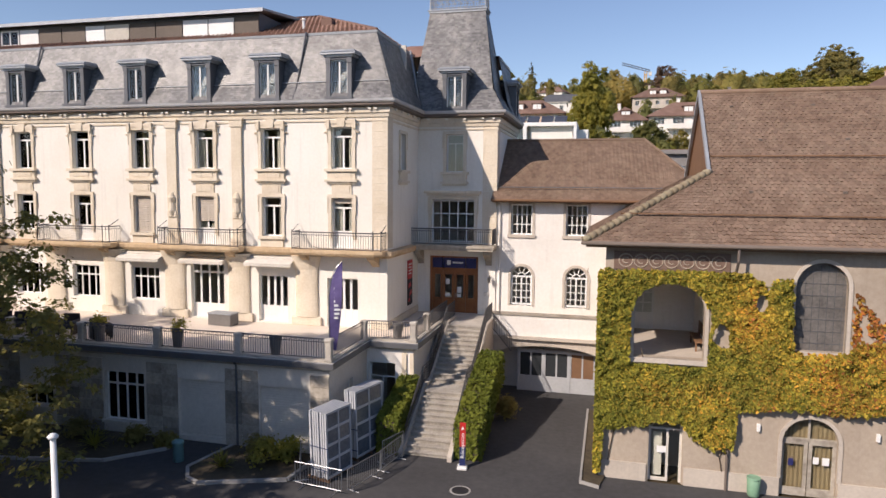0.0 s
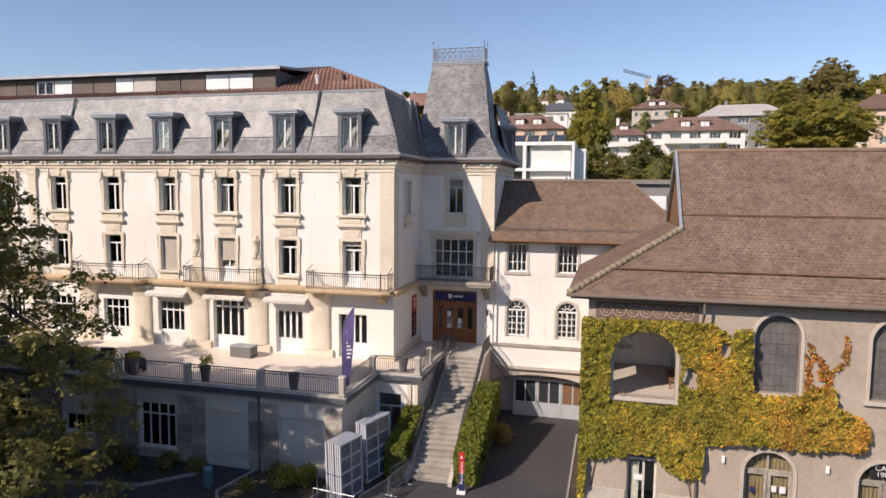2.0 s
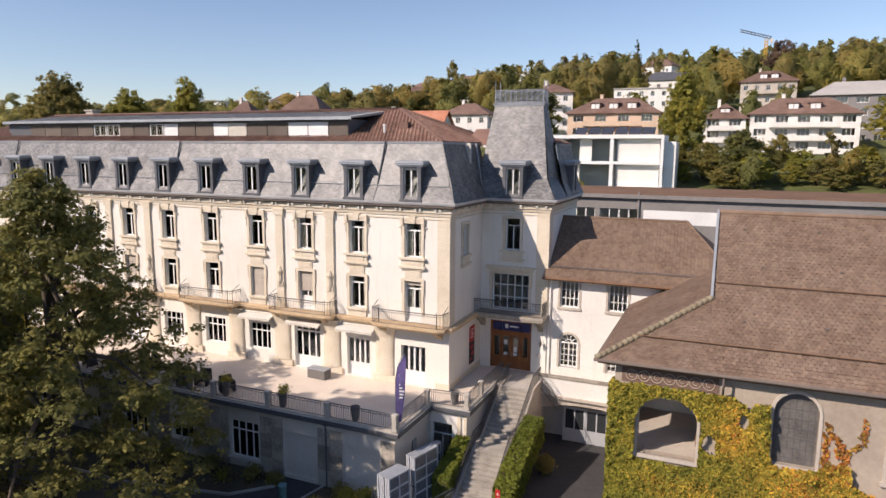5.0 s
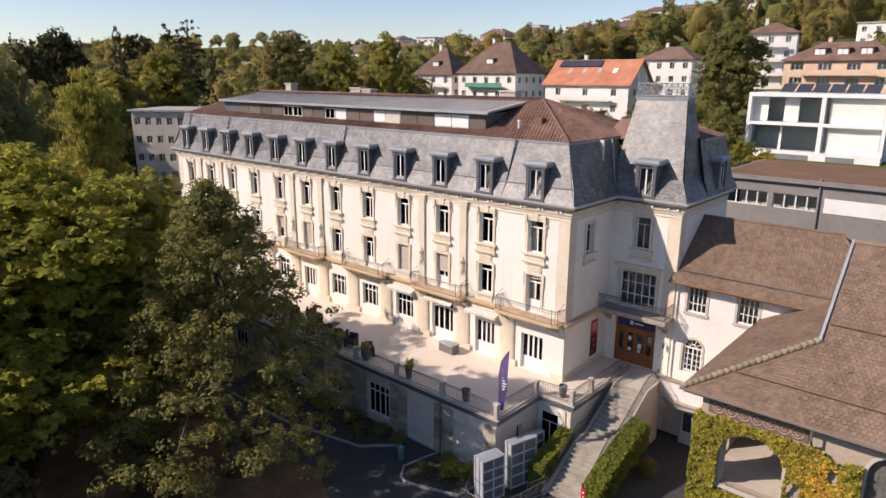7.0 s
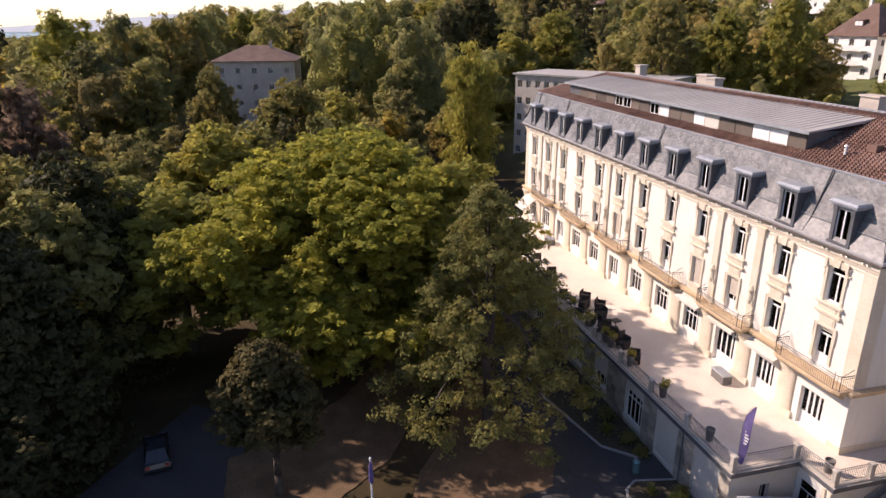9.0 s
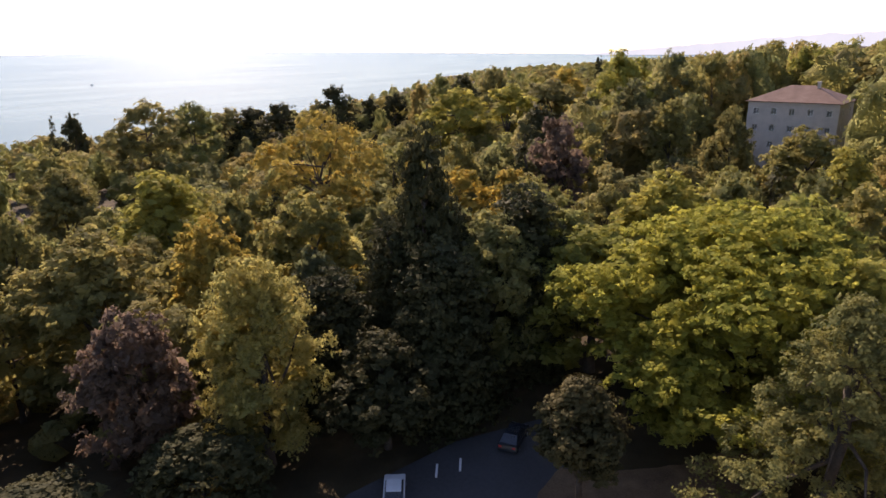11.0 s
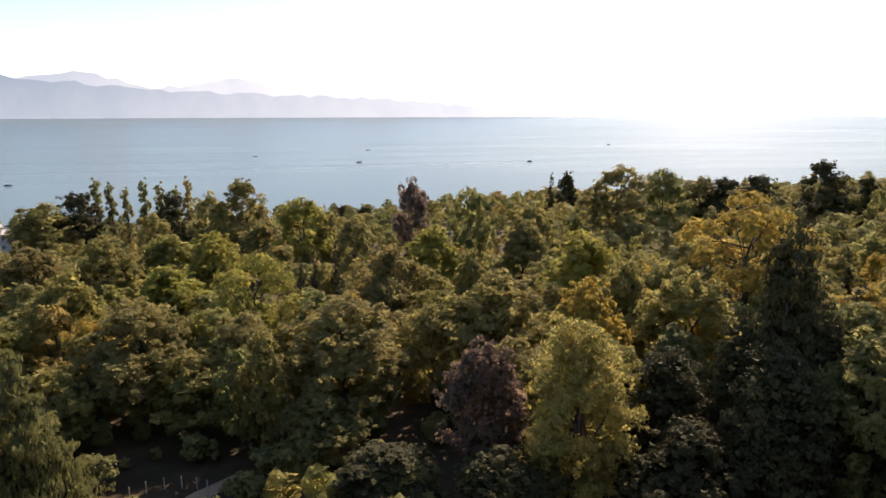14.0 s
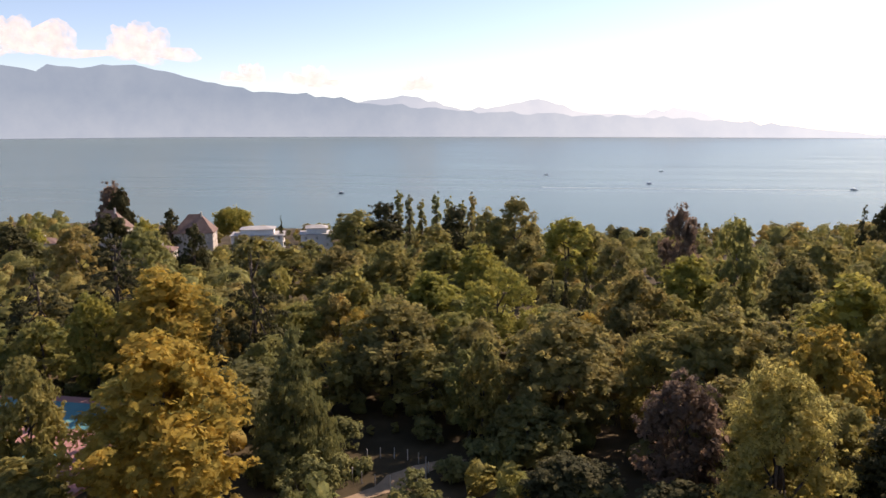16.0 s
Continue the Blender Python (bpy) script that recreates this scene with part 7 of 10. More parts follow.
crowned([
    ("mid0", -38.3, -128.1, 20.3, 6.2, None, "olive domed tree above the woods"),
    ("midcon", -126.3, -270.9, 10.1, 4.6, None, "dark pointed conifer near the shore"),
    ("mid3", -133.3, -267.6, 11.2, 6.0, NEEDLE, DARK_LAB),
    ("mid0", -114.2, -187.3, 20.0, 14.0, LEAF_BROWN, BRONZE),
    ("mid1", -138.9, -195.6, 17.5, 10.6, None, PLAIN),
    ("mid1", -161.5, -204.2, 13.2, 13.0, LEAF_BROWN, BRONZE),
    ("mid2", -170.0, -197.8, 13.2, 11.0, NEEDLE, DARK_LAB),
    ("mid0", -192.3, -205.3, 13.0, 10.0, NEEDLE, DARK_LAB),
    ("mid2", -194.8, -177.2, 21.0, 10.0, NEEDLE, "dark umbrella-like pine on the skyline"),
    ("mid2", -212.8, -172.2, 14.4, 7.1, NEEDLE, DARK_LAB),
    ("mid1", -212.2, -157.1, 17.2, 6.0, NEEDLE, DARK_LAB),
    ("mid3", -202.2, -137.2, 23.0, 4.9, None, "slim pale tree on the skyline"),
    ("mid2", -215.4, -135.9, 25.0, 8.2, None, PLAIN),
], 20)
crowned([
    ("mid0", -238.0, -137.9, 23.8, 7.7, NEEDLE, DARK_LAB),
    ("mid1", -218.3, -112.6, 28.0, 7.2, LEAF_BROWN, BRONZE),
    ("mid0", -172.1, -101.8, 22.4, 12.6, LEAF_GREEN, "large dark green domed tree in a grove"),
    ("mid2", -181.0, -87.2, 23.4, 14.5, LEAF_GREEN, "large dark green domed tree in a grove"),
    ("mid1", -201.1, -80.9, 24.2, 11.4, None, PLAIN),
    ("midcon", -98.4, -40.2, 22.5, 6.2, None, "dark broad conifer among park trees"),
    ("mid0", -106.0, -36.4, 22.0, 7.0, LEAF_PURPLE, "dull purple beech in the park"),
    ("mid1", -100.0, -56.6, 17.2, 4.9, LEAF_YGREEN, YELLOW),
    ("mid0", -221.6, -84.3, 27.5, 9.0, LEAF_GOLD, "golden autumn tree on the rise"),
], 50)
crowned([
    ("mid3", 12.5, -170.3, 8.0, 8.7, LEAF_BROWN, BRONZE),
    ("mid1", -13.5, -163.9, 8.2, 6.4, LEAF_BROWN, BRONZE),
    ("midcon", 4.4, -120.2, 7.3, 2.4, None, "slim dark spruce among broad trees"),
    ("midcon", 1.3, -122.1, 8.8, 2.4, None, "slim dark spruce among broad trees"),
    ("midcon", -3.5, -119.7, 10.7, 2.6, None, "slim dark spruce among broad trees"),
    ("near1", 48.1, -136.0, 10.6, 9.4, LEAF_YGREEN, YELLOW),
    ("near0", 65.8, -146.7, 7.0, 8.9, None, PLAIN),
    ("mid0", 84.3, -156.0, 5.0, 10.3, LEAF_YGREEN, YELLOW),
    ("near2", 35.9, -153.5, 7.6, 11.0, None, PLAIN),
    ("mid2", 48.8, -207.2, 6.2, 9.2, LEAF_YGREEN, YELLOW),
    ("near0", 24.7, -144.7, 9.1, 8.4, LEAF_GREEN, PLAIN),
], 80)
crowned([
    ("oak", 13.9, -82.3, 15.5, 8.3, LEAF_GREEN, "spreading green oak with open limbs"),
    ("near2", 29.6, -98.9, 10.6, 8.6, LEAF_GREEN, PLAIN),
    ("near2", -12.4, -98.4, 12.6, 6.5, None, PLAIN),
    ("near1", -25.4, -116.1, 13.0, 8.5, LEAF_GREEN, PLAIN),
    ("near0", -26.5, -89.9, 12.4, 4.8, LEAF_YGREEN, "small rounded yellow-green park tree"),
    ("near2", -47.2, -114.4, 13.7, 7.4, LEAF_BROWN, BRONZE),
    ("near1", -44.2, -77.4, 17.0, 10.0, LEAF_GREEN, "broad bright green park tree"),
    ("mid3", -70.5, -164.3, 10.8, 10.0, LEAF_YGREEN, YELLOW),
    ("near2", -38.4, -54.4, 17.0, 4.8, LEAF_YGREEN, "pale twiggy tree with thin foliage"),
    ("oak", -72.7, -69.7, 24.2, 11.9, LEAF_GOLD, "tall orange-leaved plane tree with open limbs"),
], 110)
crowned([
    ("cedar", 53.6, -66.3, 20.3, 6.6, None, "dark cedar with flat layered branches"),
    ("near1", 65.7, -59.4, 17.8, 9.8, LEAF_GOLD, "golden autumn plane tree in the park"),
    ("cedar", 93.7, -86.1, 17.8, 9.8, None, "dark cedar with flat layered branches"),
    ("mid2", 126.9, -172.0, 8.8, 5.5, NEEDLE, "dark upright tree before the villas"),
    ("cedar", 98.1, -69.6, 15.0, 8.0, None, "dark cedar with flat layered branches"),
    ("near1", 56.0, -20.0, 17.0, 3.7, LEAF_YGREEN, "yellow-green maple by the court"),
    ("near0", 76.0, -56.0, 14.5, 4.4, LEAF_GREEN, "small green tree behind the court"),
    ("mid1", 126.2, -142.8, 11.8, 7.5, None, PLAIN),
    ("mid1", 196.6, -169.2, 7.4, 8.5, NEEDLE, DARK_LAB),
    ("near2", 42.6, -84.8, 14.0, 6.8, None, PLAIN),
], 140)
crowned([
    ("mid1", -174.6, -46.7, 34.0, 10.3, LEAF_GREEN, "tall green tree on the western skyline"),
    ("mid0", -182.6, -35.5, 33.6, 8.4, None, PLAIN),
    ("mid2", -179.9, -22.6, 33.2, 8.2, LEAF_YGREEN, YELLOW),
    ("mid0", -211.1, -14.3, 35.0, 8.4, LEAF_BROWN, BRONZE),
    ("mid1", -217.0, -2.5, 35.0, 8.6, LEAF_GREEN, "tall green tree on the western skyline"),
    ("mid2", -222.2, 12.8, 32.0, 10.3, None, PLAIN),
    ("mid0", -230.7, 35.4, 32.5, 11.8, LEAF_PURPLE, "large brown-purple beech on the skyline"),
    ("mid1", -238.3, 53.0, 34.0, 7.8, NEEDLE, DARK_LAB),
    ("mid2", -245.9, 66.3, 37.6, 13.5, LEAF_GREEN, "tall green tree on the western skyline"),
    ("poplar", -360.8, -121.2, 29.8, 2.4, NEEDLE, "slender dark cypress on the horizon"),
    ("mid2", -121.2, -48.3, 22.6, 7.8, NEEDLE, "dark evergreen grove tree"),
], 170)
crowned([
    ("near0", -151.5, -36.3, 27.0, 7.5, None, PLAIN),
    ("near2", -144.0, -24.3, 22.8, 6.4, LEAF_YGREEN, YELLOW),
    ("near1", -131.2, -9.1, 22.5, 5.5, LEAF_BROWN, BRONZE),
    ("near0", -117.2, 6.6, 20.6, 7.6, LEAF_YGREEN, YELLOW),
    ("near1", -97.1, 14.0, 19.8, 6.2, LEAF_GREEN, PLAIN),
    ("near2", -130.4, 31.6, 22.8, 7.8, None, PLAIN),
    ("near0", -170.8, 30.9, 25.2, 7.4, LEAF_YGREEN, YELLOW),
    ("willow", -94.0, 35.6, 27.4, 5.0, LEAF_GREEN, "tall green tree with hanging foliage beside the grey block"),
    ("near0", -64.5, -4.0, 20.0, 8.0, LEAF_GREEN, "green maple with sunlit top"),
    ("near1", -157.7, 66.5, 27.4, 9.6, LEAF_GREEN, PLAIN),
    ("near0", -195.5, 94.1, 32.4, 12.4, None, PLAIN),
], 200)
crowned([
    ("mid1", 161.5, -175.3, 11.3, 9.0, NEEDLE, "dark cedar before the lakeside villas"),
    ("mid0", 145.9, -171.8, 10.5, 6.2, LEAF_GREEN, PLAIN),
    ("mid2", 176.0, -236.5, 6.0, 5.5, NEEDLE, "dark evergreen beside a lakeside villa"),
    ("umbrella", 165.5, -275.0, 3.6, 9.6, LEAF_GREEN, "flat-topped green pine behind a villa"),
    ("mid3", 114.7, -195.6, 1.4, 10.5, LEAF_YGREEN, YELLOW),
    ("midcon", 134.0, -262.0, 0.6, 2.6, None, "slim dark conifer between lakeside houses"),
    ("mid0", 153.0, -147.7, 11.1, 8.1, None, PLAIN),
    ("mid2", 100.0, -209.6, -1.9, 9.1, None, PLAIN),
    ("mid3", 211.0, -245.6, 17.8, 8.6, LEAF_PURPLE, "tall dark pine behind the turreted villa"),
    ("mid1", 204.4, -189.2, 3.0, 5.8, LEAF_GREEN, PLAIN),
    ("cedar", -244.8, 132.5, 47.4, 8.8, None, "tall dark fir on the western skyline"),
    ("cedar", -236.5, 80.7, 39.9, 13.5, None, "broad dark cedar on the western skyline"),
    ("midcon", -276.5, 80.3, 41.4, 3.6, None, "pointed dark conifer on the skyline"),
    ("midcon", -255.9, 108.9, 43.0, 3.7, None, "pointed dark conifer on the skyline"),
    ("mid0", -248.5, 113.5, 41.6, 8.6, NEEDLE, DARK_LAB),
    ("near1", -191.5, 143.0, 41.8, 11.8, LEAF_YGREEN, YELLOW),
], 230)
for k, x in enumerate((81.6, 75.9, 69.3, 61.6, 55.0, 48.1, 43.0)):
    put_tree("poplar", x, -287 + 2 * k, 33.5 - 2.0 * (k % 3), 2.6, 40 * k, "slender grey-green poplar near the shore", "lakeside poplars", mat=LEAF_WOODS)

# park trees between the named ones
rnd = random.Random(77)


def free(x, y, r):
    if -76 < x < 60 and -17 < y < 62:
        return False
    if -100 < x < -66 and 24 < y < 60:
        return False
    if -12 < x < 36 and y > -50:
        return False
    if 54 < x < 90 and -52 < y < -23:
        return False
    return all(math.hypot(x - a, y - b) > 0.5 * (r + c) for a, b, c in TAKEN)


placed = 0
for _ in range(9000):
    if placed >= 170:
        break
    x, y = rnd.uniform(-125, 100), rnd.uniform(-105, 45)
    if x > -62 and y > -14:
        continue
    r = rnd.uniform(4.5, 8.5)
    if not free(x, y, r):
        continue
    TAKEN.append((x, y, r))
    near_drive = (-31 < x < 3 and y > -25) or (30 < x < 47 and y > -46)
    h = rnd.uniform(10.0, 15.5) + 3.0 * smooth(55, 110, -x)
    if x < -98 and -24 < y < 18:
        h = min(h, 12)
    roll = rnd.random()
    if -116 < x < -98 and 40 < y < 60:
        rnd.randrange(4), rnd.uniform(0, 360)
    elif near_drive:
        rnd.random()
    elif roll < 0.12:
        put_tree("midcon", x, y, h * 1.15, r * 0.62, rnd.uniform(0, 360), "dark green conifer in the park", "park trees", name="conifer")
    else:
        m_ = LEAF_GOLD if roll > 0.95 else LEAF_BROWN if roll > 0.86 else LEAF_YGREEN if roll > 0.78 else None
        lab = {LEAF_GOLD: "golden autumn park tree with rounded crown", LEAF_BROWN: "bronze-leaved park tree with rounded crown", LEAF_YGREEN: "yellow-green park tree with uneven crown", None: "leafy green park tree with uneven crown"}[m_]
        put_tree("mid%d" % rnd.randrange(4), x, y, h, r * max(1.0, h / 15.5), rnd.uniform(0, 360), lab, "park trees", mat=m_)
    placed += 1


def woods(name, label, spots, mat, n_leaf, size, seed, level=3):
    """Many far trees in one mesh, each with its own tint."""
    rng = np.random.default_rng(seed)
    protos = []
    for k in range(8):
        cs, rs = broad_lobes(rng, 1.0, 0.42, 40, 0.0, 0.05 + 0.08 * k, 0.85, (0.16, 0.3), 0.7)
        loose = leaf_cloud(rng, cs, rs, n_leaf, size, 0.0, 0.86, 0.0, True, 0.06, 6, 0.38, 0.36)[0]
        protos.append((loose, *inner_mass(rng, cs, rs, level, 0.94, 0.03)))
    for k in range(2):
        cs, rs = conifer_lobes(rng, 15.0, 3.0, 12, 6, 0.02)
        cs, rs = np.array(cs) / 15, np.array(rs) / 15
        loose = leaf_cloud(rng, cs, rs, n_leaf * 2, size * 0.9, 0.0, 0.3, 0.4, True, 0.03, 8, 0.4, 0.3)[0]
        protos.append((loose, *inner_mass(rng, cs, rs, 2, 0.9, 0.1, True)))
    vs, fs, ts, at = [], [], [], 0
    for (x, y, h, w) in spots:
        loose, core, cf = protos[rng.integers(8) if rng.random() > 0.03 else 8 + rng.integers(2)]
        a = rng.uniform(0, 2 * math.pi)
        c, s = math.cos(a), math.sin(a)
        p = np.concatenate([loose, core])
        q = p.copy()
        q[:, 0], q[:, 1] = (p[:, 0] * c - p[:, 1] * s) * h * w + x, (p[:, 0] * s + p[:, 1] * c) * h * w + y
        q[:, 2] = p[:, 2] * h + land(x, y)
        vs.append(q)
        fs += [np.arange(len(loose)).reshape(-1, 3) + at, cf + at + len(loose)]
        at += len(q)
        ts.append(np.full(len(q), rng.random()))
    me = array_mesh(name, np.concatenate(vs), np.concatenate(fs), tint=np.concatenate(ts))
    me.materials.append(mat)
    return tagged(new(name, me), label, "woods", kind="stuff")


HOUSES = []

# ---- houses on the hill and by the lake ----
SOLAR = rough_mat("solar_panel", (0.055, 0.06, 0.075), rough=0.25, bump=0.02)
PINK_WALL = rough_mat("peach_render", (0.66, 0.49, 0.36), rough=0.9, big=0.4)
GREY_CLAD = rough_mat("grey_cladding", (0.24, 0.225, 0.215), rough=0.7, big=0.3, fine=3.0)
VERDIGRIS = rough_mat("green_balcony_paint", (0.10, 0.28, 0.21), rough=0.6)
RUST_ROOF = rough_mat("mossy_flat_roof", (0.19, 0.105, 0.06), (0.13, 0.075, 0.045), (0.25, 0.15, 0.09), 0.95, 0.3, 3.0)
window_kind("house", 1.2, 1.5, (0.5,), (), bar=0.08)
window_kind("house_wide", 2.4, 1.5, (0.33, 0.67), (), bar=0.08)
window_kind("strip", 2.6, 1.35, (0.5,), (), bar=0.1, mat=WHITE_PAINT)


FAR_WIN = {}


def far_window(key, parent, at):
    """Frame and glass in one mesh, for houses a long way off."""
    if key not in FAR_WIN:
        fm, pm, mat, gl = WINDOW_KINDS[key]
        vs = [tuple(v.co) for v in fm.vertices] + [tuple(v.co) for v in pm.vertices]
        n = len(fm.vertices)
        fs = [tuple(q.vertices) for q in fm.polygons] + [tuple(i + n for i in q.vertices) for q in pm.polygons]
        me = bpy.data.meshes.new("window")
        me.from_pydata(vs, [], fs)
        me.materials.append(mat)
        me.materials.append(gl)
        for i, q in enumerate(me.polygons):
            q.material_index = 0 if i < len(fm.polygons) else 1
        FAR_WIN[key] = me
    o = new("window", FAR_WIN[key])
    o.parent, o.matrix_basis = parent, at
    return o


def house(name, label, x, y, w, d, h, rz, wall, roof, storeys=3, cols=4, kind="hip", rise=3.0, over=0.6, z=None, balcony=False, side_cols=2, win="house", far=False, dormers=0, skylights=0, trim=None):
    """A dwelling of several storeys; x, y is the middle of its front, which faces local -y."""
    zz = (land(x, y) if z is None else z)
    HOUSES.append((x, y, max(w, d) * 0.75))
    t = thing(name, label, "house", pose(x, y, zz, 0, 0, rz))
    sh = h / storeys
    ww = {"house": 1.2, "house_wide": 2.4, "strip": 2.6}[win]
    fronts = [(w, cols, pose(-w / 2, 0, 0)), (d - 0.62, side_cols, pose(w / 2, 0.31, 0, 0, 0, 90)), (w, cols, pose(w / 2, d, 0, 0, 0, 180)), (d - 0.62, side_cols, pose(-w / 2, d - 0.31, 0, 0, 0, -90))]
    for ln, nc, m in fronts:
        hs = []
        for s in range(storeys):
            for c in range(nc):
                cx = ln * (c + 0.5) / nc
                hs.append((cx - ww / 2, cx + ww / 2, s * sh + 0.9, s * sh + 2.4 if win != "strip" else s * sh + 2.25))
        if far and m.translation.y > 1.0 and nc == cols:
            hs = []
        part("wall", wall_geo(ln, -3.0, h, 0.3, hs, m), wall, t)
        for q in hs:
            (far_window if far else put_window)(win, t, m @ pose((q[0] + q[1]) / 2, 0.1, q[2]))
    part("inner_wall", Geo().box(-w / 2 + 1.2, 1.2, -2, w / 2 - 1.2, d - 1.2, h - 0.1), DARK_IN, t)
    rm = roof
    g = Geo()
    x0, x1, y0, y1 = -w / 2 - over, w / 2 + over, -over, d + over
    if kind == "hip":
        k = min(w, d) / 2 * 0.9
        r0, r1 = (x0 + k + over, d / 2, h + rise), (x1 - k - over, d / 2, h + rise)
        if d > w:
            r0, r1 = (0, y0 + k + over, h + rise), (0, y1 - k - over, h + rise)
        a, b, c, e = (x0, y0, h), (x1, y0, h), (x1, y1, h), (x0, y1, h)
        if d > w:
            g.face(a, b, r0).face(b, c, r1, r0).face(c, e, r1).face(e, a, r0, r1)
        else:
            g.face(a, b, r1, r0).face(b, c, r1).face(c, e, r0, r1).face(e, a, r0)
        g.box(x0, y0, h - 0.18, x1, y1, h - 0.004)
    elif kind == "gable":
        g.extrude_x([(y0, h - 0.1), (d / 2, h + rise), (y1, h - 0.1), (y1, h - 0.35), (d / 2, h + rise - 0.3), (y0, h - 0.35)], x0, x1)
        gb = Geo()
        for xx in (-w / 2, w / 2 - 0.3):
            gb.rings([[(xx, 0, h), (xx, d, h), (xx, d / 2, h + rise - 0.35)], [(xx + 0.3, 0, h), (xx + 0.3, d, h), (xx + 0.3, d / 2, h + rise - 0.35)]])
        part("gable_wall", gb, wall, t)
    else:
        g.box(x0, y0, h, x1, y1, h + 0.35)
    part("roof", g, rm, t)
    if kind != "flat":
        part("chimney", Geo().box(-w * 0.2, d * 0.55, h, -w * 0.2 + 0.7, d * 0.55 + 0.7, h + rise + 0.9).box(-w * 0.2 - 0.08, d * 0.55 - 0.08, h + rise + 0.9, -w * 0.2 + 0.78, d * 0.55 + 0.78, h + rise + 1.0), wall, t)
    pitch = rise / (d / 2 * 0.9 if kind == "hip" else d / 2)
    for k in range(dormers):
        dx = (k - (dormers - 1) / 2) * w * 0.2
        y_d = d * 0.1
        z_d = h + pitch * (y_d + over) - 0.2
        part("dormer", Geo().box(dx - 1.1, y_d + 0.1, z_d - 0.4, dx + 1.1, y_d + 2.6, z_d + 1.2).box(dx - 1.3, y_d - 0.15, z_d + 1.2, dx + 1.3, y_d + 3.4, z_d + 1.35), roof, t)
        part("dormer_window", Geo().box(dx - 0.9, y_d + 0.02, z_d + 0.05, dx - 0.05, y_d + 0.1, z_d + 1.05).box(dx + 0.05, y_d + 0.02, z_d + 0.05, dx + 0.9, y_d + 0.1, z_d + 1.05), WHITE_PAINT, t)
    for k in range(skylights):
        dx = (k - (skylights - 1) / 2) * w * 0.18
        y_s, z_s = d * 0.2, h - 0.1 + (rise + 0.1) * (d * 0.2 + over) / (d / 2 + over) + 0.02
        part("skylight", Geo().rings([[(dx - 0.5, y_s, z_s), (dx + 0.5, y_s, z_s), (dx + 0.5, y_s + 1.2, z_s + 1.2 * rise / (d / 2 + over)), (dx - 0.5, y_s + 1.2, z_s + 1.2 * rise / (d / 2 + over))], [(dx - 0.5, y_s, z_s + 0.1), (dx + 0.5, y_s, z_s + 0.1), (dx + 0.5, y_s + 1.2, z_s + 0.1 + 1.2 * rise / (d / 2 + over)), (dx - 0.5, y_s + 1.2, z_s + 0.1 + 1.2 * rise / (d / 2 + over))]]), WHITE_PAINT if k == skylights - 1 else GREY_ROOF, t)
    if balcony:
        for s in range(1, storeys):
            g = Geo().box(-w * 0.32, -1.4, s * sh - 0.15, w * 0.32, 0, s * sh)
            g.box(-w * 0.32, -1.42, s * sh, w * 0.32, -1.36, s * sh + 0.95)
            part("balcony", g, trim or wall, t)
    return t


# grey school building behind the wing
SCH = thing("school_building", "long low grey school building with strip windows", "building", pose(-13.0, 67.5, 3.0))
HOUSES.append((10, 73, 30))
sh_holes = []
for k in range(14):
    for z0 in (6.2, 10.9):
        sh_holes.append((0.6 + k * 4.6, 0.6 + k * 4.6 + 4.1, z0, z0 + 1.45))
part("wall", wall_geo(66, -1, 13.5, 0.3, [h for h in sh_holes if not (9 < h[0] < 19 and h[2] > 9)]), GREY_CLAD, SCH, "brown-grey clad wall")
part("white_panel", Geo().box(9.8, -0.06, 10.9, 19.4, -0.002, 12.3), WHITE_PAINT, SCH)
window_kind("school", 4.1, 1.45, (0.25, 0.5, 0.75), (), bar=0.12)
for hq in sh_holes:
    if not (9 < hq[0] < 19 and hq[2] > 9):
        put_window("school", SCH, pose((hq[0] + hq[1]) / 2, 0.12, hq[2]))
part("inner_wall", Geo().box(1.5, 1.5, 0, 64.5, 13, 13), DARK_IN, SCH)
part("wall", Geo().box(0, 0.31, -1, 0.3, 14.5, 13.5).box(65.7, 0.31, -1, 66, 14.5, 13.5).box(0, 14.5, -1, 66, 14.8, 13.5), GREY_CLAD, SCH)
part("roof", Geo().box(-0.4, -0.4, 13.5, 66.4, 15, 13.9), GREY_CLAD, SCH)
part("roof_gravel", Geo().box(0.1, 0.1, 13.9, 65.9, 14.6, 13.98), RUST_ROOF, SCH, "flat roof with rusty moss")
part("pipe", Geo().tube((9.3, -0.15, 0), (9.3, -0.15, 14.2), 0.1, 8), GREY_CLAD, SCH)

# modern white flat-roofed house
WH = thing("white_house", "modern white cubic house with glazed loggias", "house", pose(-15.0, 111.0, 13.6))
HOUSES.append((-14, 117, 15))
for z0, z1, y0 in ((10.0, 10.6, 0.0), (5.6, 6.1, 0.0), (0.0, 1.7, -0.6)):
    part("slab", Geo().box(-9.7, y0, z0, 9.7, 9, z1), WHITE_PAINT, WH, "smooth white slab")
for z0, z1 in ((1.7, 5.6), (6.1, 10.0)):
    for x0, x1 in ((-9.69, -9.2), (9.2, 9.69)):
        part("wall", Geo().box(x0, 0.012, z0, x1, 8.5, z1), WHITE_PAINT, WH)
    part("wall", Geo().box(-9.69, 8.5, z0, 9.69, 8.99, z1), WHITE_PAINT, WH)
    part("wall", Geo().box(0.9, 0.03, z0, 1.5, 1.5, z1), WHITE_PAINT, WH)
    part("inner_wall", Geo().box(-9.15, 4.4, z0 + 0.01, 9.15, 4.6, z1 - 0.01), WHITE_WALL, WH)
    part("shutter", Geo().box(2.0, 1.0, z0 + 0.01, 9.0, 1.06, z1 - 0.01), WHITE_WALL, WH, "closed white shutter wall")
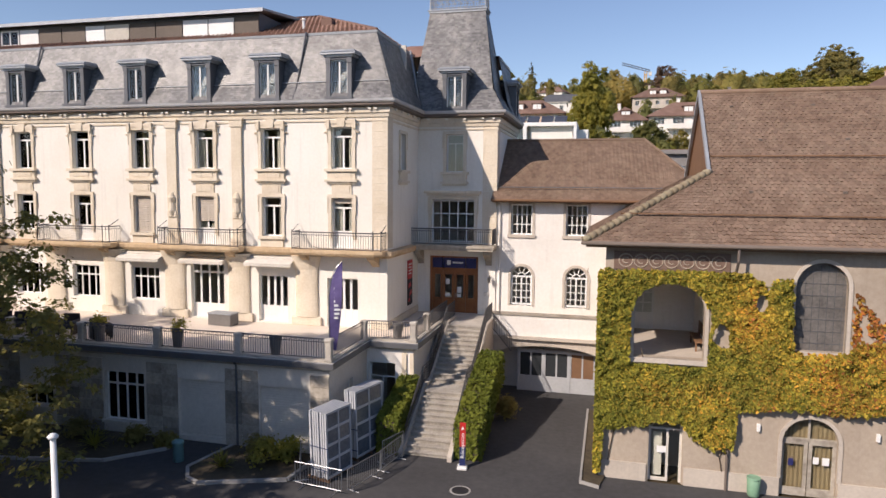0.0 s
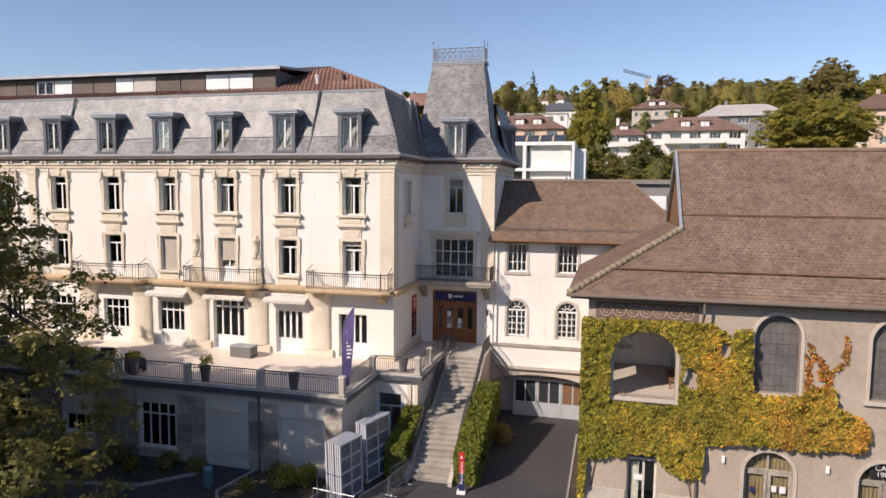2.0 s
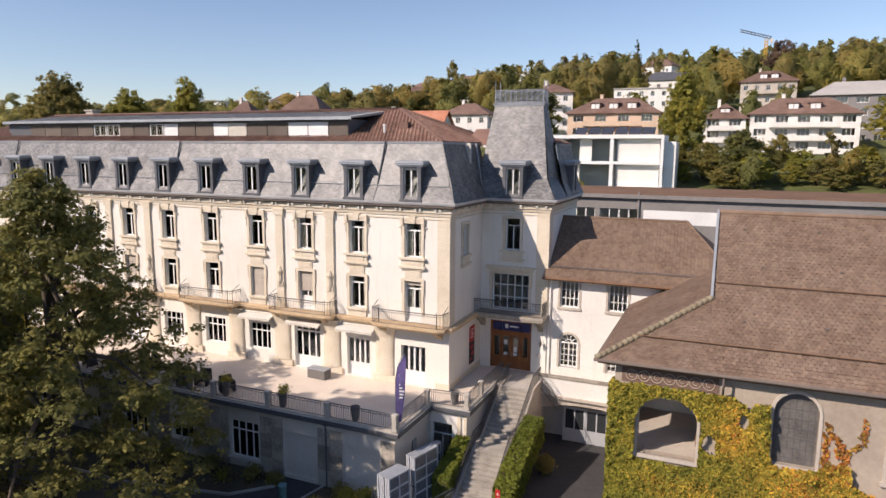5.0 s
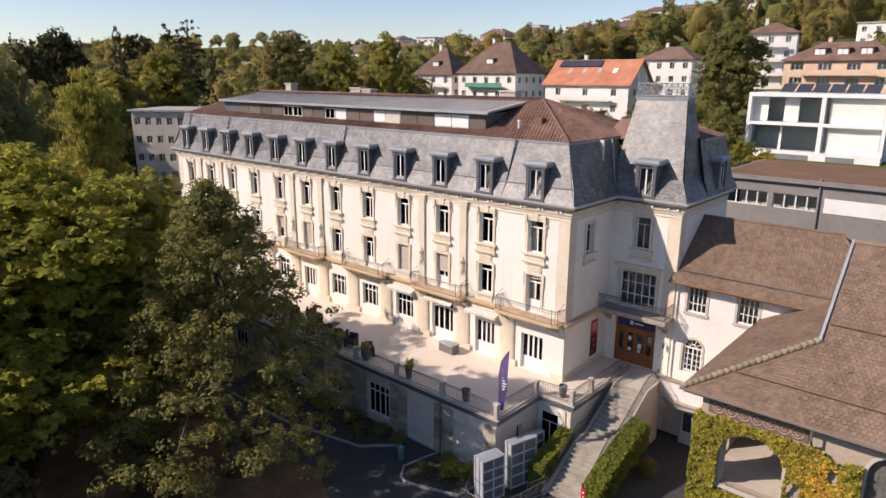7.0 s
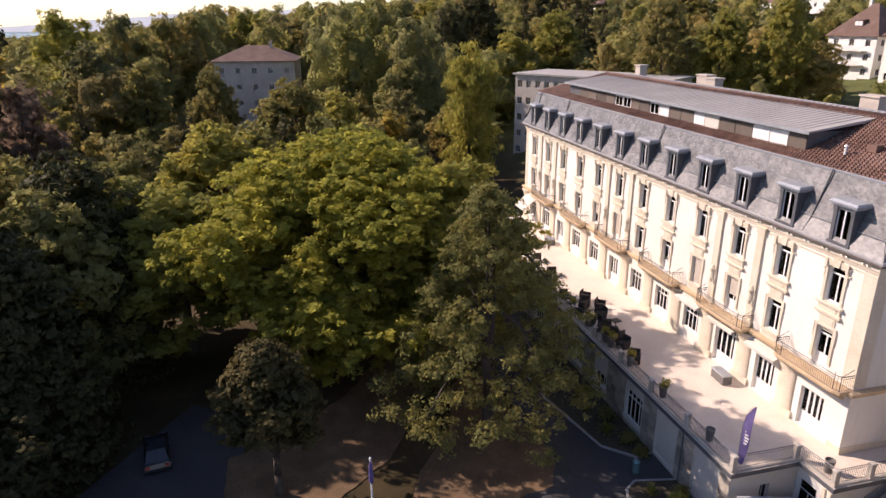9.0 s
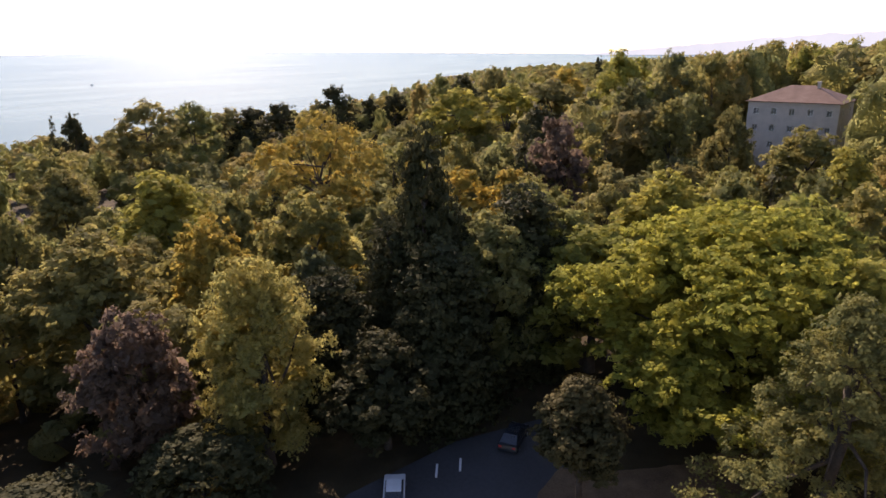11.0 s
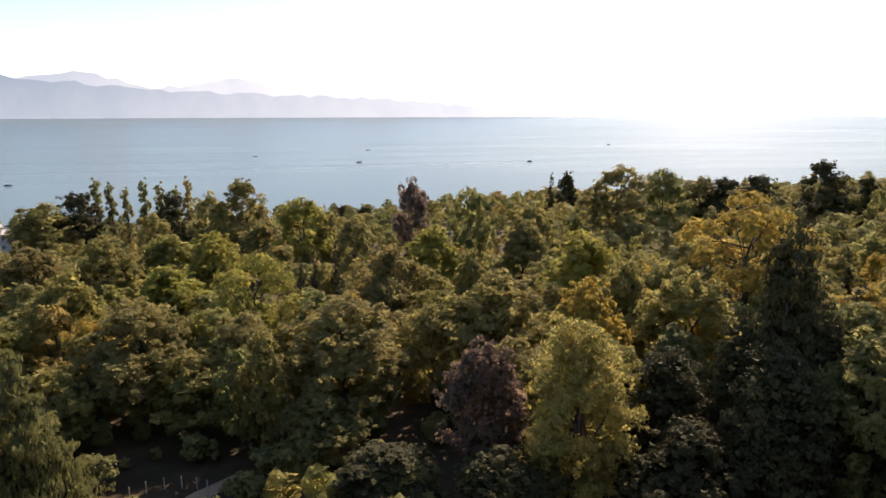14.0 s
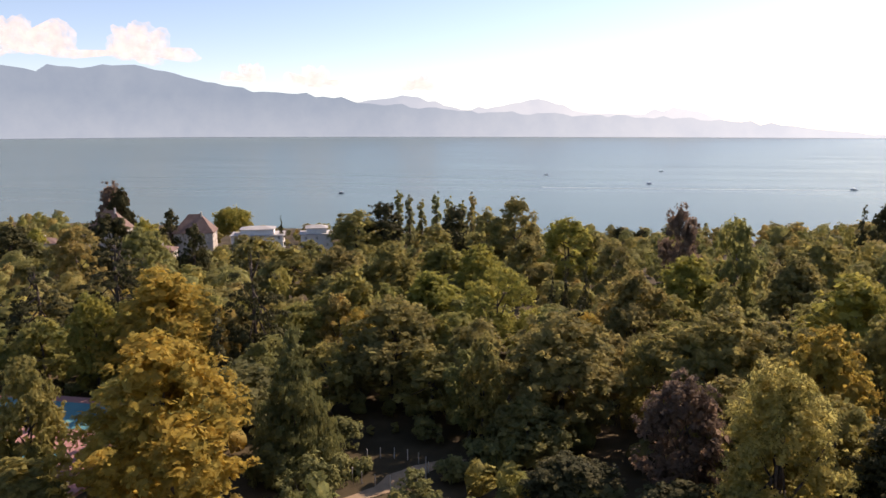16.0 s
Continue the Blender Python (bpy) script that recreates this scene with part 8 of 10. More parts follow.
part("wall", Geo().box(9.71, 2, -1, 11.5, 9, 9.5), WHITE_PAINT, WH)
for x0, x1, z0, z1 in ((-9.0, -4.9, 1.75, 5.5), (-4.8, 0.8, 1.75, 5.5), (-6.9, -4.6, 6.2, 9.5), (-2.4, 0.8, 6.2, 9.9)):
    part("glass_front", Geo().box(x0, 1.6, z0, x1, 1.64, z1), GLASS, WH)
part("sliding_panel", Geo().box(-9.15, 1.5, 6.15, -6.95, 1.56, 9.95), WHITE_WALL, WH)
part("sliding_panel", Geo().box(-4.55, 1.5, 6.15, -2.45, 1.56, 9.95), WHITE_WALL, WH)
part("sliding_panel", Geo().box(-4.9, 1.5, 1.75, -4.5, 1.56, 5.55), WHITE_WALL, WH)
for x0, x1 in ((-6.0, 0.2), (2.6, 6.4)):
    part("garage_door", Geo().box(x0, -0.66, 0.35, x1, -0.61, 1.25), DOOR_GREY, WH)
for k in range(6):
    part("solar_panel", Geo().rings([[(-5.5 + k * 2.3, 1.2, 10.7), (-3.5 + k * 2.3, 1.2, 10.7), (-3.5 + k * 2.3, 3.4, 11.9), (-5.5 + k * 2.3, 3.4, 11.9)], [(-5.5 + k * 2.3, 1.2, 10.78), (-3.5 + k * 2.3, 1.2, 10.78), (-3.5 + k * 2.3, 3.4, 11.98), (-5.5 + k * 2.3, 3.4, 11.98)]]), SOLAR, WH)

ORANGE_HOUSE = house("house", "white house with a bright orange tile roof", -63.2, 126, 19.5, 12.5, 10.0, 4, WHITE_WALL, ORANGE_TILE, 3, 3, "gable", 5.2, balcony=True, z=15.0, skylights=4)
part("solar_panel", Geo().rings([[(-8.5, 3.9, 13.72), (1.5, 3.9, 13.72), (1.5, 5.8, 15.0), (-8.5, 5.8, 15.0)], [(-8.5, 3.86, 13.80), (1.5, 3.86, 13.80), (1.5, 5.76, 15.08), (-8.5, 5.76, 15.08)]]), SOLAR, ORANGE_HOUSE, "row of grey-blue solar panels")
house("villa", "tall half-timbered villa with steep brown roof", -95.0, 132, 17.5, 14, 13.6, 3, WHITE_WALL, HILL_TILE, 4, 5, "hip", 7.6, z=13.8, balcony=True, dormers=1, trim=VERDIGRIS, side_cols=4)
house("villa", "old villa with steep brown tile roof", -114.0, 133, 12, 12, 12.6, 8, WHITE_WALL, HILL_TILE, 4, 3, "hip", 7.0, z=14.4, dormers=1, balcony=True, side_cols=3)
house("apartment_house", "peach apartment house with brown hip roof", -19.8, 147, 20, 12, 11.4, 0, PINK_WALL, HILL_TILE, 4, 4, "hip", 3.6, z=18.5, win="house_wide", balcony=True, dormers=3)
house("apartment_house", "white apartment house with brown tile roof", 3.3, 153, 8.6, 11, 10.2, 0, WHITE_WALL, HILL_TILE, 4, 2, "hip", 3.4, z=18.5, balcony=True, win="house_wide", dormers=1)
house("apartment_house", "white apartment house with attic terrace", 18.6, 153, 20.5, 12, 11.0, 0, WHITE_WALL, HILL_TILE, 4, 5, "hip", 3.6, z=18.5, balcony=True, win="house_wide", dormers=2)
house("apartment_house", "pale apartment house with grey balconies", -39.5, 170, 11, 11, 13.0, 12, WHITE_WALL, HILL_TILE, 4, 3, "hip", 2.6, balcony=True)
house("house", "cream house with brown hip roof", -60.5, 160, 13, 11, 9.6, 3, WHITE_WALL, HILL_TILE, 3, 4, "hip", 3.2, z=21.2)
house("apartment_house", "long white terraced house among trees", -22.0, 215, 17, 10, 9.5, 3, WHITE_WALL, GREY_ROOF, 3, 5, "flat", over=0.3)
house("villa", "brown-roofed villa with a gable under scaffolding", 14.0, 215, 15, 12, 10.5, -3, BEIGE_LIGHT, HILL_TILE, 3, 5, "hip", 3.6, balcony=True, dormers=2)
house("apartment_house", "grey apartment block with pale metal roof", 31.5, 171, 20, 10, 11.6, -4, GREY_CLAD, GREY_ROOF, 4, 5, "hip", 3.2, z=23.0, win="house_wide")
house("house", "long house with dark grey roof", -19.0, 280, 22, 10, 8.0, 0, WHITE_WALL, DARK_ZINC, 2, 5, "hip", 3.6)
house("house", "cream house with a dark tile roof among trees", 53.5, 139.5, 17, 11, 11.6, -10, PINK_WALL, HILL_TILE, 3, 4, "hip", 3.4, z=20.5, win="house_wide")
house("apartment_block", "grey-beige post-war block with rows of windows", -111.6, 65.6, 34, 14, 18.0, 36, BEIGE_LIGHT, GREY_ROOF, 5, 15, "flat", z=1.5, win="house", over=0.5)
house("apartment_block", "pale apartment block among park trees", -177, 1.5, 20, 16, 20, -98, BEIGE_LIGHT, HILL_TILE, 5, 5, "hip", 3.5, z=1.5)
house("apartment_block", "pale block with brown roof behind woods", -205, 70, 30, 14, 14, -75, WHITE_WALL, HILL_TILE, 4, 7, "hip", 3.5, z=-1.0, far=True)
house("apartment_house", "pale house with a low brown roof among park trees", -182, 33, 14, 10, 20.0, -80, BEIGE_LIGHT, HILL_TILE, 6, 4, "hip", 3.0, far=True, z=2.5)
house("apartment_block", "pink tower block above the woods", -670, 143, 24, 20, 33, -78, PINK_WALL, GREY_ROOF, 7, 5, "flat", z=27.5, far=True)
rnd = random.Random(8)
for k in range(130):
    x, y = rnd.uniform(-450, 200) if k % 3 else rnd.uniform(-420, -90), rnd.uniform(185, 540)
    if any(math.hypot(x - a, y - b) < c + 14 for a, b, c in HOUSES) or (x > -135 and y < 330):
        continue
    w = rnd.uniform(12, 26)
    flat = rnd.random() < 0.3
    house("apartment_house" if w > 18 else "house", "pale hillside house with brown roof" if not flat else "pale flat-roofed hillside block", x, y, w, rnd.uniform(10, 14), rnd.choice((6, 9, 9, 12)), rnd.uniform(-25, 25), rnd.choice((WHITE_WALL, WHITE_WALL, BEIGE_LIGHT)), GREY_ROOF if flat else HILL_TILE, 3, int(w / 4), "flat" if flat else "hip", rnd.uniform(2.5, 4), win="house_wide" if flat else "house", side_cols=1, far=True)
for x, y, w, d, top, rise, nm in ((171, -251, 17, 13, -5.2, 8.0, "lakeside villa with steep brown roof"), (195, -224, 15, 12, -1.0, 8.0, "turreted lakeside villa with steep roof"), (153, -192, 13, 9, -3.6, 1.5, "low pale house in lakeside gardens"), (229, -221, 18, 10, -7.5, 2.0, "low pale house in lakeside gardens")):
    zz = land(x, y) - 1
    house("villa", nm, x, y, w, d, top - zz, 20, BEIGE_LIGHT, HILL_TILE, max(2, round((top - zz) / 3.2)), max(2, int(w / 4)), "hip", rise, z=zz, side_cols=3, dormers=2 if rise > 5 else 0)
for x, y, w, d, top, nm in ((148, -268, 24, 14, -8.4, "white stepped lakeside apartment house"), (120.5, -274, 15, 13, -8.0, "pale grey lakeside house with attic storey")):
    zz = land(x, y) - 1
    v_ = house("villa", nm, x, y, w, d, top - zz, 20, WHITE_WALL, GREY_ROOF, max(2, round((top - zz) / 3.0)), int(w / 4), "flat", z=zz, side_cols=3, balcony=True)
    q, e = top - zz + 0.25, w * 0.32
    part("attic_storey", Geo().box(-e, 2.5, q, e, d - 2, q + 2.7), WHITE_WALL, v_)
    part("attic_roof", Geo().rings([[(-e - 0.7, 1.8, q + 2.7), (e + 0.7, 1.8, q + 2.7), (e + 0.7, d - 1.3, q + 2.7), (-e - 0.7, d - 1.3, q + 2.7)], [(-e * 0.5, d * 0.42, q + 3.7), (e * 0.5, d * 0.42, q + 3.7), (e * 0.5, d * 0.62, q + 3.7), (-e * 0.5, d * 0.62, q + 3.7)]]), GREY_ROOF, v_, "low pale grey roof")
    for c in range(3):
        part("attic_window", Geo().box(-e * 0.7 + c * e * 0.55, 2.44, q + 0.5, -e * 0.7 + c * e * 0.55 + e * 0.35, 2.5, q + 2.1), DARK_GLAZING, v_)

# ---- woods ----
HOUSES += [(19, 402, 8), (18.5, 375, 7), (17.5, 345, 7), (17, 315, 6)]
spots, rnd = [], random.Random(21)


def clear(x, y, r=5):
    return all(math.hypot(x - a, y - b) > c + r for a, b, c in HOUSES)


def scatter(x0, x1, y0, y1, step, ok):
    out = []
    y = y0
    while y < y1:
        x = x0
        while x < x1:
            px, py = x + rnd.uniform(-0.45, 0.45) * step, y + rnd.uniform(-0.45, 0.45) * step
            if ok(px, py) and clear(px, py):
                out.append((px, py))
            x += step
        y += step
    return out


in_park = lambda x, y: -127 < x < 102 and -107 < y < 62
for x, y in scatter(-330, 350, -385, -60, 14.0, lambda x, y: not in_park(x, y) and y > shore(x) + 14):
    tall = rnd.random() < 0.09
    h = (rnd.uniform(8, 12.5) + 3.0 * smooth(60, 150, -x) + 1.0 * smooth(-20, 50, x)) * (1.15 if tall else 1.0) * (1 + 0.3 * noise.noise(Vector((x * 0.02, y * 0.02, 4))))
    be, dist = math.degrees(math.atan2(x - 4, 34 - y)), math.hypot(x - 4, 34 - y)
    if 19 < be < 40 and dist > 130 and rnd.random() < 0.93:
        # low gardens in front of the lakeside houses
        h = min(h, max(39 - rnd.uniform(0.153, 0.170) * dist - land(x, y), 4.0))
    spots.append((x, y, h, min(rnd.uniform(0.6, 0.85) if tall else rnd.uniform(1.05, 1.6), 11.0 / (0.42 * h))))
woods("lakeside_woods", "mixed autumn woods sloping down to the lake", spots, LEAF_WOODS, 420, 0.034, 5)
spots = []
for x, y in scatter(-520, -98, -200, 250, 13.5, lambda x, y: not in_park(x, y) and not (x > -330 and y < -60)):
    h = (rnd.uniform(10, 16) + (13 * smooth(-330, -230, x) * smooth(-90, 0, y) + 2) * (1 - smooth(30, 110, y))) * (1 + 0.35 * noise.noise(Vector((x * 0.02, y * 0.02, 9))))
    if -178 < x < -100 and -24 < y < 18:
        # lower gardens before the apartment block
        h = min(h, 11)
    spots.append((x, y, h, min(rnd.uniform(1.1, 1.5), rnd.uniform(9.5, 12.0) / (0.42 * h))))
woods("west_woods", "green woods west of the park", spots, LEAF_WOODS, 330, 0.034, 6)
spots = []
for x, y in scatter(-1500, -520, -745, 400, 33, lambda x, y: y > shore(x) + 10):
    spots.append((x, y, rnd.uniform(11, 18), rnd.uniform(1.0, 1.5)))
woods("distant_woods", "hazy distant wooded shore to the west", spots, LEAF_WOODS, 16, 0.07, 9, 2)
spots = []
for x, y in scatter(-500, 260, 60, 520, 14, lambda x, y: not (-48 < x < 60 and y < 106) and not (x > -105 and y < 64) and rnd.random() < (0.86 if y < 220 else 0.96)):
    spots.append((x, y, rnd.uniform(4, 8) if y < 140 and x > -60 else rnd.uniform(7, 14) if y < 230 else rnd.uniform(12, 20) * (0.55 + 0.45 * smooth(-150, -80, x)), rnd.uniform(0.7, 1.15)))
woods("hillside_woods", "green trees between the hillside houses", spots, LEAF_WOODS, 130, 0.055, 7, 2)
put_tree("near1", -3.6, 131, 19.5, 5.6, 30, "tall green poplar-like tree beside white house", mat=LEAF_GREEN)
put_tree("umbrella", 36.0, 129.2, 33.2 - land(36, 129.2), 9.6, 50, "broad umbrella-shaped green pine by the houses", mat=LEAF_GREEN, full=True, name="pine_tree")
put_tree("near2", 6.7, 121.5, 25.3 - land(6.7, 121.5), 4.2, 80, "dark round garden pine", mat=LEAF_MIX, full=True, name="pine_tree")
put_tree("near2", -34, 130, 19, 8.0, 80, "drooping olive green garden tree")
put_tree("mid0", 20.5, 281, 21, 8.5, 10, "dark purple beech on the hill", mat=LEAF_PURPLE)
put_tree("midcon", -32.5, 280, 25, 3.4, 60, "tall dark conifer on the hill", name="conifer")
for key, x, y, top, r, lab in (("midcon", -166.4, 85.0, 40.3, 5.7, "tall dark fir rising above the woods"), ("midcon", -170.8, 90.6, 39.3, 5.2, "tall dark fir rising above the woods"), ("midcon", -172.3, 94.4, 37.6, 6.1, "broad dark fir beside taller firs"), ("midcon", -155.9, 91.9, 36.0, 2.8, "slender fir on the wooded skyline"), ("midcon", -181.2, 78.4, 40.0, 4.5, "pointed dark fir on the wooded skyline"), ("midcon", -225.6, 22.6, 37.0, 6.5, "dark fir with broad tip over the woods")):
    put_tree(key, x, y, top - land(x, y), r, 31 * top, lab, name="conifer")
for key, x, y, top, r, m_, lab in (("near0", -113.3, 84.0, 34.9, 8.5, LEAF_BROWN, "domed bronze-green tree on the skyline"), ("near1", -98.3, 101.4, 35.1, 7.0, LEAF_GREEN, "green domed tree on the skyline"), ("near2", -106.0, 93.0, 32.5, 7.5, LEAF_GREEN, "green domed tree below the villas"), ("mid1", -205.0, 71.5, 38.8, 10.0, NEEDLE, "broad dark cedar on the skyline"), ("mid3", -196.0, 60.0, 36.5, 9.0, NEEDLE, "broad dark cedar on the skyline"), ("near1", -160.9, 80.0, 32.6, 10.4, LEAF_GREEN, "dense green tree before the firs")):
    put_tree(key, x, y, top - land(x, y), r, 43 * top, lab, mat=m_)
put_tree("near0", 61.5, 212, 22.5, 11.5, 40, "large domed olive tree crowning the hill", mat=LEAF_BROWN)
put_tree("near1", 52.5, 224, 16.5, 9.5, 140, "large domed green tree crowning the hill", mat=LEAF_GREEN)
put_tree("near2", 75.0, 222, 16.0, 10.0, 240, "large domed green tree crowning the hill", mat=LEAF_GREEN)
put_tree("mid2", -118, 290, 22, 6.0, 10, "tall dark tree on the skyline")
put_tree("near2", 197, -232, 15.5 - land(197, -232), 6.5, 0, "tall dark cedar by the lakeside villa", name="cedar", mat=NEEDLE, full=True)
for k, (x, y, h, r) in enumerate(((2.0, 122, 5.2, 3.2), (14.5, 121, 3.6, 2.4), (18.6, 122, 4.4, 3.4), (23.5, 122, 4.0, 3.0), (28, 121, 4.5, 3.2), (-2.5, 121, 3.2, 2.2), (13.5, 136, 6.5, 3.0), (1.0, 138, 5.0, 3.0), (33, 120, 4.2, 3.4), (43, 122, 6.0, 4.0), (52, 126, 7.5, 4.5), (-42, 108, 5.0, 3.6), (-36, 112, 4.0, 3.0), (-30, 108, 3.2, 2.6), (-46, 116, 7.0, 4.0), (-40, 122, 5.0, 3.4), (-50, 108, 6.0, 3.8), (-29, 118, 4.5, 3.0), (4.5, 116, 4.2, 3.2), (9, 118, 6.2, 3.8), (0.5, 126, 6.5, 3.6), (6.5, 124, 5.5, 3.4), (11, 126, 6.0, 3.6), (16.5, 127, 5.5, 3.4), (21, 118, 3.6, 3.0), (25.5, 126, 6.0, 3.6), (-4.5, 126, 6.0, 3.2), (31, 127, 5.5, 3.6))):
    t_ = put_tree("mid%d" % (k % 4), x, y, h, r, 57 * k, "rounded yellow-green garden shrub" if k % 2 == 0 else "leafy dark green garden shrub", "garden shrubs", name="shrub", mat=LEAF_YGREEN if k % 2 == 0 else LEAF_GREEN)

for k, (x, y, top, r) in enumerate(((-21.5, 91.5, 19.4, 2.6), (-18.2, 90.0, 18.6, 2.4), (-25.0, 94.0, 20.0, 3.0), (-15.0, 89.0, 17.6, 2.2), (-28.5, 96.0, 20.5, 3.0))):
    put_tree("mid%d" % (k % 4), x, y, top - land(x, y), r, 80 * k, "dense green shrub behind the school roof", "garden shrubs", name="shrub", mat=LEAF_GREEN if k % 2 else None, full=True)

# garden trees on the slope behind the school
gr = random.Random(15)
made = 0
while made < 26:
    x, y = gr.uniform(-60, -24), gr.uniform(97, 126)
    if not clear(x, y, 0):
        continue
    made += 1
    put_tree("mid%d" % (made % 4), x, y, gr.uniform(4.5, 9.5), gr.uniform(2.6, 4.2), gr.uniform(0, 360), "leafy garden tree on the slope", "garden trees", mat=LEAF_GREEN if made % 3 == 0 else LEAF_MIX)

# low growth under the park trees
spots = []
for x, y in scatter(-75, 105, -112, -17, 5.2, lambda x, y: not (13 < x < 31 and -48 < y < -26) and not (-38 < x < -2 and y > -17) and not (54 < x < 90 and -52 < y < -23) and not (x > -66 and y > -18) and rnd.random() < 0.75):
    spots.append((x, y, rnd.uniform(3.0, 6.5) if not (12 < x < 36 and -52 < y < -30) else rnd.uniform(1.0, 2.2), rnd.uniform(1.0, 1.6)))
woods("undergrowth", "shady undergrowth beneath the park trees", spots, LEAF_MIX, 40, 0.09, 12, 2)
# tower crane
CR = thing("tower_crane", "yellow tower crane above the hillside houses", "crane", pose(19.3, 410, land(19, 410)))
YEL = rough_mat("crane_yellow", (0.62, 0.36, 0.06), rough=0.5)
CH = 83.5 - land(19, 410)
g = Geo()
for dx in (-0.7, 0.7):
    for dy in (-0.7, 0.7):
        g.bar((dx, dy, 0), (dx, dy, CH), 0.3)
for k in range(int(CH / 1.6)):
    g.bar((-0.7, -0.7, k * 1.6), (0.7, -0.7, k * 1.6 + 1.6), 0.2)
    g.bar((0.7, -0.7, k * 1.6), (-0.7, 0.7, k * 1.6 + 1.6), 0.2)
part("mast", g, YEL, CR)
g = Geo()
for dz in (0, 1.2):
    g.bar((2.5, 0, CH - 0.6 + dz), (-13.5, 0, CH + 4.2 + dz), 0.34)
for k in range(8):
    g.bar((2.5 - 2 * k, 0, CH - 0.6 + k * 0.6), (1.5 - 2 * k, 0, CH + 0.9 + k * 0.6), 0.2)
part("jib", g, DARK_ZINC, CR)
part("counterweight", Geo().chamfer_box(1.8, -0.8, CH - 2.6, 3.4, 0.8, CH - 0.5, 0.1), GREY_PAINT, CR)

# ---- ivy, hedges and planting ----


def leaf_field(name, pts, nrm, size, mat, parent, label, seed, hang=0.35):
    """Overlapping single leaves at the given places on a wall, one mesh."""
    rng = np.random.default_rng(seed)
    pts = np.asarray(pts, float)
    n = len(pts)
    nn = np.tile(np.asarray(nrm, float), (n, 1)) + rng.normal(scale=0.6, size=(n, 3))
    nn[:, 2] += hang
    nn /= np.linalg.norm(nn, axis=1, keepdims=True)
    t = np.tile(np.array([0, 0, -1.0]), (n, 1)) + rng.normal(scale=0.45, size=(n, 3))
    t -= nn * (t * nn).sum(1, keepdims=True)
    t /= np.linalg.norm(t, axis=1, keepdims=True)
    b = np.cross(nn, t)
    s = size * (0.6 + 0.8 * rng.random(n))[:, None]
    v = np.stack([pts - t * s * 0.6, pts + b * s * 0.75 - nn * s * 0.2, pts + t * s * 1.1, pts - b * s * 0.75 - nn * s * 0.2], 1).reshape(-1, 3)
    me = array_mesh(name, v, np.arange(4 * n).reshape(-1, 4))
    me.materials.append(mat)
    o = new(name, me)
    o.parent = parent
    return tagged(o, label)


# outline of the ivy on the front: lower and upper limits along x
IVY_LOW = [(-0.3, 0.25), (0.0, 0.4), (0.1, 2.5), (1.9, 2.8), (2.2, 3.0), (3.4, 3.0), (3.7, 2.6), (4.4, 2.1), (4.85, 1.95), (5.5, 2.2), (5.6, 3.75), (7.5, 4.05), (9.9, 3.95), (12.4, 4.2), (12.6, 4.8), (16.0, 5.6)]
IVY_TOP = [(-0.3, 9.3), (2.4, 9.4), (5.3, 9.4), (5.8, 9.3), (6.3, 9.0), (6.6, 8.6), (6.75, 9.1), (7.45, 9.15), (7.6, 6.3), (8.05, 6.05), (9.65, 6.2), (10.0, 6.7), (11.0, 6.75), (11.1, 5.85), (12.4, 5.2), (12.6, 4.7), (16.0, 5.0)]


def in_ivy(x, z, rng_v):
    lo, hi = np.interp(x, *zip(*IVY_LOW)), np.interp(x, *zip(*IVY_TOP))
    if not lo + 0.5 * (rng_v - 0.5) < z < hi + 0.4 * (rng_v - 0.5):
        return False
    if 1.1 < x < 4.4 and 5.35 < z < 7.7 + 1.3 * math.sqrt(max(0, 1 - ((x - 2.75) / 1.55) ** 2)):
        return False
    if math.hypot((x - 4.85) / 0.5, (z - 6.75) / 0.55) < 0.85 + 0.5 * noise.noise(Vector((x * 2, z * 2, 2))) or 4.0 < x < 4.45 and 7.0 < z < 8.0:
        return False
    if math.hypot((x - 6.35) / 0.35, (z - 8.25) / 0.5) < 0.8:
        return False
    return True


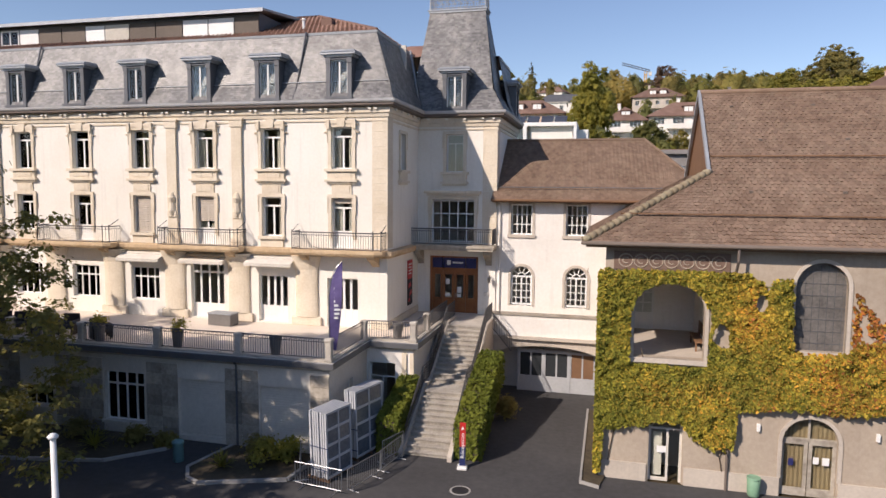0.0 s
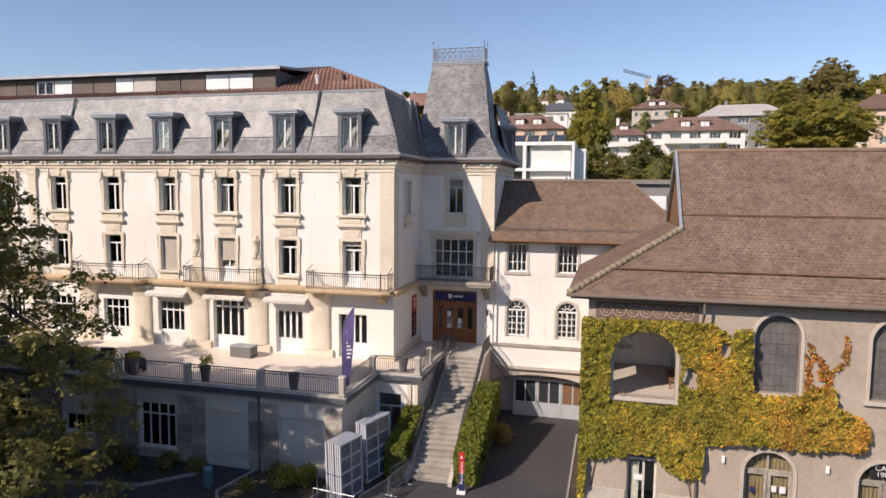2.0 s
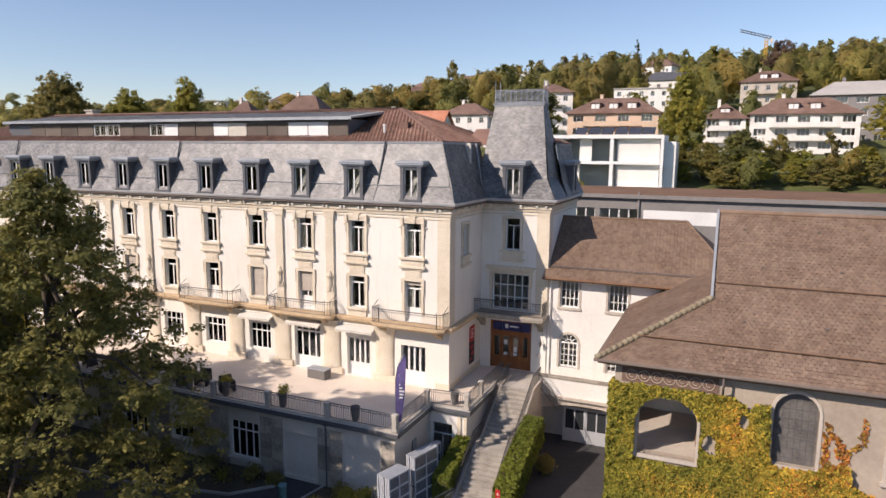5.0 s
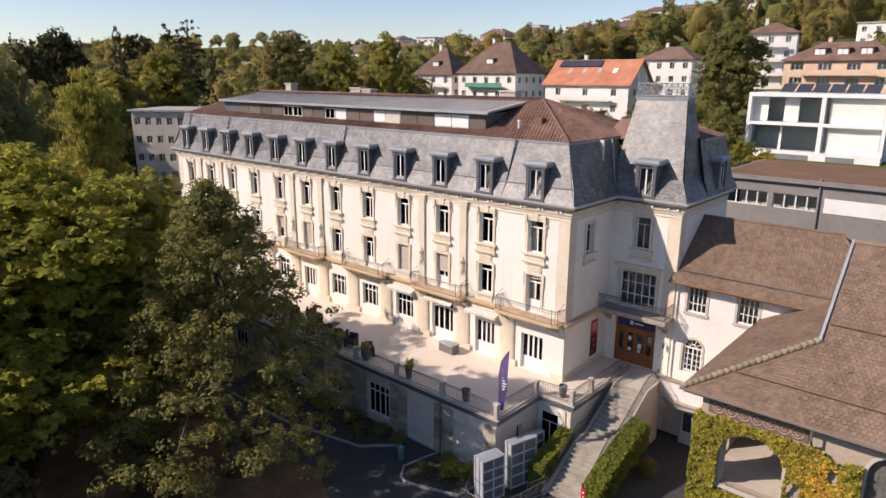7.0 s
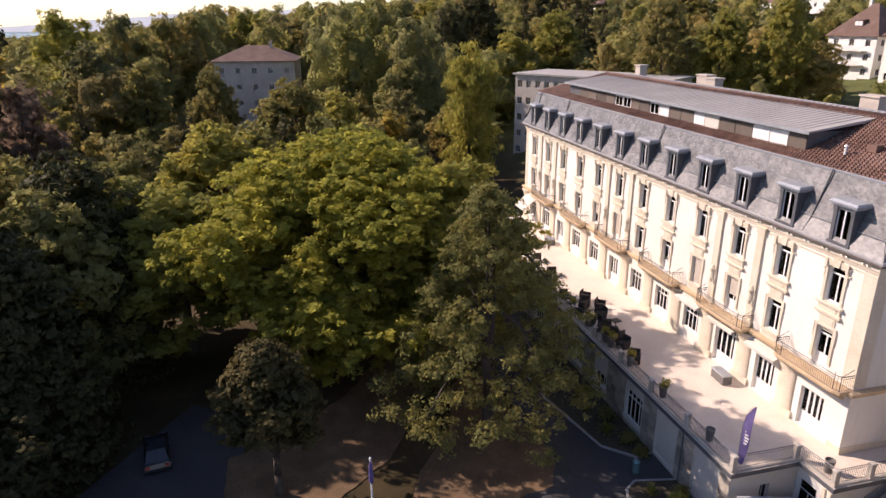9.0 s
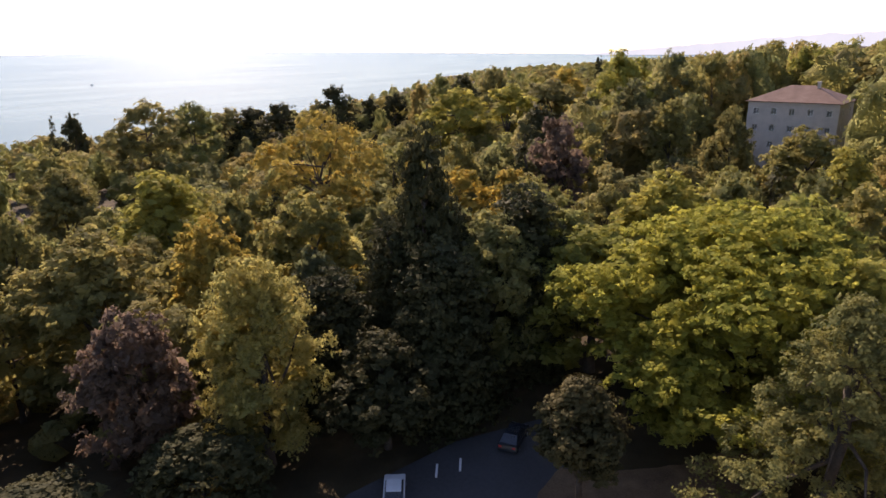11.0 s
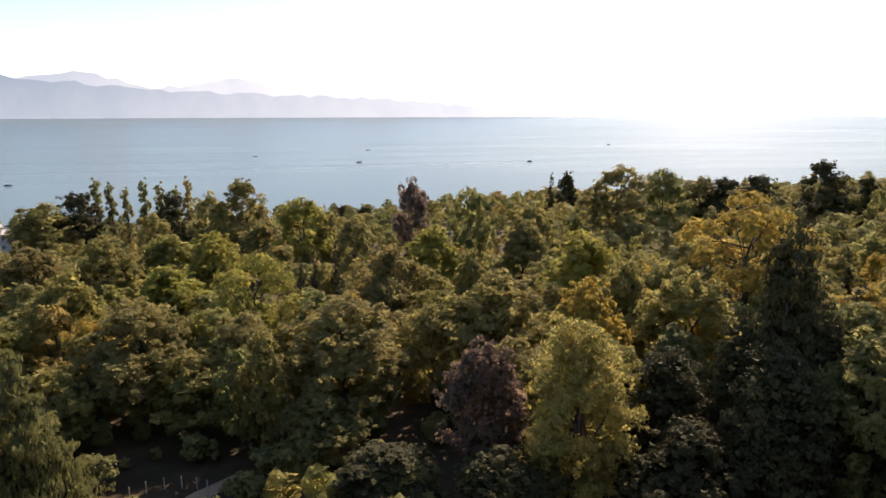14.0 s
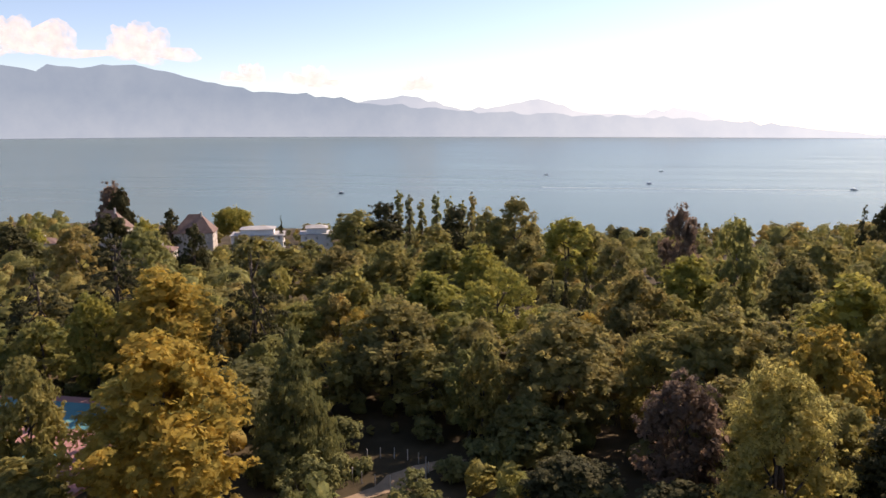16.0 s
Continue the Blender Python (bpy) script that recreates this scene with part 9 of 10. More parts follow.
def build_ivy():
    rng = random.Random(4)
    ivy = thing("ivy", "dense ivy turning yellow and orange on the hall wall", "climbing plant")
    bins = {"y": [], "g": [], "o": [], "r": []}
    depth = lambda x, z: 0.12 + 0.30 * (0.6 * noise.noise(Vector((x * 1.3, z * 1.3, 0))) + 0.5 * noise.noise(Vector((x * 3.1, z * 3.1, 4))) + 0.5)
    n = 0
    while n < 50000:
        x, z = rng.uniform(-0.25, 14.5), rng.uniform(0.2, 9.5)
        if not in_ivy(max(x, -0.1), z, rng.random()):
            continue
        n += 1
        f = 0.55 * noise.noise(Vector((x * 0.6, z * 0.6, 7))) + 0.6 * rng.uniform(-1, 1)
        warm = (x - 7.5) * 0.085 - (z - 5.5) * 0.02
        key = "g" if f + warm < -0.22 and z < 6.0 or f + warm < -0.42 else "o" if f + warm > 0.34 else "r" if f + warm > 0.62 else "y"
        if f + warm > 0.62:
            key = "r" if rng.random() < 0.4 else "o"
        bins[key].append((x, HY - max(depth(x, z), 0.05) - 0.06 * rng.random(), z))
    # wrapped round the west corner
    for _ in range(4500):
        y, z = HY + rng.uniform(0, 1.6), rng.uniform(0.2, 9.3)
        if y > HY + 0.9 + 0.5 * noise.noise(Vector((z * 0.7, 3, 0))):
            continue
        bins["y" if rng.random() < 0.7 else "g"].append((-0.1 - 0.15 * rng.random(), y, z))
    # thin trailing stems between the tall windows
    for x0, z0, dx in ((11.0, 6.7, -0.3), (10.6, 7.2, -0.5), (10.9, 7.4, 0.3), (10.0, 6.6, -0.2), (15.2, 5.3, 0.3)):
        x, z = x0, z0
        for q in range(45):
            x = min(max(x + rng.uniform(-0.1, 0.1) + dx * 0.03, 9.9), 11.5 if x0 < 12 else 16)
            z += rng.uniform(0.0, 0.075)
            for _ in range(2 if q < 30 else 1):
                bins["o" if rng.random() < 0.35 else "r"].append((x + rng.uniform(-0.1, 0.1), HY - 0.05, z + rng.uniform(-0.08, 0.08)))
    for k, mat, lab in (("y", IVY, "yellow-green ivy leaves"), ("g", IVY_GREEN, "green ivy leaves"), ("o", IVY_ORANGE, "orange ivy leaves"), ("r", IVY_RED, "red ivy leaves")):
        leaf_field("leaf_cover", bins[k], (0, -1, 0), 0.108, mat, ivy, lab, ord(k))["kind"] = "stuff"
    st = Geo()
    for x in (0.2, 2.0, 5.0):
        z, xx = 0.0 if x < 1 or x > 4 else 2.5, x
        while z < 6:
            nx = xx + rng.uniform(-0.25, 0.25)
            st.tube((xx, HY - 0.04, z), (nx, HY - 0.04, z + 0.7), 0.025, 5)
            xx, z = nx, z + 0.7
    part("stem", st, BARK, ivy)


build_ivy()


def hedge_thing(name, label, poly_y, x0, x1, height, seed, n=9000):
    """A clipped hedge beside the stairs that climbs with them."""
    rng = random.Random(seed)
    t = thing(name, label, "hedge")
    ys, zb, zt = zip(*[(y, b, b + height) for y, b in poly_y])
    core = Geo()
    rings = [[(x0 + 0.12, y, b - 0.2), (x1 - 0.12, y, b - 0.2), (x1 - 0.12, y, c - 0.15), (x0 + 0.12, y, c - 0.15)] for y, b, c in zip(ys, zb, zt)]
    core.rings(rings)
    part("core", core, BARK, t)
    sides = {"top": [], "l": [], "r": [], "f": []}
    for _ in range(n):
        y = rng.uniform(ys[0], ys[-1])
        b, c = np.interp(y, ys, zb), np.interp(y, ys, zt)
        wob = 0.14 * noise.noise(Vector((y * 1.2, seed, 0)))
        k = rng.random()
        if k < 0.35:
            sides["top"].append((rng.uniform(x0, x1), y, c + wob + rng.uniform(-0.08, 0.08)))
        elif k < 0.6:
            sides["l"].append((x0 + wob * 0.5 + rng.uniform(-0.08, 0.08), y, rng.uniform(b, c)))
        elif k < 0.88:
            sides["r"].append((x1 + wob * 0.5 + rng.uniform(-0.08, 0.08), y, rng.uniform(b, c)))
        else:
            sides["f"].append((rng.uniform(x0, x1), ys[0] + rng.uniform(-0.1, 0.1), rng.uniform(zb[0], zt[0])))
    for (k, v), nn in zip(sides.items(), ((0, 0, 1), (-1, 0, 0), (1, 0, 0), (0, -1, 0))):
        leaf_field("leaf_cover", v, nn, 0.085, HEDGE, t, "", seed + ord(k[0]), 0.2)["kind"] = "stuff"
    return t


hedge_thing("hedge", "clipped bright green hedge beside the stairs", [(29.7, 0.0), (31.5, 0.7), (34.0, 1.5), (36.2, 2.0)], -6.75, -5.45, 1.75, 3)
hedge_thing("hedge", "clipped green hedge between terrace and stairs", [(29.5, 0.0), (31.5, 0.5), (33.2, 1.1)], -10.6, -9.5, 1.8, 8, 6500)


def bush(name, label, x, y, h, r, mat, seed, n=900, size=0.12):
    rng = np.random.default_rng(seed)
    cs, rs = broad_lobes(rng, h, r, 14, 0.0, 0.2, 0.9)
    v, f = leaf_cloud(rng, cs, rs, n, size)
    me = array_mesh("foliage", v, f)
    me.materials.append(mat)
    t = thing(name, label, "shrub", pose(x, y, 0.02))
    o = new("foliage", me)
    o.parent = t
    st = Geo()
    for k in range(5):
        a = k * 1.3
        st.tube((0, 0, -0.05), (0.3 * r * math.cos(a), 0.3 * r * math.sin(a), h * 0.6), 0.025, 5)
    part("stem", st, BARK, t)
    return t


bush("shrub", "small bronze shrub beside the garage drive", -5.15, 35.9, 1.0, 0.5, LEAF_BROWN, 3, 1800, 0.08)


def spiky(name, label, x, y, h, seed):
    """A yucca-like rosette of narrow blades."""
    rng = random.Random(seed)
    t = thing(name, label, "plant", pose(x, y, 0.1))
    g = Geo()
    for k in range(70):
        a, e = rng.uniform(0, 2 * math.pi), rng.uniform(0.2, 1.35)
        ln = h * rng.uniform(0.7, 1.1)
        d = Vector((math.cos(a) * math.cos(e), math.sin(a) * math.cos(e), math.sin(e)))
        s = Vector((-math.sin(a), math.cos(a), 0)) * 0.03
        p1 = d * ln * 0.6
        p2 = d * ln + Vector((0, 0, -0.12 * ln))
        g.add([-s, s, p1 + s, p1 - s, p2], [(0, 1, 2, 3), (3, 2, 4)])
    part("blade_tuft", g, LEAF_GREEN, t)["kind"] = "stuff"
    return t


# planting beds with kerbs in front of the terrace
KERB = rough_mat("kerb_stone", (0.34, 0.33, 0.31), rough=0.9, big=0.8, fine=8.0)
SOIL = rough_mat("bed_soil", (0.07, 0.055, 0.035), (0.04, 0.03, 0.02), (0.11, 0.09, 0.055), 0.95, 0.8, 6.0, 0.6)
for bed in ([(-17.6, 24.4), (-16.9, 24.1), (-13.3, 25.4), (-13.0, 28.25), (-17.7, 28.25), (-18.3, 25.4)], [(-20.6, 27.0), (-22.6, 25.0), (-30.0, 23.5), (-42.0, 23.2), (-60, 23.0), (-60, 28.25), (-20.9, 28.25)]):
    t = thing("planting_bed", "kerbed planting bed with soil and low plants", "planting bed")
    n = len(bed)
    cx, cy = sum(p[0] for p in bed) / n, sum(p[1] for p in bed) / n
    part("soil", Geo().prism(list(reversed(bed)), -0.1, 0.09), SOIL, t)
    kg = Geo()
    for i in range(n):
        a, b2 = Vector((*bed[i], 0)), Vector((*bed[(i + 1) % n], 0))
        if a.y > 28 and b2.y > 28:
            continue
        m_ = max(int((b2 - a).length / 1.0), 1)
        for k in range(m_):
            p0, p1 = a.lerp(b2, k / m_), a.lerp(b2, (k + 0.985) / m_)
            q = (p1 - p0).normalized()
            s = Vector((-q.y, q.x, 0)) * 0.08
            kg2 = Geo().rings([[p0 - s, p1 - s, p1 + s, p0 + s], [v + Vector((0, 0, 0.14)) for v in (p0 - s, p1 - s, p1 + s, p0 + s)]])
            part("kerb_stone", kg2, KERB, t)
for x, y, h, s in ((-24.2, 26.3, 1.15, 1), (-16.8, 25.8, 0.95, 2), (-27.5, 26.0, 0.9, 3), (-33.0, 26.0, 1.0, 4)):
    spiky("yucca", "spiky green yucca rosette in the bed", x, y, h, s)
for x, y, h, r, mt, s in ((-15.0, 26.6, 1.0, 0.8, LEAF_GREEN, 11), (-15.9, 27.5, 0.7, 0.6, LEAF_BROWN, 12), (-14.2, 27.4, 0.8, 0.6, LEAF_GREEN, 13), (-22.6, 27.3, 0.6, 0.6, LEAF_YGREEN, 14), (-26.0, 27.2, 0.7, 0.8, LEAF_BROWN, 15), (-29.5, 27.0, 0.9, 0.9, LEAF_GREEN, 16), (-32.0, 25.0, 0.7, 0.8, LEAF_YGREEN, 17), (-36.5, 26.5, 1.0, 1.0, LEAF_GREEN, 18), (-20.9, 25.9 + 1.5, 0.4, 0.4, LEAF_YGREEN, 19)):
    bush("shrub", "low mixed shrub in the planting bed", x, y, h, r, mt, s, 700, 0.1)
# strip of grass and kerb along the ivy wall
part_bed = thing("grass_verge", "narrow soil verge with stone kerb by the ivy", "planting bed")
part("soil", Geo().prism([(-0.75, 28.6), (0.0, 28.3), (0.25, 29.5), (-0.05, 38.5), (-0.7, 38.5)], -0.1, 0.08), SOIL, part_bed)
part("kerb_stone", Geo().prism([(-0.85, 28.55), (-0.75, 28.6), (-0.7, 38.5), (-0.82, 38.5)], -0.1, 0.13).prism([(-0.85, 28.55), (0.0, 28.2), (0.02, 28.3), (-0.77, 28.62)], -0.1, 0.13), KERB, part_bed)

# ---- things in the court ----
PURPLE = rough_mat("purple_fabric", (0.13, 0.10, 0.25), (0.10, 0.075, 0.19), (0.16, 0.125, 0.30), 0.7, 2.0, 6.0)
RED = rough_mat("red_sign", (0.55, 0.035, 0.03), rough=0.4, bump=0.03)
NAVY = rough_mat("navy_sign", (0.02, 0.03, 0.11), rough=0.4, bump=0.03)
GREEN_PLASTIC = rough_mat("green_plastic", (0.20, 0.36, 0.24), rough=0.5, bump=0.05)
TEAL = rough_mat("teal_bin", (0.12, 0.25, 0.26), rough=0.5, bump=0.05)
BLACK = rough_mat("black_metal", (0.025, 0.025, 0.027), rough=0.5, bump=0.05)
ALU = rough_mat("white_aluminium", (0.47, 0.49, 0.52), (0.38, 0.40, 0.43), (0.56, 0.58, 0.61), 0.35, 0.8, 10.0, 0.05)
FILM = rough_mat("dusty_glazing_film", (0.12, 0.14, 0.17), (0.07, 0.085, 0.105), (0.20, 0.225, 0.26), 0.25, 1.5, 8.0, 0.05, spec=0.6)
PLANTER = rough_mat("grey_planter", (0.17, 0.16, 0.15), rough=0.7)
WICKER = rough_mat("dark_wicker", (0.055, 0.045, 0.04), rough=0.8, fine=20.0)


def letters(text, size, mat, parent, at, name="lettering", depth=0.004):
    cu = bpy.data.curves.new(name, "FONT")
    cu.body, cu.size, cu.extrude = text, size, depth
    cu.align_x, cu.align_y = "CENTER", "CENTER"
    tmp = bpy.data.objects.new(name, cu)
    scene.collection.objects.link(tmp)
    me = bpy.data.meshes.new_from_object(tmp.evaluated_get(bpy.context.evaluated_depsgraph_get()))
    bpy.data.objects.remove(tmp)
    me.name = name
    me.materials.clear()
    me.materials.append(mat)
    o = new(name, me)
    o.parent, o.matrix_basis = parent, at
    return o


def reception_sign():
    t = thing("reception_sign", "red and navy reception totem on a white foot", "sign", pose(-6.15, 28.75, 0, 0, 0, 6) @ Matrix.Diagonal((0.72, 0.8, 0.9, 1)))
    part("panel", Geo().box(-0.19, -0.04, 1.15, 0.19, 0.04, 2.4), RED, t, "red upper panel")
    part("panel", Geo().box(-0.19, -0.04, 0.14, 0.19, 0.04, 1.15), NAVY, t, "navy lower panel")
    part("foot", Geo().chamfer_box(-0.32, -0.3, 0.0, 0.32, 0.3, 0.14, 0.04), WHITE_PAINT, t)
    letters("Réception", 0.33, WHITE_PAINT, t, pose(0.0, -0.046, 1.2, 90, -90, 0))
    g = Geo().add([(-0.1, -0.046, 2.05), (0.1, -0.046, 2.05), (0, -0.046, 2.25)], [(0, 1, 2)])
    part("arrow", g, WHITE_PAINT, t)


reception_sign()


def feather_flag(x, y, z, h, rz):
    t = thing("feather_flag", "purple feather flag with pale lettering on a pole", "flag", pose(x, y, z, 0, 0, rz))
    part("pole", Geo().tube((0, 0, 0), (0, 0, h * 0.66), 0.025, 6).tube((0, 0, h * 0.66), (0.12, 0, h * 0.83), 0.02, 6).tube((0.12, 0, h * 0.83), (0.32, 0, h * 0.94), 0.02, 6).tube((0.32, 0, h * 0.94), (0.6, 0, h), 0.015, 6), STEEL, t)
    g = Geo()
    n = 14
    pts = []
    for k in range(n + 1):
        f = k / n
        zz = h * (0.1 + 0.9 * f)
        x1 = 0.34 + 0.30 * math.sin(math.pi * min(f * 0.62, 0.5))
        x0 = 0.02 if f < 0.62 else 0.02 + 0.58 * ((f - 0.62) / 0.38) ** 2.2
        pts.append((x0, max(x1, x0 + 0.02), zz, 0.05 * math.sin(f * 7)))
    g.rings([[(a, 0, z0), (b, w0 * 2, z0), (b, w0 * 2 + 0.012, z0), (a, 0.012, z0)] for a, b, z0, w0 in pts])
    part("banner", g, PURPLE, t)
    bars = Geo()
    for k in range(8):
        bars.box(0.24, -0.035, h * 0.42 + k * 0.2, 0.24 + 0.2 + 0.05 * (k % 3), -0.03, h * 0.42 + k * 0.2 + 0.11)
    part("lettering", bars, WHITE_PAINT, t)
    return t


feather_flag(-12.75, 28.75, 4.63, 4.75, 18)
feather_flag(-68.5, 30.0, 4.63, 4.75, 60)


def flag_pole(x, y, h, purple):
    t = thing("flag_pole", "white flag pole with furled purple flag" if purple else "slim white pole with a ball top", "pole", pose(x, y, 0))
    part("pole", Geo().tube((0, 0, 0), (0, 0, h), 0.10, 10, 0.04), WHITE_PAINT, t, smooth=True)
    part("finial", Geo().lathe([(0, 0), (0.07, 0.02), (0.08, 0.05), (0.04, 0.09), (0, 0.1)], (0, 0, h), 10), WHITE_PAINT, t, smooth=True)
    if purple:
        g = Geo().lathe([(0.02, 0), (0.14, 0.2), (0.12, 1.2), (0.05, 1.5)], (0.08, 0, h - 1.6), 8)
        part("furled_flag", g, PURPLE, t)


flag_pole(-14.5, 6.3, 8.4, True)
flag_pole(-7.8, 7.7, 9.1, False)
flag_pole(-11.2, 5.5, 6.6, False)

# banner on the side wall
ban = thing("wall_banner", "red and black hanging banner beside the entrance", "banner")
part("banner", Geo().box(-12.28, 39.9, 5.4, -12.24, 40.9, 7.1), BLACK, ban, "dark printed lower half")
part("banner", Geo().box(-12.28, 39.9, 7.1, -12.24, 40.9, 8.3), RED, ban, "red upper half")
bl = Geo()
for k in range(4):
    bl.box(-12.24, 40.05, 8.0 - k * 0.2, -12.236, 40.75 - 0.12 * (k % 2), 8.08 - k * 0.2)
part("lettering", bl, WHITE_PAINT, ban)
bl = Geo()
for k, (y0, z0, y1, z1) in enumerate(((40.0, 6.5, 40.6, 6.9), (40.2, 6.0, 40.8, 6.35), (39.98, 5.6, 40.4, 5.9))):
    bl.rings([[(-12.24, y0, z0), (-12.24, y1, z0 + 0.1), (-12.24, y1 - 0.1, z1), (-12.24, y0 + 0.1, z1 - 0.1)], [(-12.236, y0, z0), (-12.236, y1, z0 + 0.1), (-12.236, y1 - 0.1, z1), (-12.236, y0 + 0.1, z1 - 0.1)]])
part("print", bl, RED, ban)
lamp = thing("wall_lantern", "dark iron wall lantern by the entrance", "lamp", pose(-7.35, 42.28, 7.0))
part("bracket", Geo().bar((0, 0, 0.2), (0, -0.3, 0.35), 0.03).bar((0, -0.3, 0.35), (0, -0.3, 0.2), 0.02), IRON, lamp)
part("lantern", Geo().lathe([(0.06, -0.2), (0.12, 0.1), (0.14, 0.14), (0.02, 0.24)], (0, -0.3, 0), 6), IRON, lamp)
box = thing("letter_box", "small grey box on the wall by the entrance", "letter box", pose(-7.6, 42.27, 5.9))
part("box", Geo().chamfer_box(-0.14, -0.1, 0, 0.14, 0, 0.26, 0.02), GREY_PAINT, box)


def window_stack(x, y, rz, n, w, h, lean):
    """A pallet of removed white window frames standing upright, side by side."""
    t = thing("stacked_window_frames", "stack of removed white aluminium window units on a pallet", "window stack", pose(x, y, 0, 0, 0, rz))
    pal = Geo()
    for k in range(5):
        pal.box(-w / 2, 0.05 + k * 0.24, 0.1, w / 2, 0.05 + k * 0.24 + 0.14, 0.14)
    for k in (-w / 2, -0.05, w / 2 - 0.1):
        pal.box(k, 0.0, 0.0, k + 0.1, 1.2, 0.1)
    part("pallet", pal, BARE_WOOD, t)
    f = Geo()
    e = 0.1
    f.box(-w / 2, 0, 0, -w / 2 + e, 0.09, h).box(w / 2 - e, 0, 0, w / 2, 0.09, h).box(-w / 2 + e, 0, 0, w / 2 - e, 0.09, e).box(-w / 2 + e, 0, h - e, w / 2 - e, 0.09, h)
    for z in (h * 0.27, h * 0.5, h * 0.74):
        f.box(-w / 2 + e, 0.01, z - 0.06, w / 2 - e, 0.08, z + 0.06)
    f.box(-0.05, 0.012, e, 0.05, 0.078, h - e)
    fr0 = None
    p = Geo().box(-w / 2 + e, 0.04, e, w / 2 - e, 0.05, h - e)
    for k in range(n):
        at = pose(0, 0.06 + k * 0.145, 0.14, -2, 0, 0) @ pose(0.02 * (k % 3), 0, 0)
        if fr0 is None:
            fr0 = part("window_unit", f, ALU, t, "white aluminium window unit", at=at)
            pn0 = part("pane", p, FILM, fr0, "dusty blue-grey pane")
        else:
            o = share("window_unit", fr0, t, at)
            share("pane", pn0, o, Matrix.Identity(4))
    strap = Geo()
    for z in (0.5, 1.5):
        strap.box(-w / 2 - 0.02, 0.02, z, -w / 2, 0.06 + n * 0.145, z + 0.03)
    part("strap", strap, NAVY, t)
    return t


window_stack(-11.2, 26.5, 74, 7, 1.75, 2.95, 0)
window_stack(-10.75, 29.2, 74, 5, 2.2, 3.2, 0)
window_stack(-11.2, 31.1, 80, 3, 2.0, 2.6, 0)


def barrier(x, y, rz, ln=2.3):
    t = thing("crowd_barrier", "galvanised steel crowd barrier on flat feet", "barrier", pose(x, y, 0, 0, 0, rz), "barriers round the window stacks")
    g = Geo()
    for a, b2 in (((-ln / 2, 0, 0.2), (-ln / 2, 0, 1.1)), ((-ln / 2, 0, 1.1), (ln / 2, 0, 1.1)), ((ln / 2, 0, 1.1), (ln / 2, 0, 0.2)), ((-ln / 2, 0, 0.2), (ln / 2, 0, 0.2))):
        g.tube(a, b2, 0.022, 6)
    part("frame_tube", g, STEEL, t)
    n = int(ln / 0.13)
    br = None
    for k in range(1, n):
        xx = -ln / 2 + k * ln / n
        if br is None:
            br = part("bar", Geo().tube((0, 0, 0.2), (0, 0, 1.1), 0.009, 5), STEEL, t, at=pose(xx, 0, 0))
        else:
            share("bar", br, t, pose(xx, 0, 0))
    for s in (-0.8, 0.8):
        part("foot", Geo().bar((s, -0.32, 0.02), (s, 0.32, 0.02), 0.04).tube((s, 0, 0.02), (s, 0, 0.2), 0.02, 6), STEEL, t)


barrier(-13.1, 26.3, 115, 2.2)
barrier(-11.6, 24.9, -8, 2.3)
barrier(-9.9, 26.0, 72, 2.3)
barrier(-9.4, 28.2, 80, 2.2)
barrier(-9.6, 29.0, 70, 1.6)

bin_ = thing("litter_bin", "pale green cylindrical litter bin", "bin", pose(6.35, 29.2, 0))
part("drum", Geo().lathe([(0.2, 0.02), (0.25, 0.1), (0.27, 0.8), (0.24, 0.82), (0.22, 0.8), (0.2, 0.4)], n=16), GREEN_PLASTIC, bin_, smooth=True)
part("rim", Geo().lathe([(0.275, 0.78), (0.29, 0.8), (0.275, 0.86), (0.25, 0.84)], n=16), GREEN_PLASTIC, bin_)
for x, y in ((-19.2, 26.0),):
    b_ = thing("waste_bin", "teal bollard-like waste bin by the bed", "bin", pose(x, y, 0))
    part("drum", Geo().lathe([(0.22, 0.0), (0.25, 0.05), (0.25, 0.85), (0.28, 0.9), (0.26, 1.0), (0.0, 1.08)], n=14), TEAL, b_, smooth=True)
cover = thing("manhole_cover", "round cast iron manhole cover in the asphalt", "manhole cover", pose(-5.75, 26.5, 0.0))
part("lid", Geo().lathe([(0.0, 0.012), (0.36, 0.012), (0.37, 0.0)], n=24), BLACK, cover)
part("ring", Geo().lathe([(0.38, 0.0), (0.38, 0.014), (0.45, 0.014), (0.46, 0.0)], n=24), KERB, cover)
for x in (6.5, 11.0, 15.9):
    wl_ = thing("wall_light", "small white box light on the hall wall", "lamp", pose(x, HY, 2.75))
    part("case", Geo().chamfer_box(-0.07, -0.14, 0, 0.07, 0, 0.32, 0.02), WHITE_PAINT, wl_)
cs = thing("cafe_sign", "white cafe lettering above the arched door", "sign", pose(13.375, HY + 0.12, 2.95))
letters("CAFÉ", 0.34, WHITE_PAINT, cs, pose(0, -0.02, 0.2, 90, 0, 0))
letters("1903", 0.34, WHITE_PAINT, cs, pose(0, -0.02, -0.1, 90, 0, 0))
part("board", Geo().box(-0.62, 0.0, -0.28, 0.62, 0.03, 0.38), BLACK, cs, "dark glass behind the lettering")

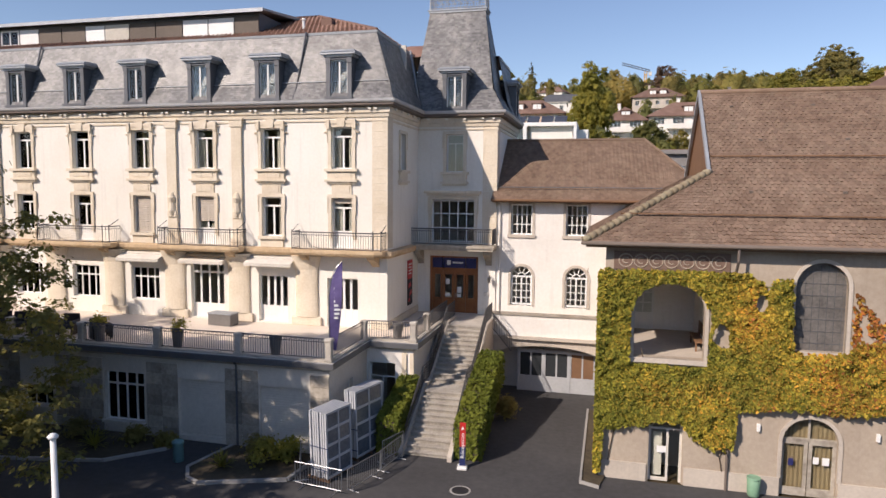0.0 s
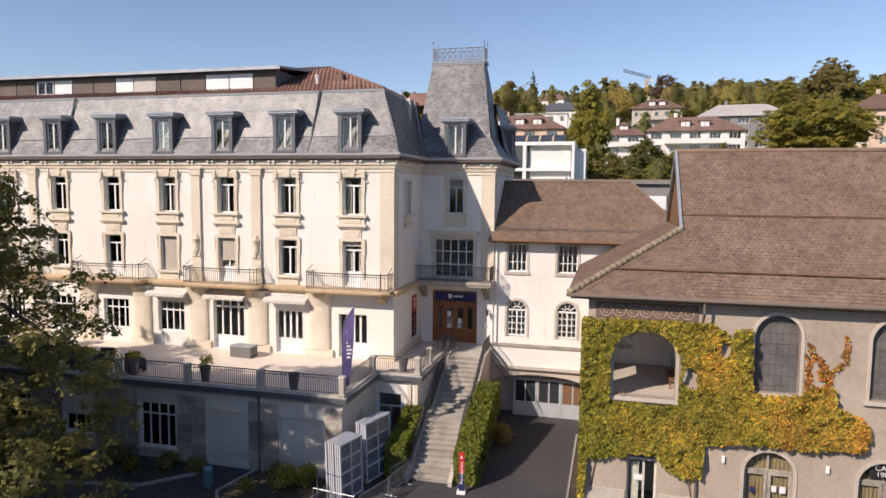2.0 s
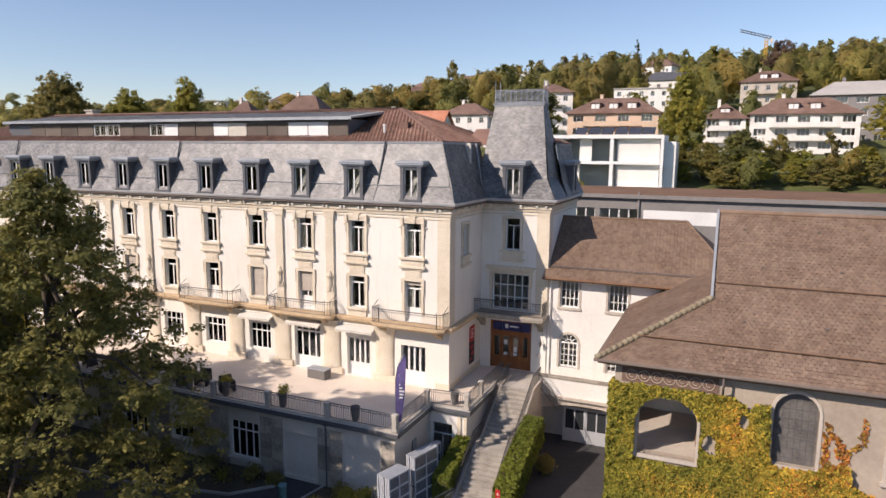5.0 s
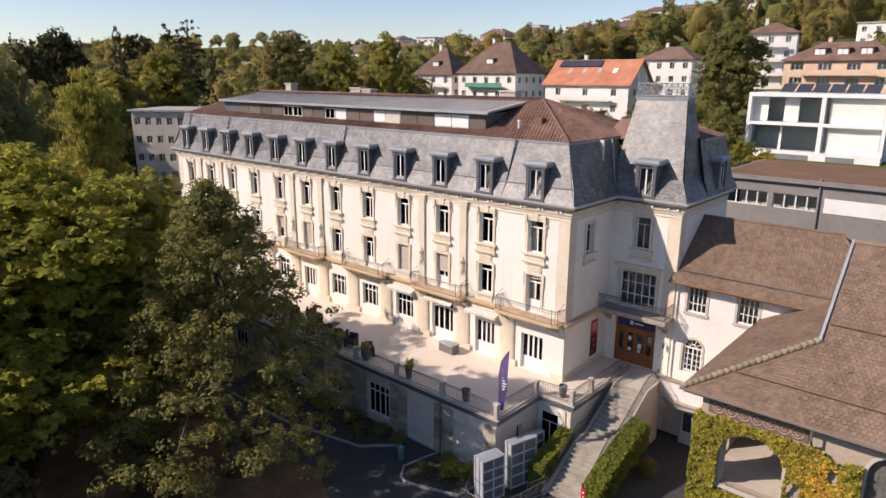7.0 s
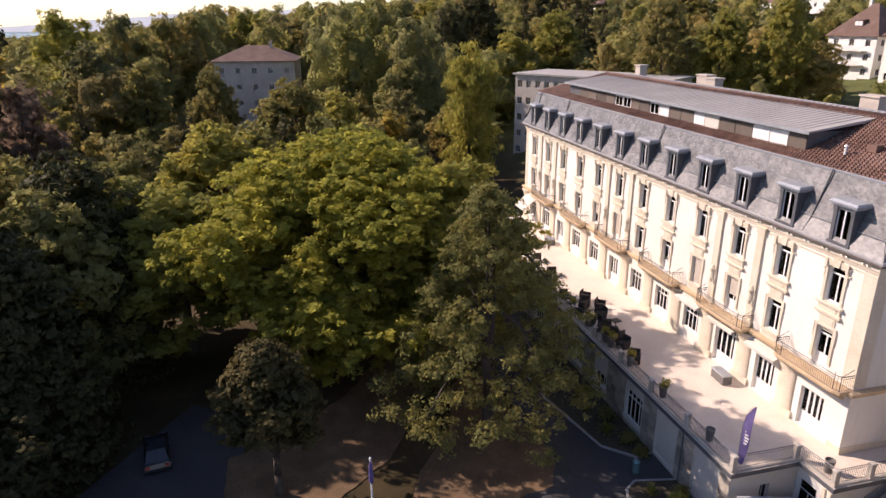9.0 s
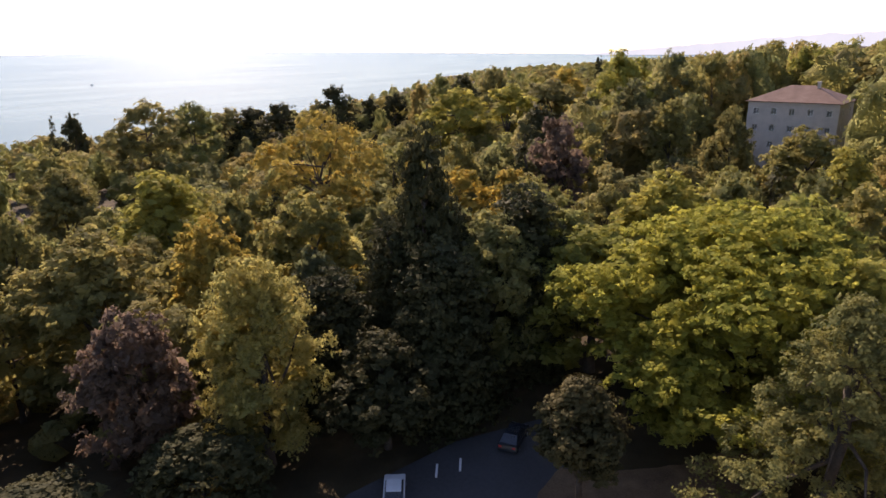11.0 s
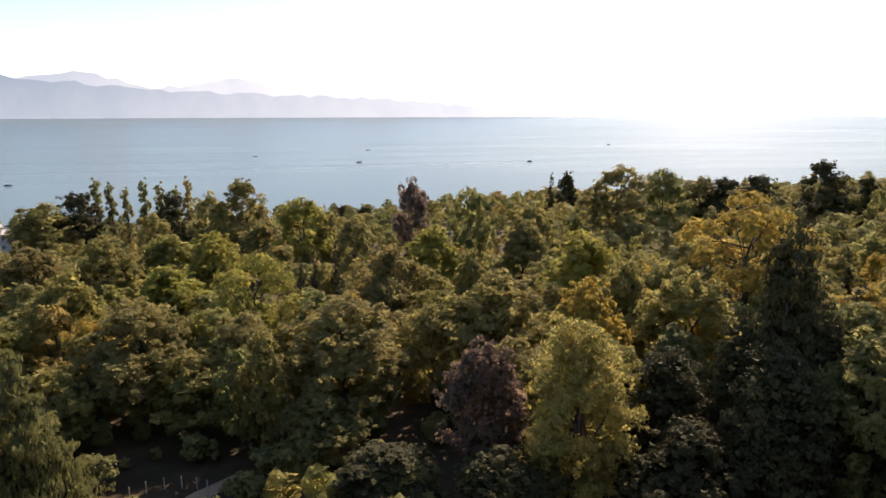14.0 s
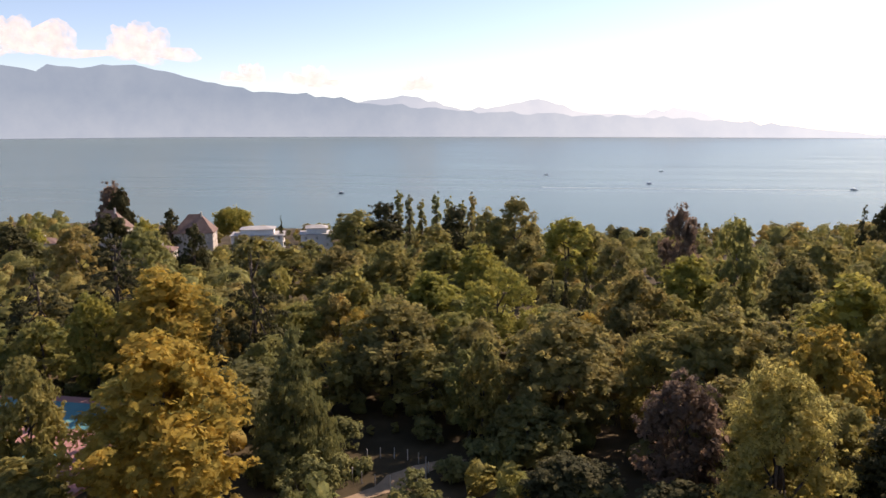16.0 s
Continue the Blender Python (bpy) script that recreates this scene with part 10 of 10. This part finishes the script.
# ---- things on the terrace ----
tb_ = thing("terrace_chest", "low dark grey chest on the terrace", "chest", pose(-22.2, 34.6, 4.64, 0, 0, -4))
part("body", Geo().chamfer_box(-0.8, -0.4, 0, 0.8, 0.4, 0.68, 0.03), PLANTER, tb_)
part("lid", Geo().chamfer_box(-0.84, -0.44, 0.68, 0.84, 0.44, 0.75, 0.03), ZINC, tb_)
tb_ = thing("terrace_chest", "low dark grey chest on the terrace", "chest", pose(-56.0, 34.8, 4.64))
part("body", Geo().chamfer_box(-0.8, -0.4, 0, 0.8, 0.4, 0.68, 0.03), PLANTER, tb_)
part("lid", Geo().chamfer_box(-0.84, -0.44, 0.68, 0.84, 0.44, 0.75, 0.03), ZINC, tb_)


def planter(x, y, r, h, plant, seed):
    t = thing("planter", "tall dark planter with a small plant" if plant else "tall dark empty planter", "planter", pose(x, y, 4.64), "terrace planters")
    part("pot", Geo().lathe([(r * 0.68, 0), (r * 0.72, 0.02), (r, h), (r * 1.04, h), (r * 1.04, h + 0.05), (r * 0.9, h + 0.05), (r * 0.85, h - 0.08), (0, h - 0.08)], n=12), PLANTER, t, smooth=False)
    if plant:
        rg = np.random.default_rng(seed)
        cs_, rs_ = broad_lobes(rg, 0.5, 0.3, 8, 0.0)
        v, f = leaf_cloud(rg, cs_, rs_, 260, 0.07)
        v[:, 2] += h - 0.05
        me = array_mesh("foliage", v, f)
        me.materials.append(LEAF_GREEN)
        o = new("foliage", me)
        o.parent = t


for k, (x, y, pl) in enumerate(((-13.6 - 2.1, 28.95, False), (-21.2, 28.9, True), (-26.0, 28.95, True), (-29.3, 28.95, True), (-30.2, 29.0, True), (-11.0, 34.0, False), (-33.5, 29.0, True), (-37.0, 29.0, True))):
    planter(x, y, 0.3, 0.85, pl, k)


def chair(x, y, rz):
    t = thing("armchair", "dark wicker terrace armchair", "chair", pose(x, y, 4.64, 0, 0, rz) @ Matrix.Scale(1.3, 4), "stacked terrace furniture")
    part("seat", Geo().chamfer_box(-0.32, -0.32, 0.28, 0.32, 0.32, 0.42, 0.03), WICKER, t)
    part("backrest", Geo().chamfer_box(-0.34, 0.26, 0.3, 0.34, 0.36, 0.85, 0.03), WICKER, t)
    for s in (-1, 1):
        part("armrest", Geo().chamfer_box(s * 0.34 - 0.05, -0.32, 0.05, s * 0.34 + 0.05, 0.26, 0.62, 0.02), WICKER, t)
        for yy in (-0.28, 0.28):
            part("leg", Geo().box(s * 0.28 - 0.025, yy - 0.025, 0, s * 0.28 + 0.025, yy + 0.025, 0.3), WICKER, t)


def low_table(x, y, rz):
    t = thing("low_table", "dark square terrace table", "table", pose(x, y, 4.64, 0, 0, rz), "stacked terrace furniture")
    part("tabletop", Geo().chamfer_box(-0.4, -0.4, 0.66, 0.4, 0.4, 0.72, 0.02), BLACK, t)
    part("leg", Geo().tube((0, 0, 0.03), (0, 0, 0.66), 0.04, 8), BLACK, t)
    part("foot", Geo().lathe([(0.28, 0), (0.28, 0.02), (0.05, 0.05)], n=12), BLACK, t)


rr0 = random.Random(9)
for k, (x, y) in enumerate(((-40.0, 29.5), (-38.8, 31.2), (-37.5, 30.5), (-36.0, 29.4), (-34.9, 30.9), (-33.3, 30.4), (-33.7, 29.3), (-31.9, 29.7), (-30.8, 30.4), (-30.2, 29.3), (-28.9, 29.9), (-36.6, 31.7), (-46.2, 30.8), (-45.2, 29.9), (-50.8, 30.9), (-26.4, 29.5))):
    chair(x, y, rr0.uniform(0, 360))
for x, y in ((-38.6, 29.5), (-32.6, 31.2), (-35.2, 29.6)):
    low_table(x, y, rr0.uniform(0, 90))

# ---- parked cars and park furniture ----
CAR_WHITE = rough_mat("white_car_paint", (0.72, 0.72, 0.72), rough=0.2, bump=0.0, spec=0.6)
CAR_DARK = rough_mat("dark_car_paint", (0.03, 0.034, 0.04), rough=0.2, bump=0.0, spec=0.6)
CAR_GLASS = rough_mat("car_glass", (0.02, 0.024, 0.028), rough=0.05, bump=0.0, spec=0.8)
RUBBER = rough_mat("rubber", (0.02, 0.02, 0.02), rough=0.9)


def car(x, y, rz, paint, label):
    t = thing("car", label, "car", pose(x, y, land(x, y) + 0.01, 0, 0, rz))
    prof = [(-2.15, 0.3), (-2.2, 0.65), (-2.0, 0.85), (-1.15, 0.95), (1.6, 0.95), (2.05, 0.9), (2.15, 0.6), (2.1, 0.3)]
    g = Geo()
    rings = []
    for yy, k in ((-0.88, 0.94), (-0.8, 1.0), (0.8, 1.0), (0.88, 0.94)):
        rings.append([(px * (0.98 + 0.02 * k), yy, 0.3 + (pz - 0.3) * k) for px, pz in prof])
    g.rings(rings)
    part("body", g, paint, t)
    g = Geo()
    cab = [(-1.15, 0.94), (-0.45, 1.45), (1.0, 1.48), (1.75, 0.94)]
    g.rings([[(px, -0.78 + (pz - 0.94) * 0.28, pz) for px, pz in cab], [(px, 0.78 - (pz - 0.94) * 0.28, pz) for px, pz in cab]])
    part("glazing", g, CAR_GLASS, t)
    part("roof", Geo().chamfer_box(-0.5, -0.62, 1.43, 1.05, 0.62, 1.5, 0.03), paint, t)
    for s in (-1, 1):
        part("headlight", Geo().box(-2.19, s * 0.6 - 0.16, 0.62, -2.05, s * 0.6 + 0.16, 0.76), STEEL, t)
        part("tail_light", Geo().box(2.04, s * 0.65 - 0.14, 0.68, 2.14, s * 0.65 + 0.14, 0.84), RED, t)
        for px in (-1.35, 1.35):
            w_ = part("wheel", Geo().tube((px, s * 0.92, 0.31), (px, s * 0.70, 0.31), 0.31, 14), RUBBER, t)
            part("rim", Geo().tube((px, s * 0.935, 0.31), (px, s * 0.90, 0.31), 0.19, 10), STEEL, w_)


car(-17.9, -12.6, 35, CAR_WHITE, "white hatchback parked under the trees")
car(-30.0, -7.9, 10, CAR_DARK, "dark parked car in tree shade")
for x, y in ((-22.5, -11.5), (-24.3, -10.2)):
    w = thing("parking_kerb", "white parking stop bar on the asphalt", "kerb", pose(x, y, 0.0, 0, 0, 30))
    part("bar", Geo().chamfer_box(-0.9, -0.1, 0, 0.9, 0.1, 0.12, 0.02), WHITE_PAINT, w)
LITTER = rough_mat("leaf_litter_earth", (0.17, 0.105, 0.058), (0.09, 0.058, 0.034), (0.27, 0.175, 0.10), 0.95, 0.5, 6.0, 0.5)
for poly in ([(-28.4, -2.6), (-24.5, -2.9), (-20.7, -1.8), (-19.6, 1.0), (-20.6, 3.5), (-22.7, 6.0), (-25.3, 9.0), (-29.6, 11.6), (-33.2, 13.4), (-39.0, 14.6), (-46, 17.0), (-52, 18.6), (-53, 15.5), (-45.5, 12.2), (-39.5, 9.6), (-35.0, 6.8), (-31.8, 3.2), (-29.8, 0.2)], [(-20.0, 9.6), (-18.4, 14.5), (-19.4, 19.8), (-22.0, 20.9), (-25.0, 20.9), (-28.0, 19.6), (-33.5, 20.2), (-36.5, 18.2), (-33.0, 15.6), (-28.2, 14.6), (-25.6, 12.6), (-22.6, 10.6)]):
    n = len(poly)
    cx, cy = sum(p[0] for p in poly) / n, sum(p[1] for p in poly) / n
    edge = []
    for k in range(n * 5):
        a, b = Vector(poly[k // 5]), Vector(poly[(k // 5 + 1) % n])
        p = a.lerp(b, (k % 5) / 5)
        wob = noise.noise_vector(Vector((p.x * 0.8, p.y * 0.8, 4))) * 0.35
        edge.append((p.x + wob.x, p.y + wob.y))
    lit = Geo()
    lit.prism(edge, -0.05, 0.012)
    solid("earth_patch", lit, LITTER, "brown earth with fallen leaves under the trees", "earth", kind="structure")
cp = Geo()
way = [(28.5, -27.5, 1.0), (25.5, -31.0, 1.3), (22.5, -34.5, 1.5), (21.5, -38.0, 1.7), (19.0, -41.5, 1.6), (15.5, -44.5, 1.0)]
for (ax, ay, aw), (bx, by, bw) in zip(way, way[1:]):
    for k in range(4):
        f, h_ = k / 4, (k + 1) / 4
        x0, y0, w0, x1, y1, w1 = ax + (bx - ax) * f, ay + (by - ay) * f, aw + (bw - aw) * f, ax + (bx - ax) * h_, ay + (by - ay) * h_, aw + (bw - aw) * h_
        w0, w1 = w0 + 0.4 * noise.noise(Vector((x0, y0, 3))), w1 + 0.4 * noise.noise(Vector((x1, y1, 3)))
        cp.add([(x0 - w0, y0, land(x0 - w0, y0) + 0.1), (x0 + w0, y0, land(x0 + w0, y0) + 0.1), (x1 + w1, y1, land(x1 + w1, y1) + 0.1), (x1 - w1, y1, land(x1 - w1, y1) + 0.1)], [(0, 1, 2, 3)])
solid("gravel_path", cp, SAND_PATH, "sandy garden path in the clearing", "path", kind="structure")
for k, (x, y, h, r) in enumerate(((15, -38, 3.0, 2.5), (31, -45, 4.0, 3.0), (29, -36, 3.0, 2.2), (12, -43, 4.5, 3.0), (21, -49.5, 3.5, 2.6), (33, -39, 5, 3.2), (26.5, -38, 1.6, 1.6), (35, -33, 6, 3.5), (10, -40, 6, 3.0), (30, -28, 6, 4), (18, -29, 5, 3.5))):
    b_ = bush("shrub", "dark leafy shrub round the clearing", x, y, h, r, NEEDLE_WEEP, 60 + k, 2600, 0.2)
    b_.location.z = land(x, y) - 0.1
fence = thing("garden_fence", "pale wooden posts of a low garden fence", "fence")
ps = None
for k in range(16):
    a = k / 15 * 5.5
    x, y = 23.5 + 5.0 * math.cos(a), -39.0 + 4.2 * math.sin(a)
    at = pose(x, y, land(x, y))
    if ps is None:
        ps = part("post", Geo().tube((0, 0, 0), (0, 0, 1.5), 0.06, 6), STEP, fence, at=at)
    else:
        share("post", ps, fence, at)
PINK_COURT = rough_mat("pink_court", (0.42, 0.20, 0.17), rough=0.9, big=0.3)
TEAL_COURT = rough_mat("turquoise_court", (0.08, 0.26, 0.27), rough=0.9, big=0.3)
zc = land(66, -31) + 0.9
ct = thing("sports_court", "pink and turquoise outdoor sports court", "sports court")
part("apron", Geo().box(56, -50, zc - 3.0, 88, -25, zc), PINK_COURT, ct)
part("playing_field", Geo().box(62, -48, zc, 86, -40, zc + 0.02).box(64, -33.5, zc, 72, -29.5, zc + 0.02), TEAL_COURT, ct)
# boats on the lake, one of them trailing a wake
FOAM = rough_mat("wake_foam", (0.30, 0.36, 0.37), (0.22, 0.28, 0.29), (0.45, 0.50, 0.50), 0.5, 0.05, 0.3, 0.2)
wake = Geo()
for k in range(24):
    xa, xb = -362 + k * 16, -362 + (k + 1) * 16
    ya, yb = -864 + 24 * math.sin(k / 24 * 1.6), -864 + 24 * math.sin((k + 1) / 24 * 1.6)
    wa, wb = 1.6 + 0.06 * k + 0.5 * noise.noise(Vector((k, 0, 0))), 1.6 + 0.06 * (k + 1) + 0.5 * noise.noise(Vector((k + 1, 0, 0)))
    wake.add([(xa, ya - wa, -27.94), (xb, yb - wb, -27.94), (xb, yb + wb, -27.94), (xa, ya + wa, -27.94)], [(0, 1, 2, 3)])
solid("boat_wake", wake, FOAM, "long pale wake behind a motor boat", "wake", kind="structure")
for x, y, ln in ((-364, -864, 9), (-187, -1235, 10), (-125, -925, 8), (20, -1100, 8), (-730, -1290, 10), (250, -700, 6)):
    b_ = thing("motor_boat", "small dark motor boat on the lake", "boat", pose(x, y, lz(y) + 0.1, 0, 0, 20))
    part("hull", Geo().rings([[(-ln / 2, -1.2, -0.3), (ln / 2 - 2, -1.2, -0.3), (ln / 2, 0, -0.3), (ln / 2 - 2, 1.2, -0.3), (-ln / 2, 1.2, -0.3)], [(-ln / 2, -1.4, 0.9), (ln / 2 - 2, -1.4, 1.0), (ln / 2 + 0.6, 0, 1.2), (ln / 2 - 2, 1.4, 1.0), (-ln / 2, 1.4, 0.9)]]), NAVY, b_)
    part("cabin", Geo().chamfer_box(-1.5, -0.9, 0.9, 1.5, 0.9, 2.3, 0.15), WHITE_PAINT, b_)
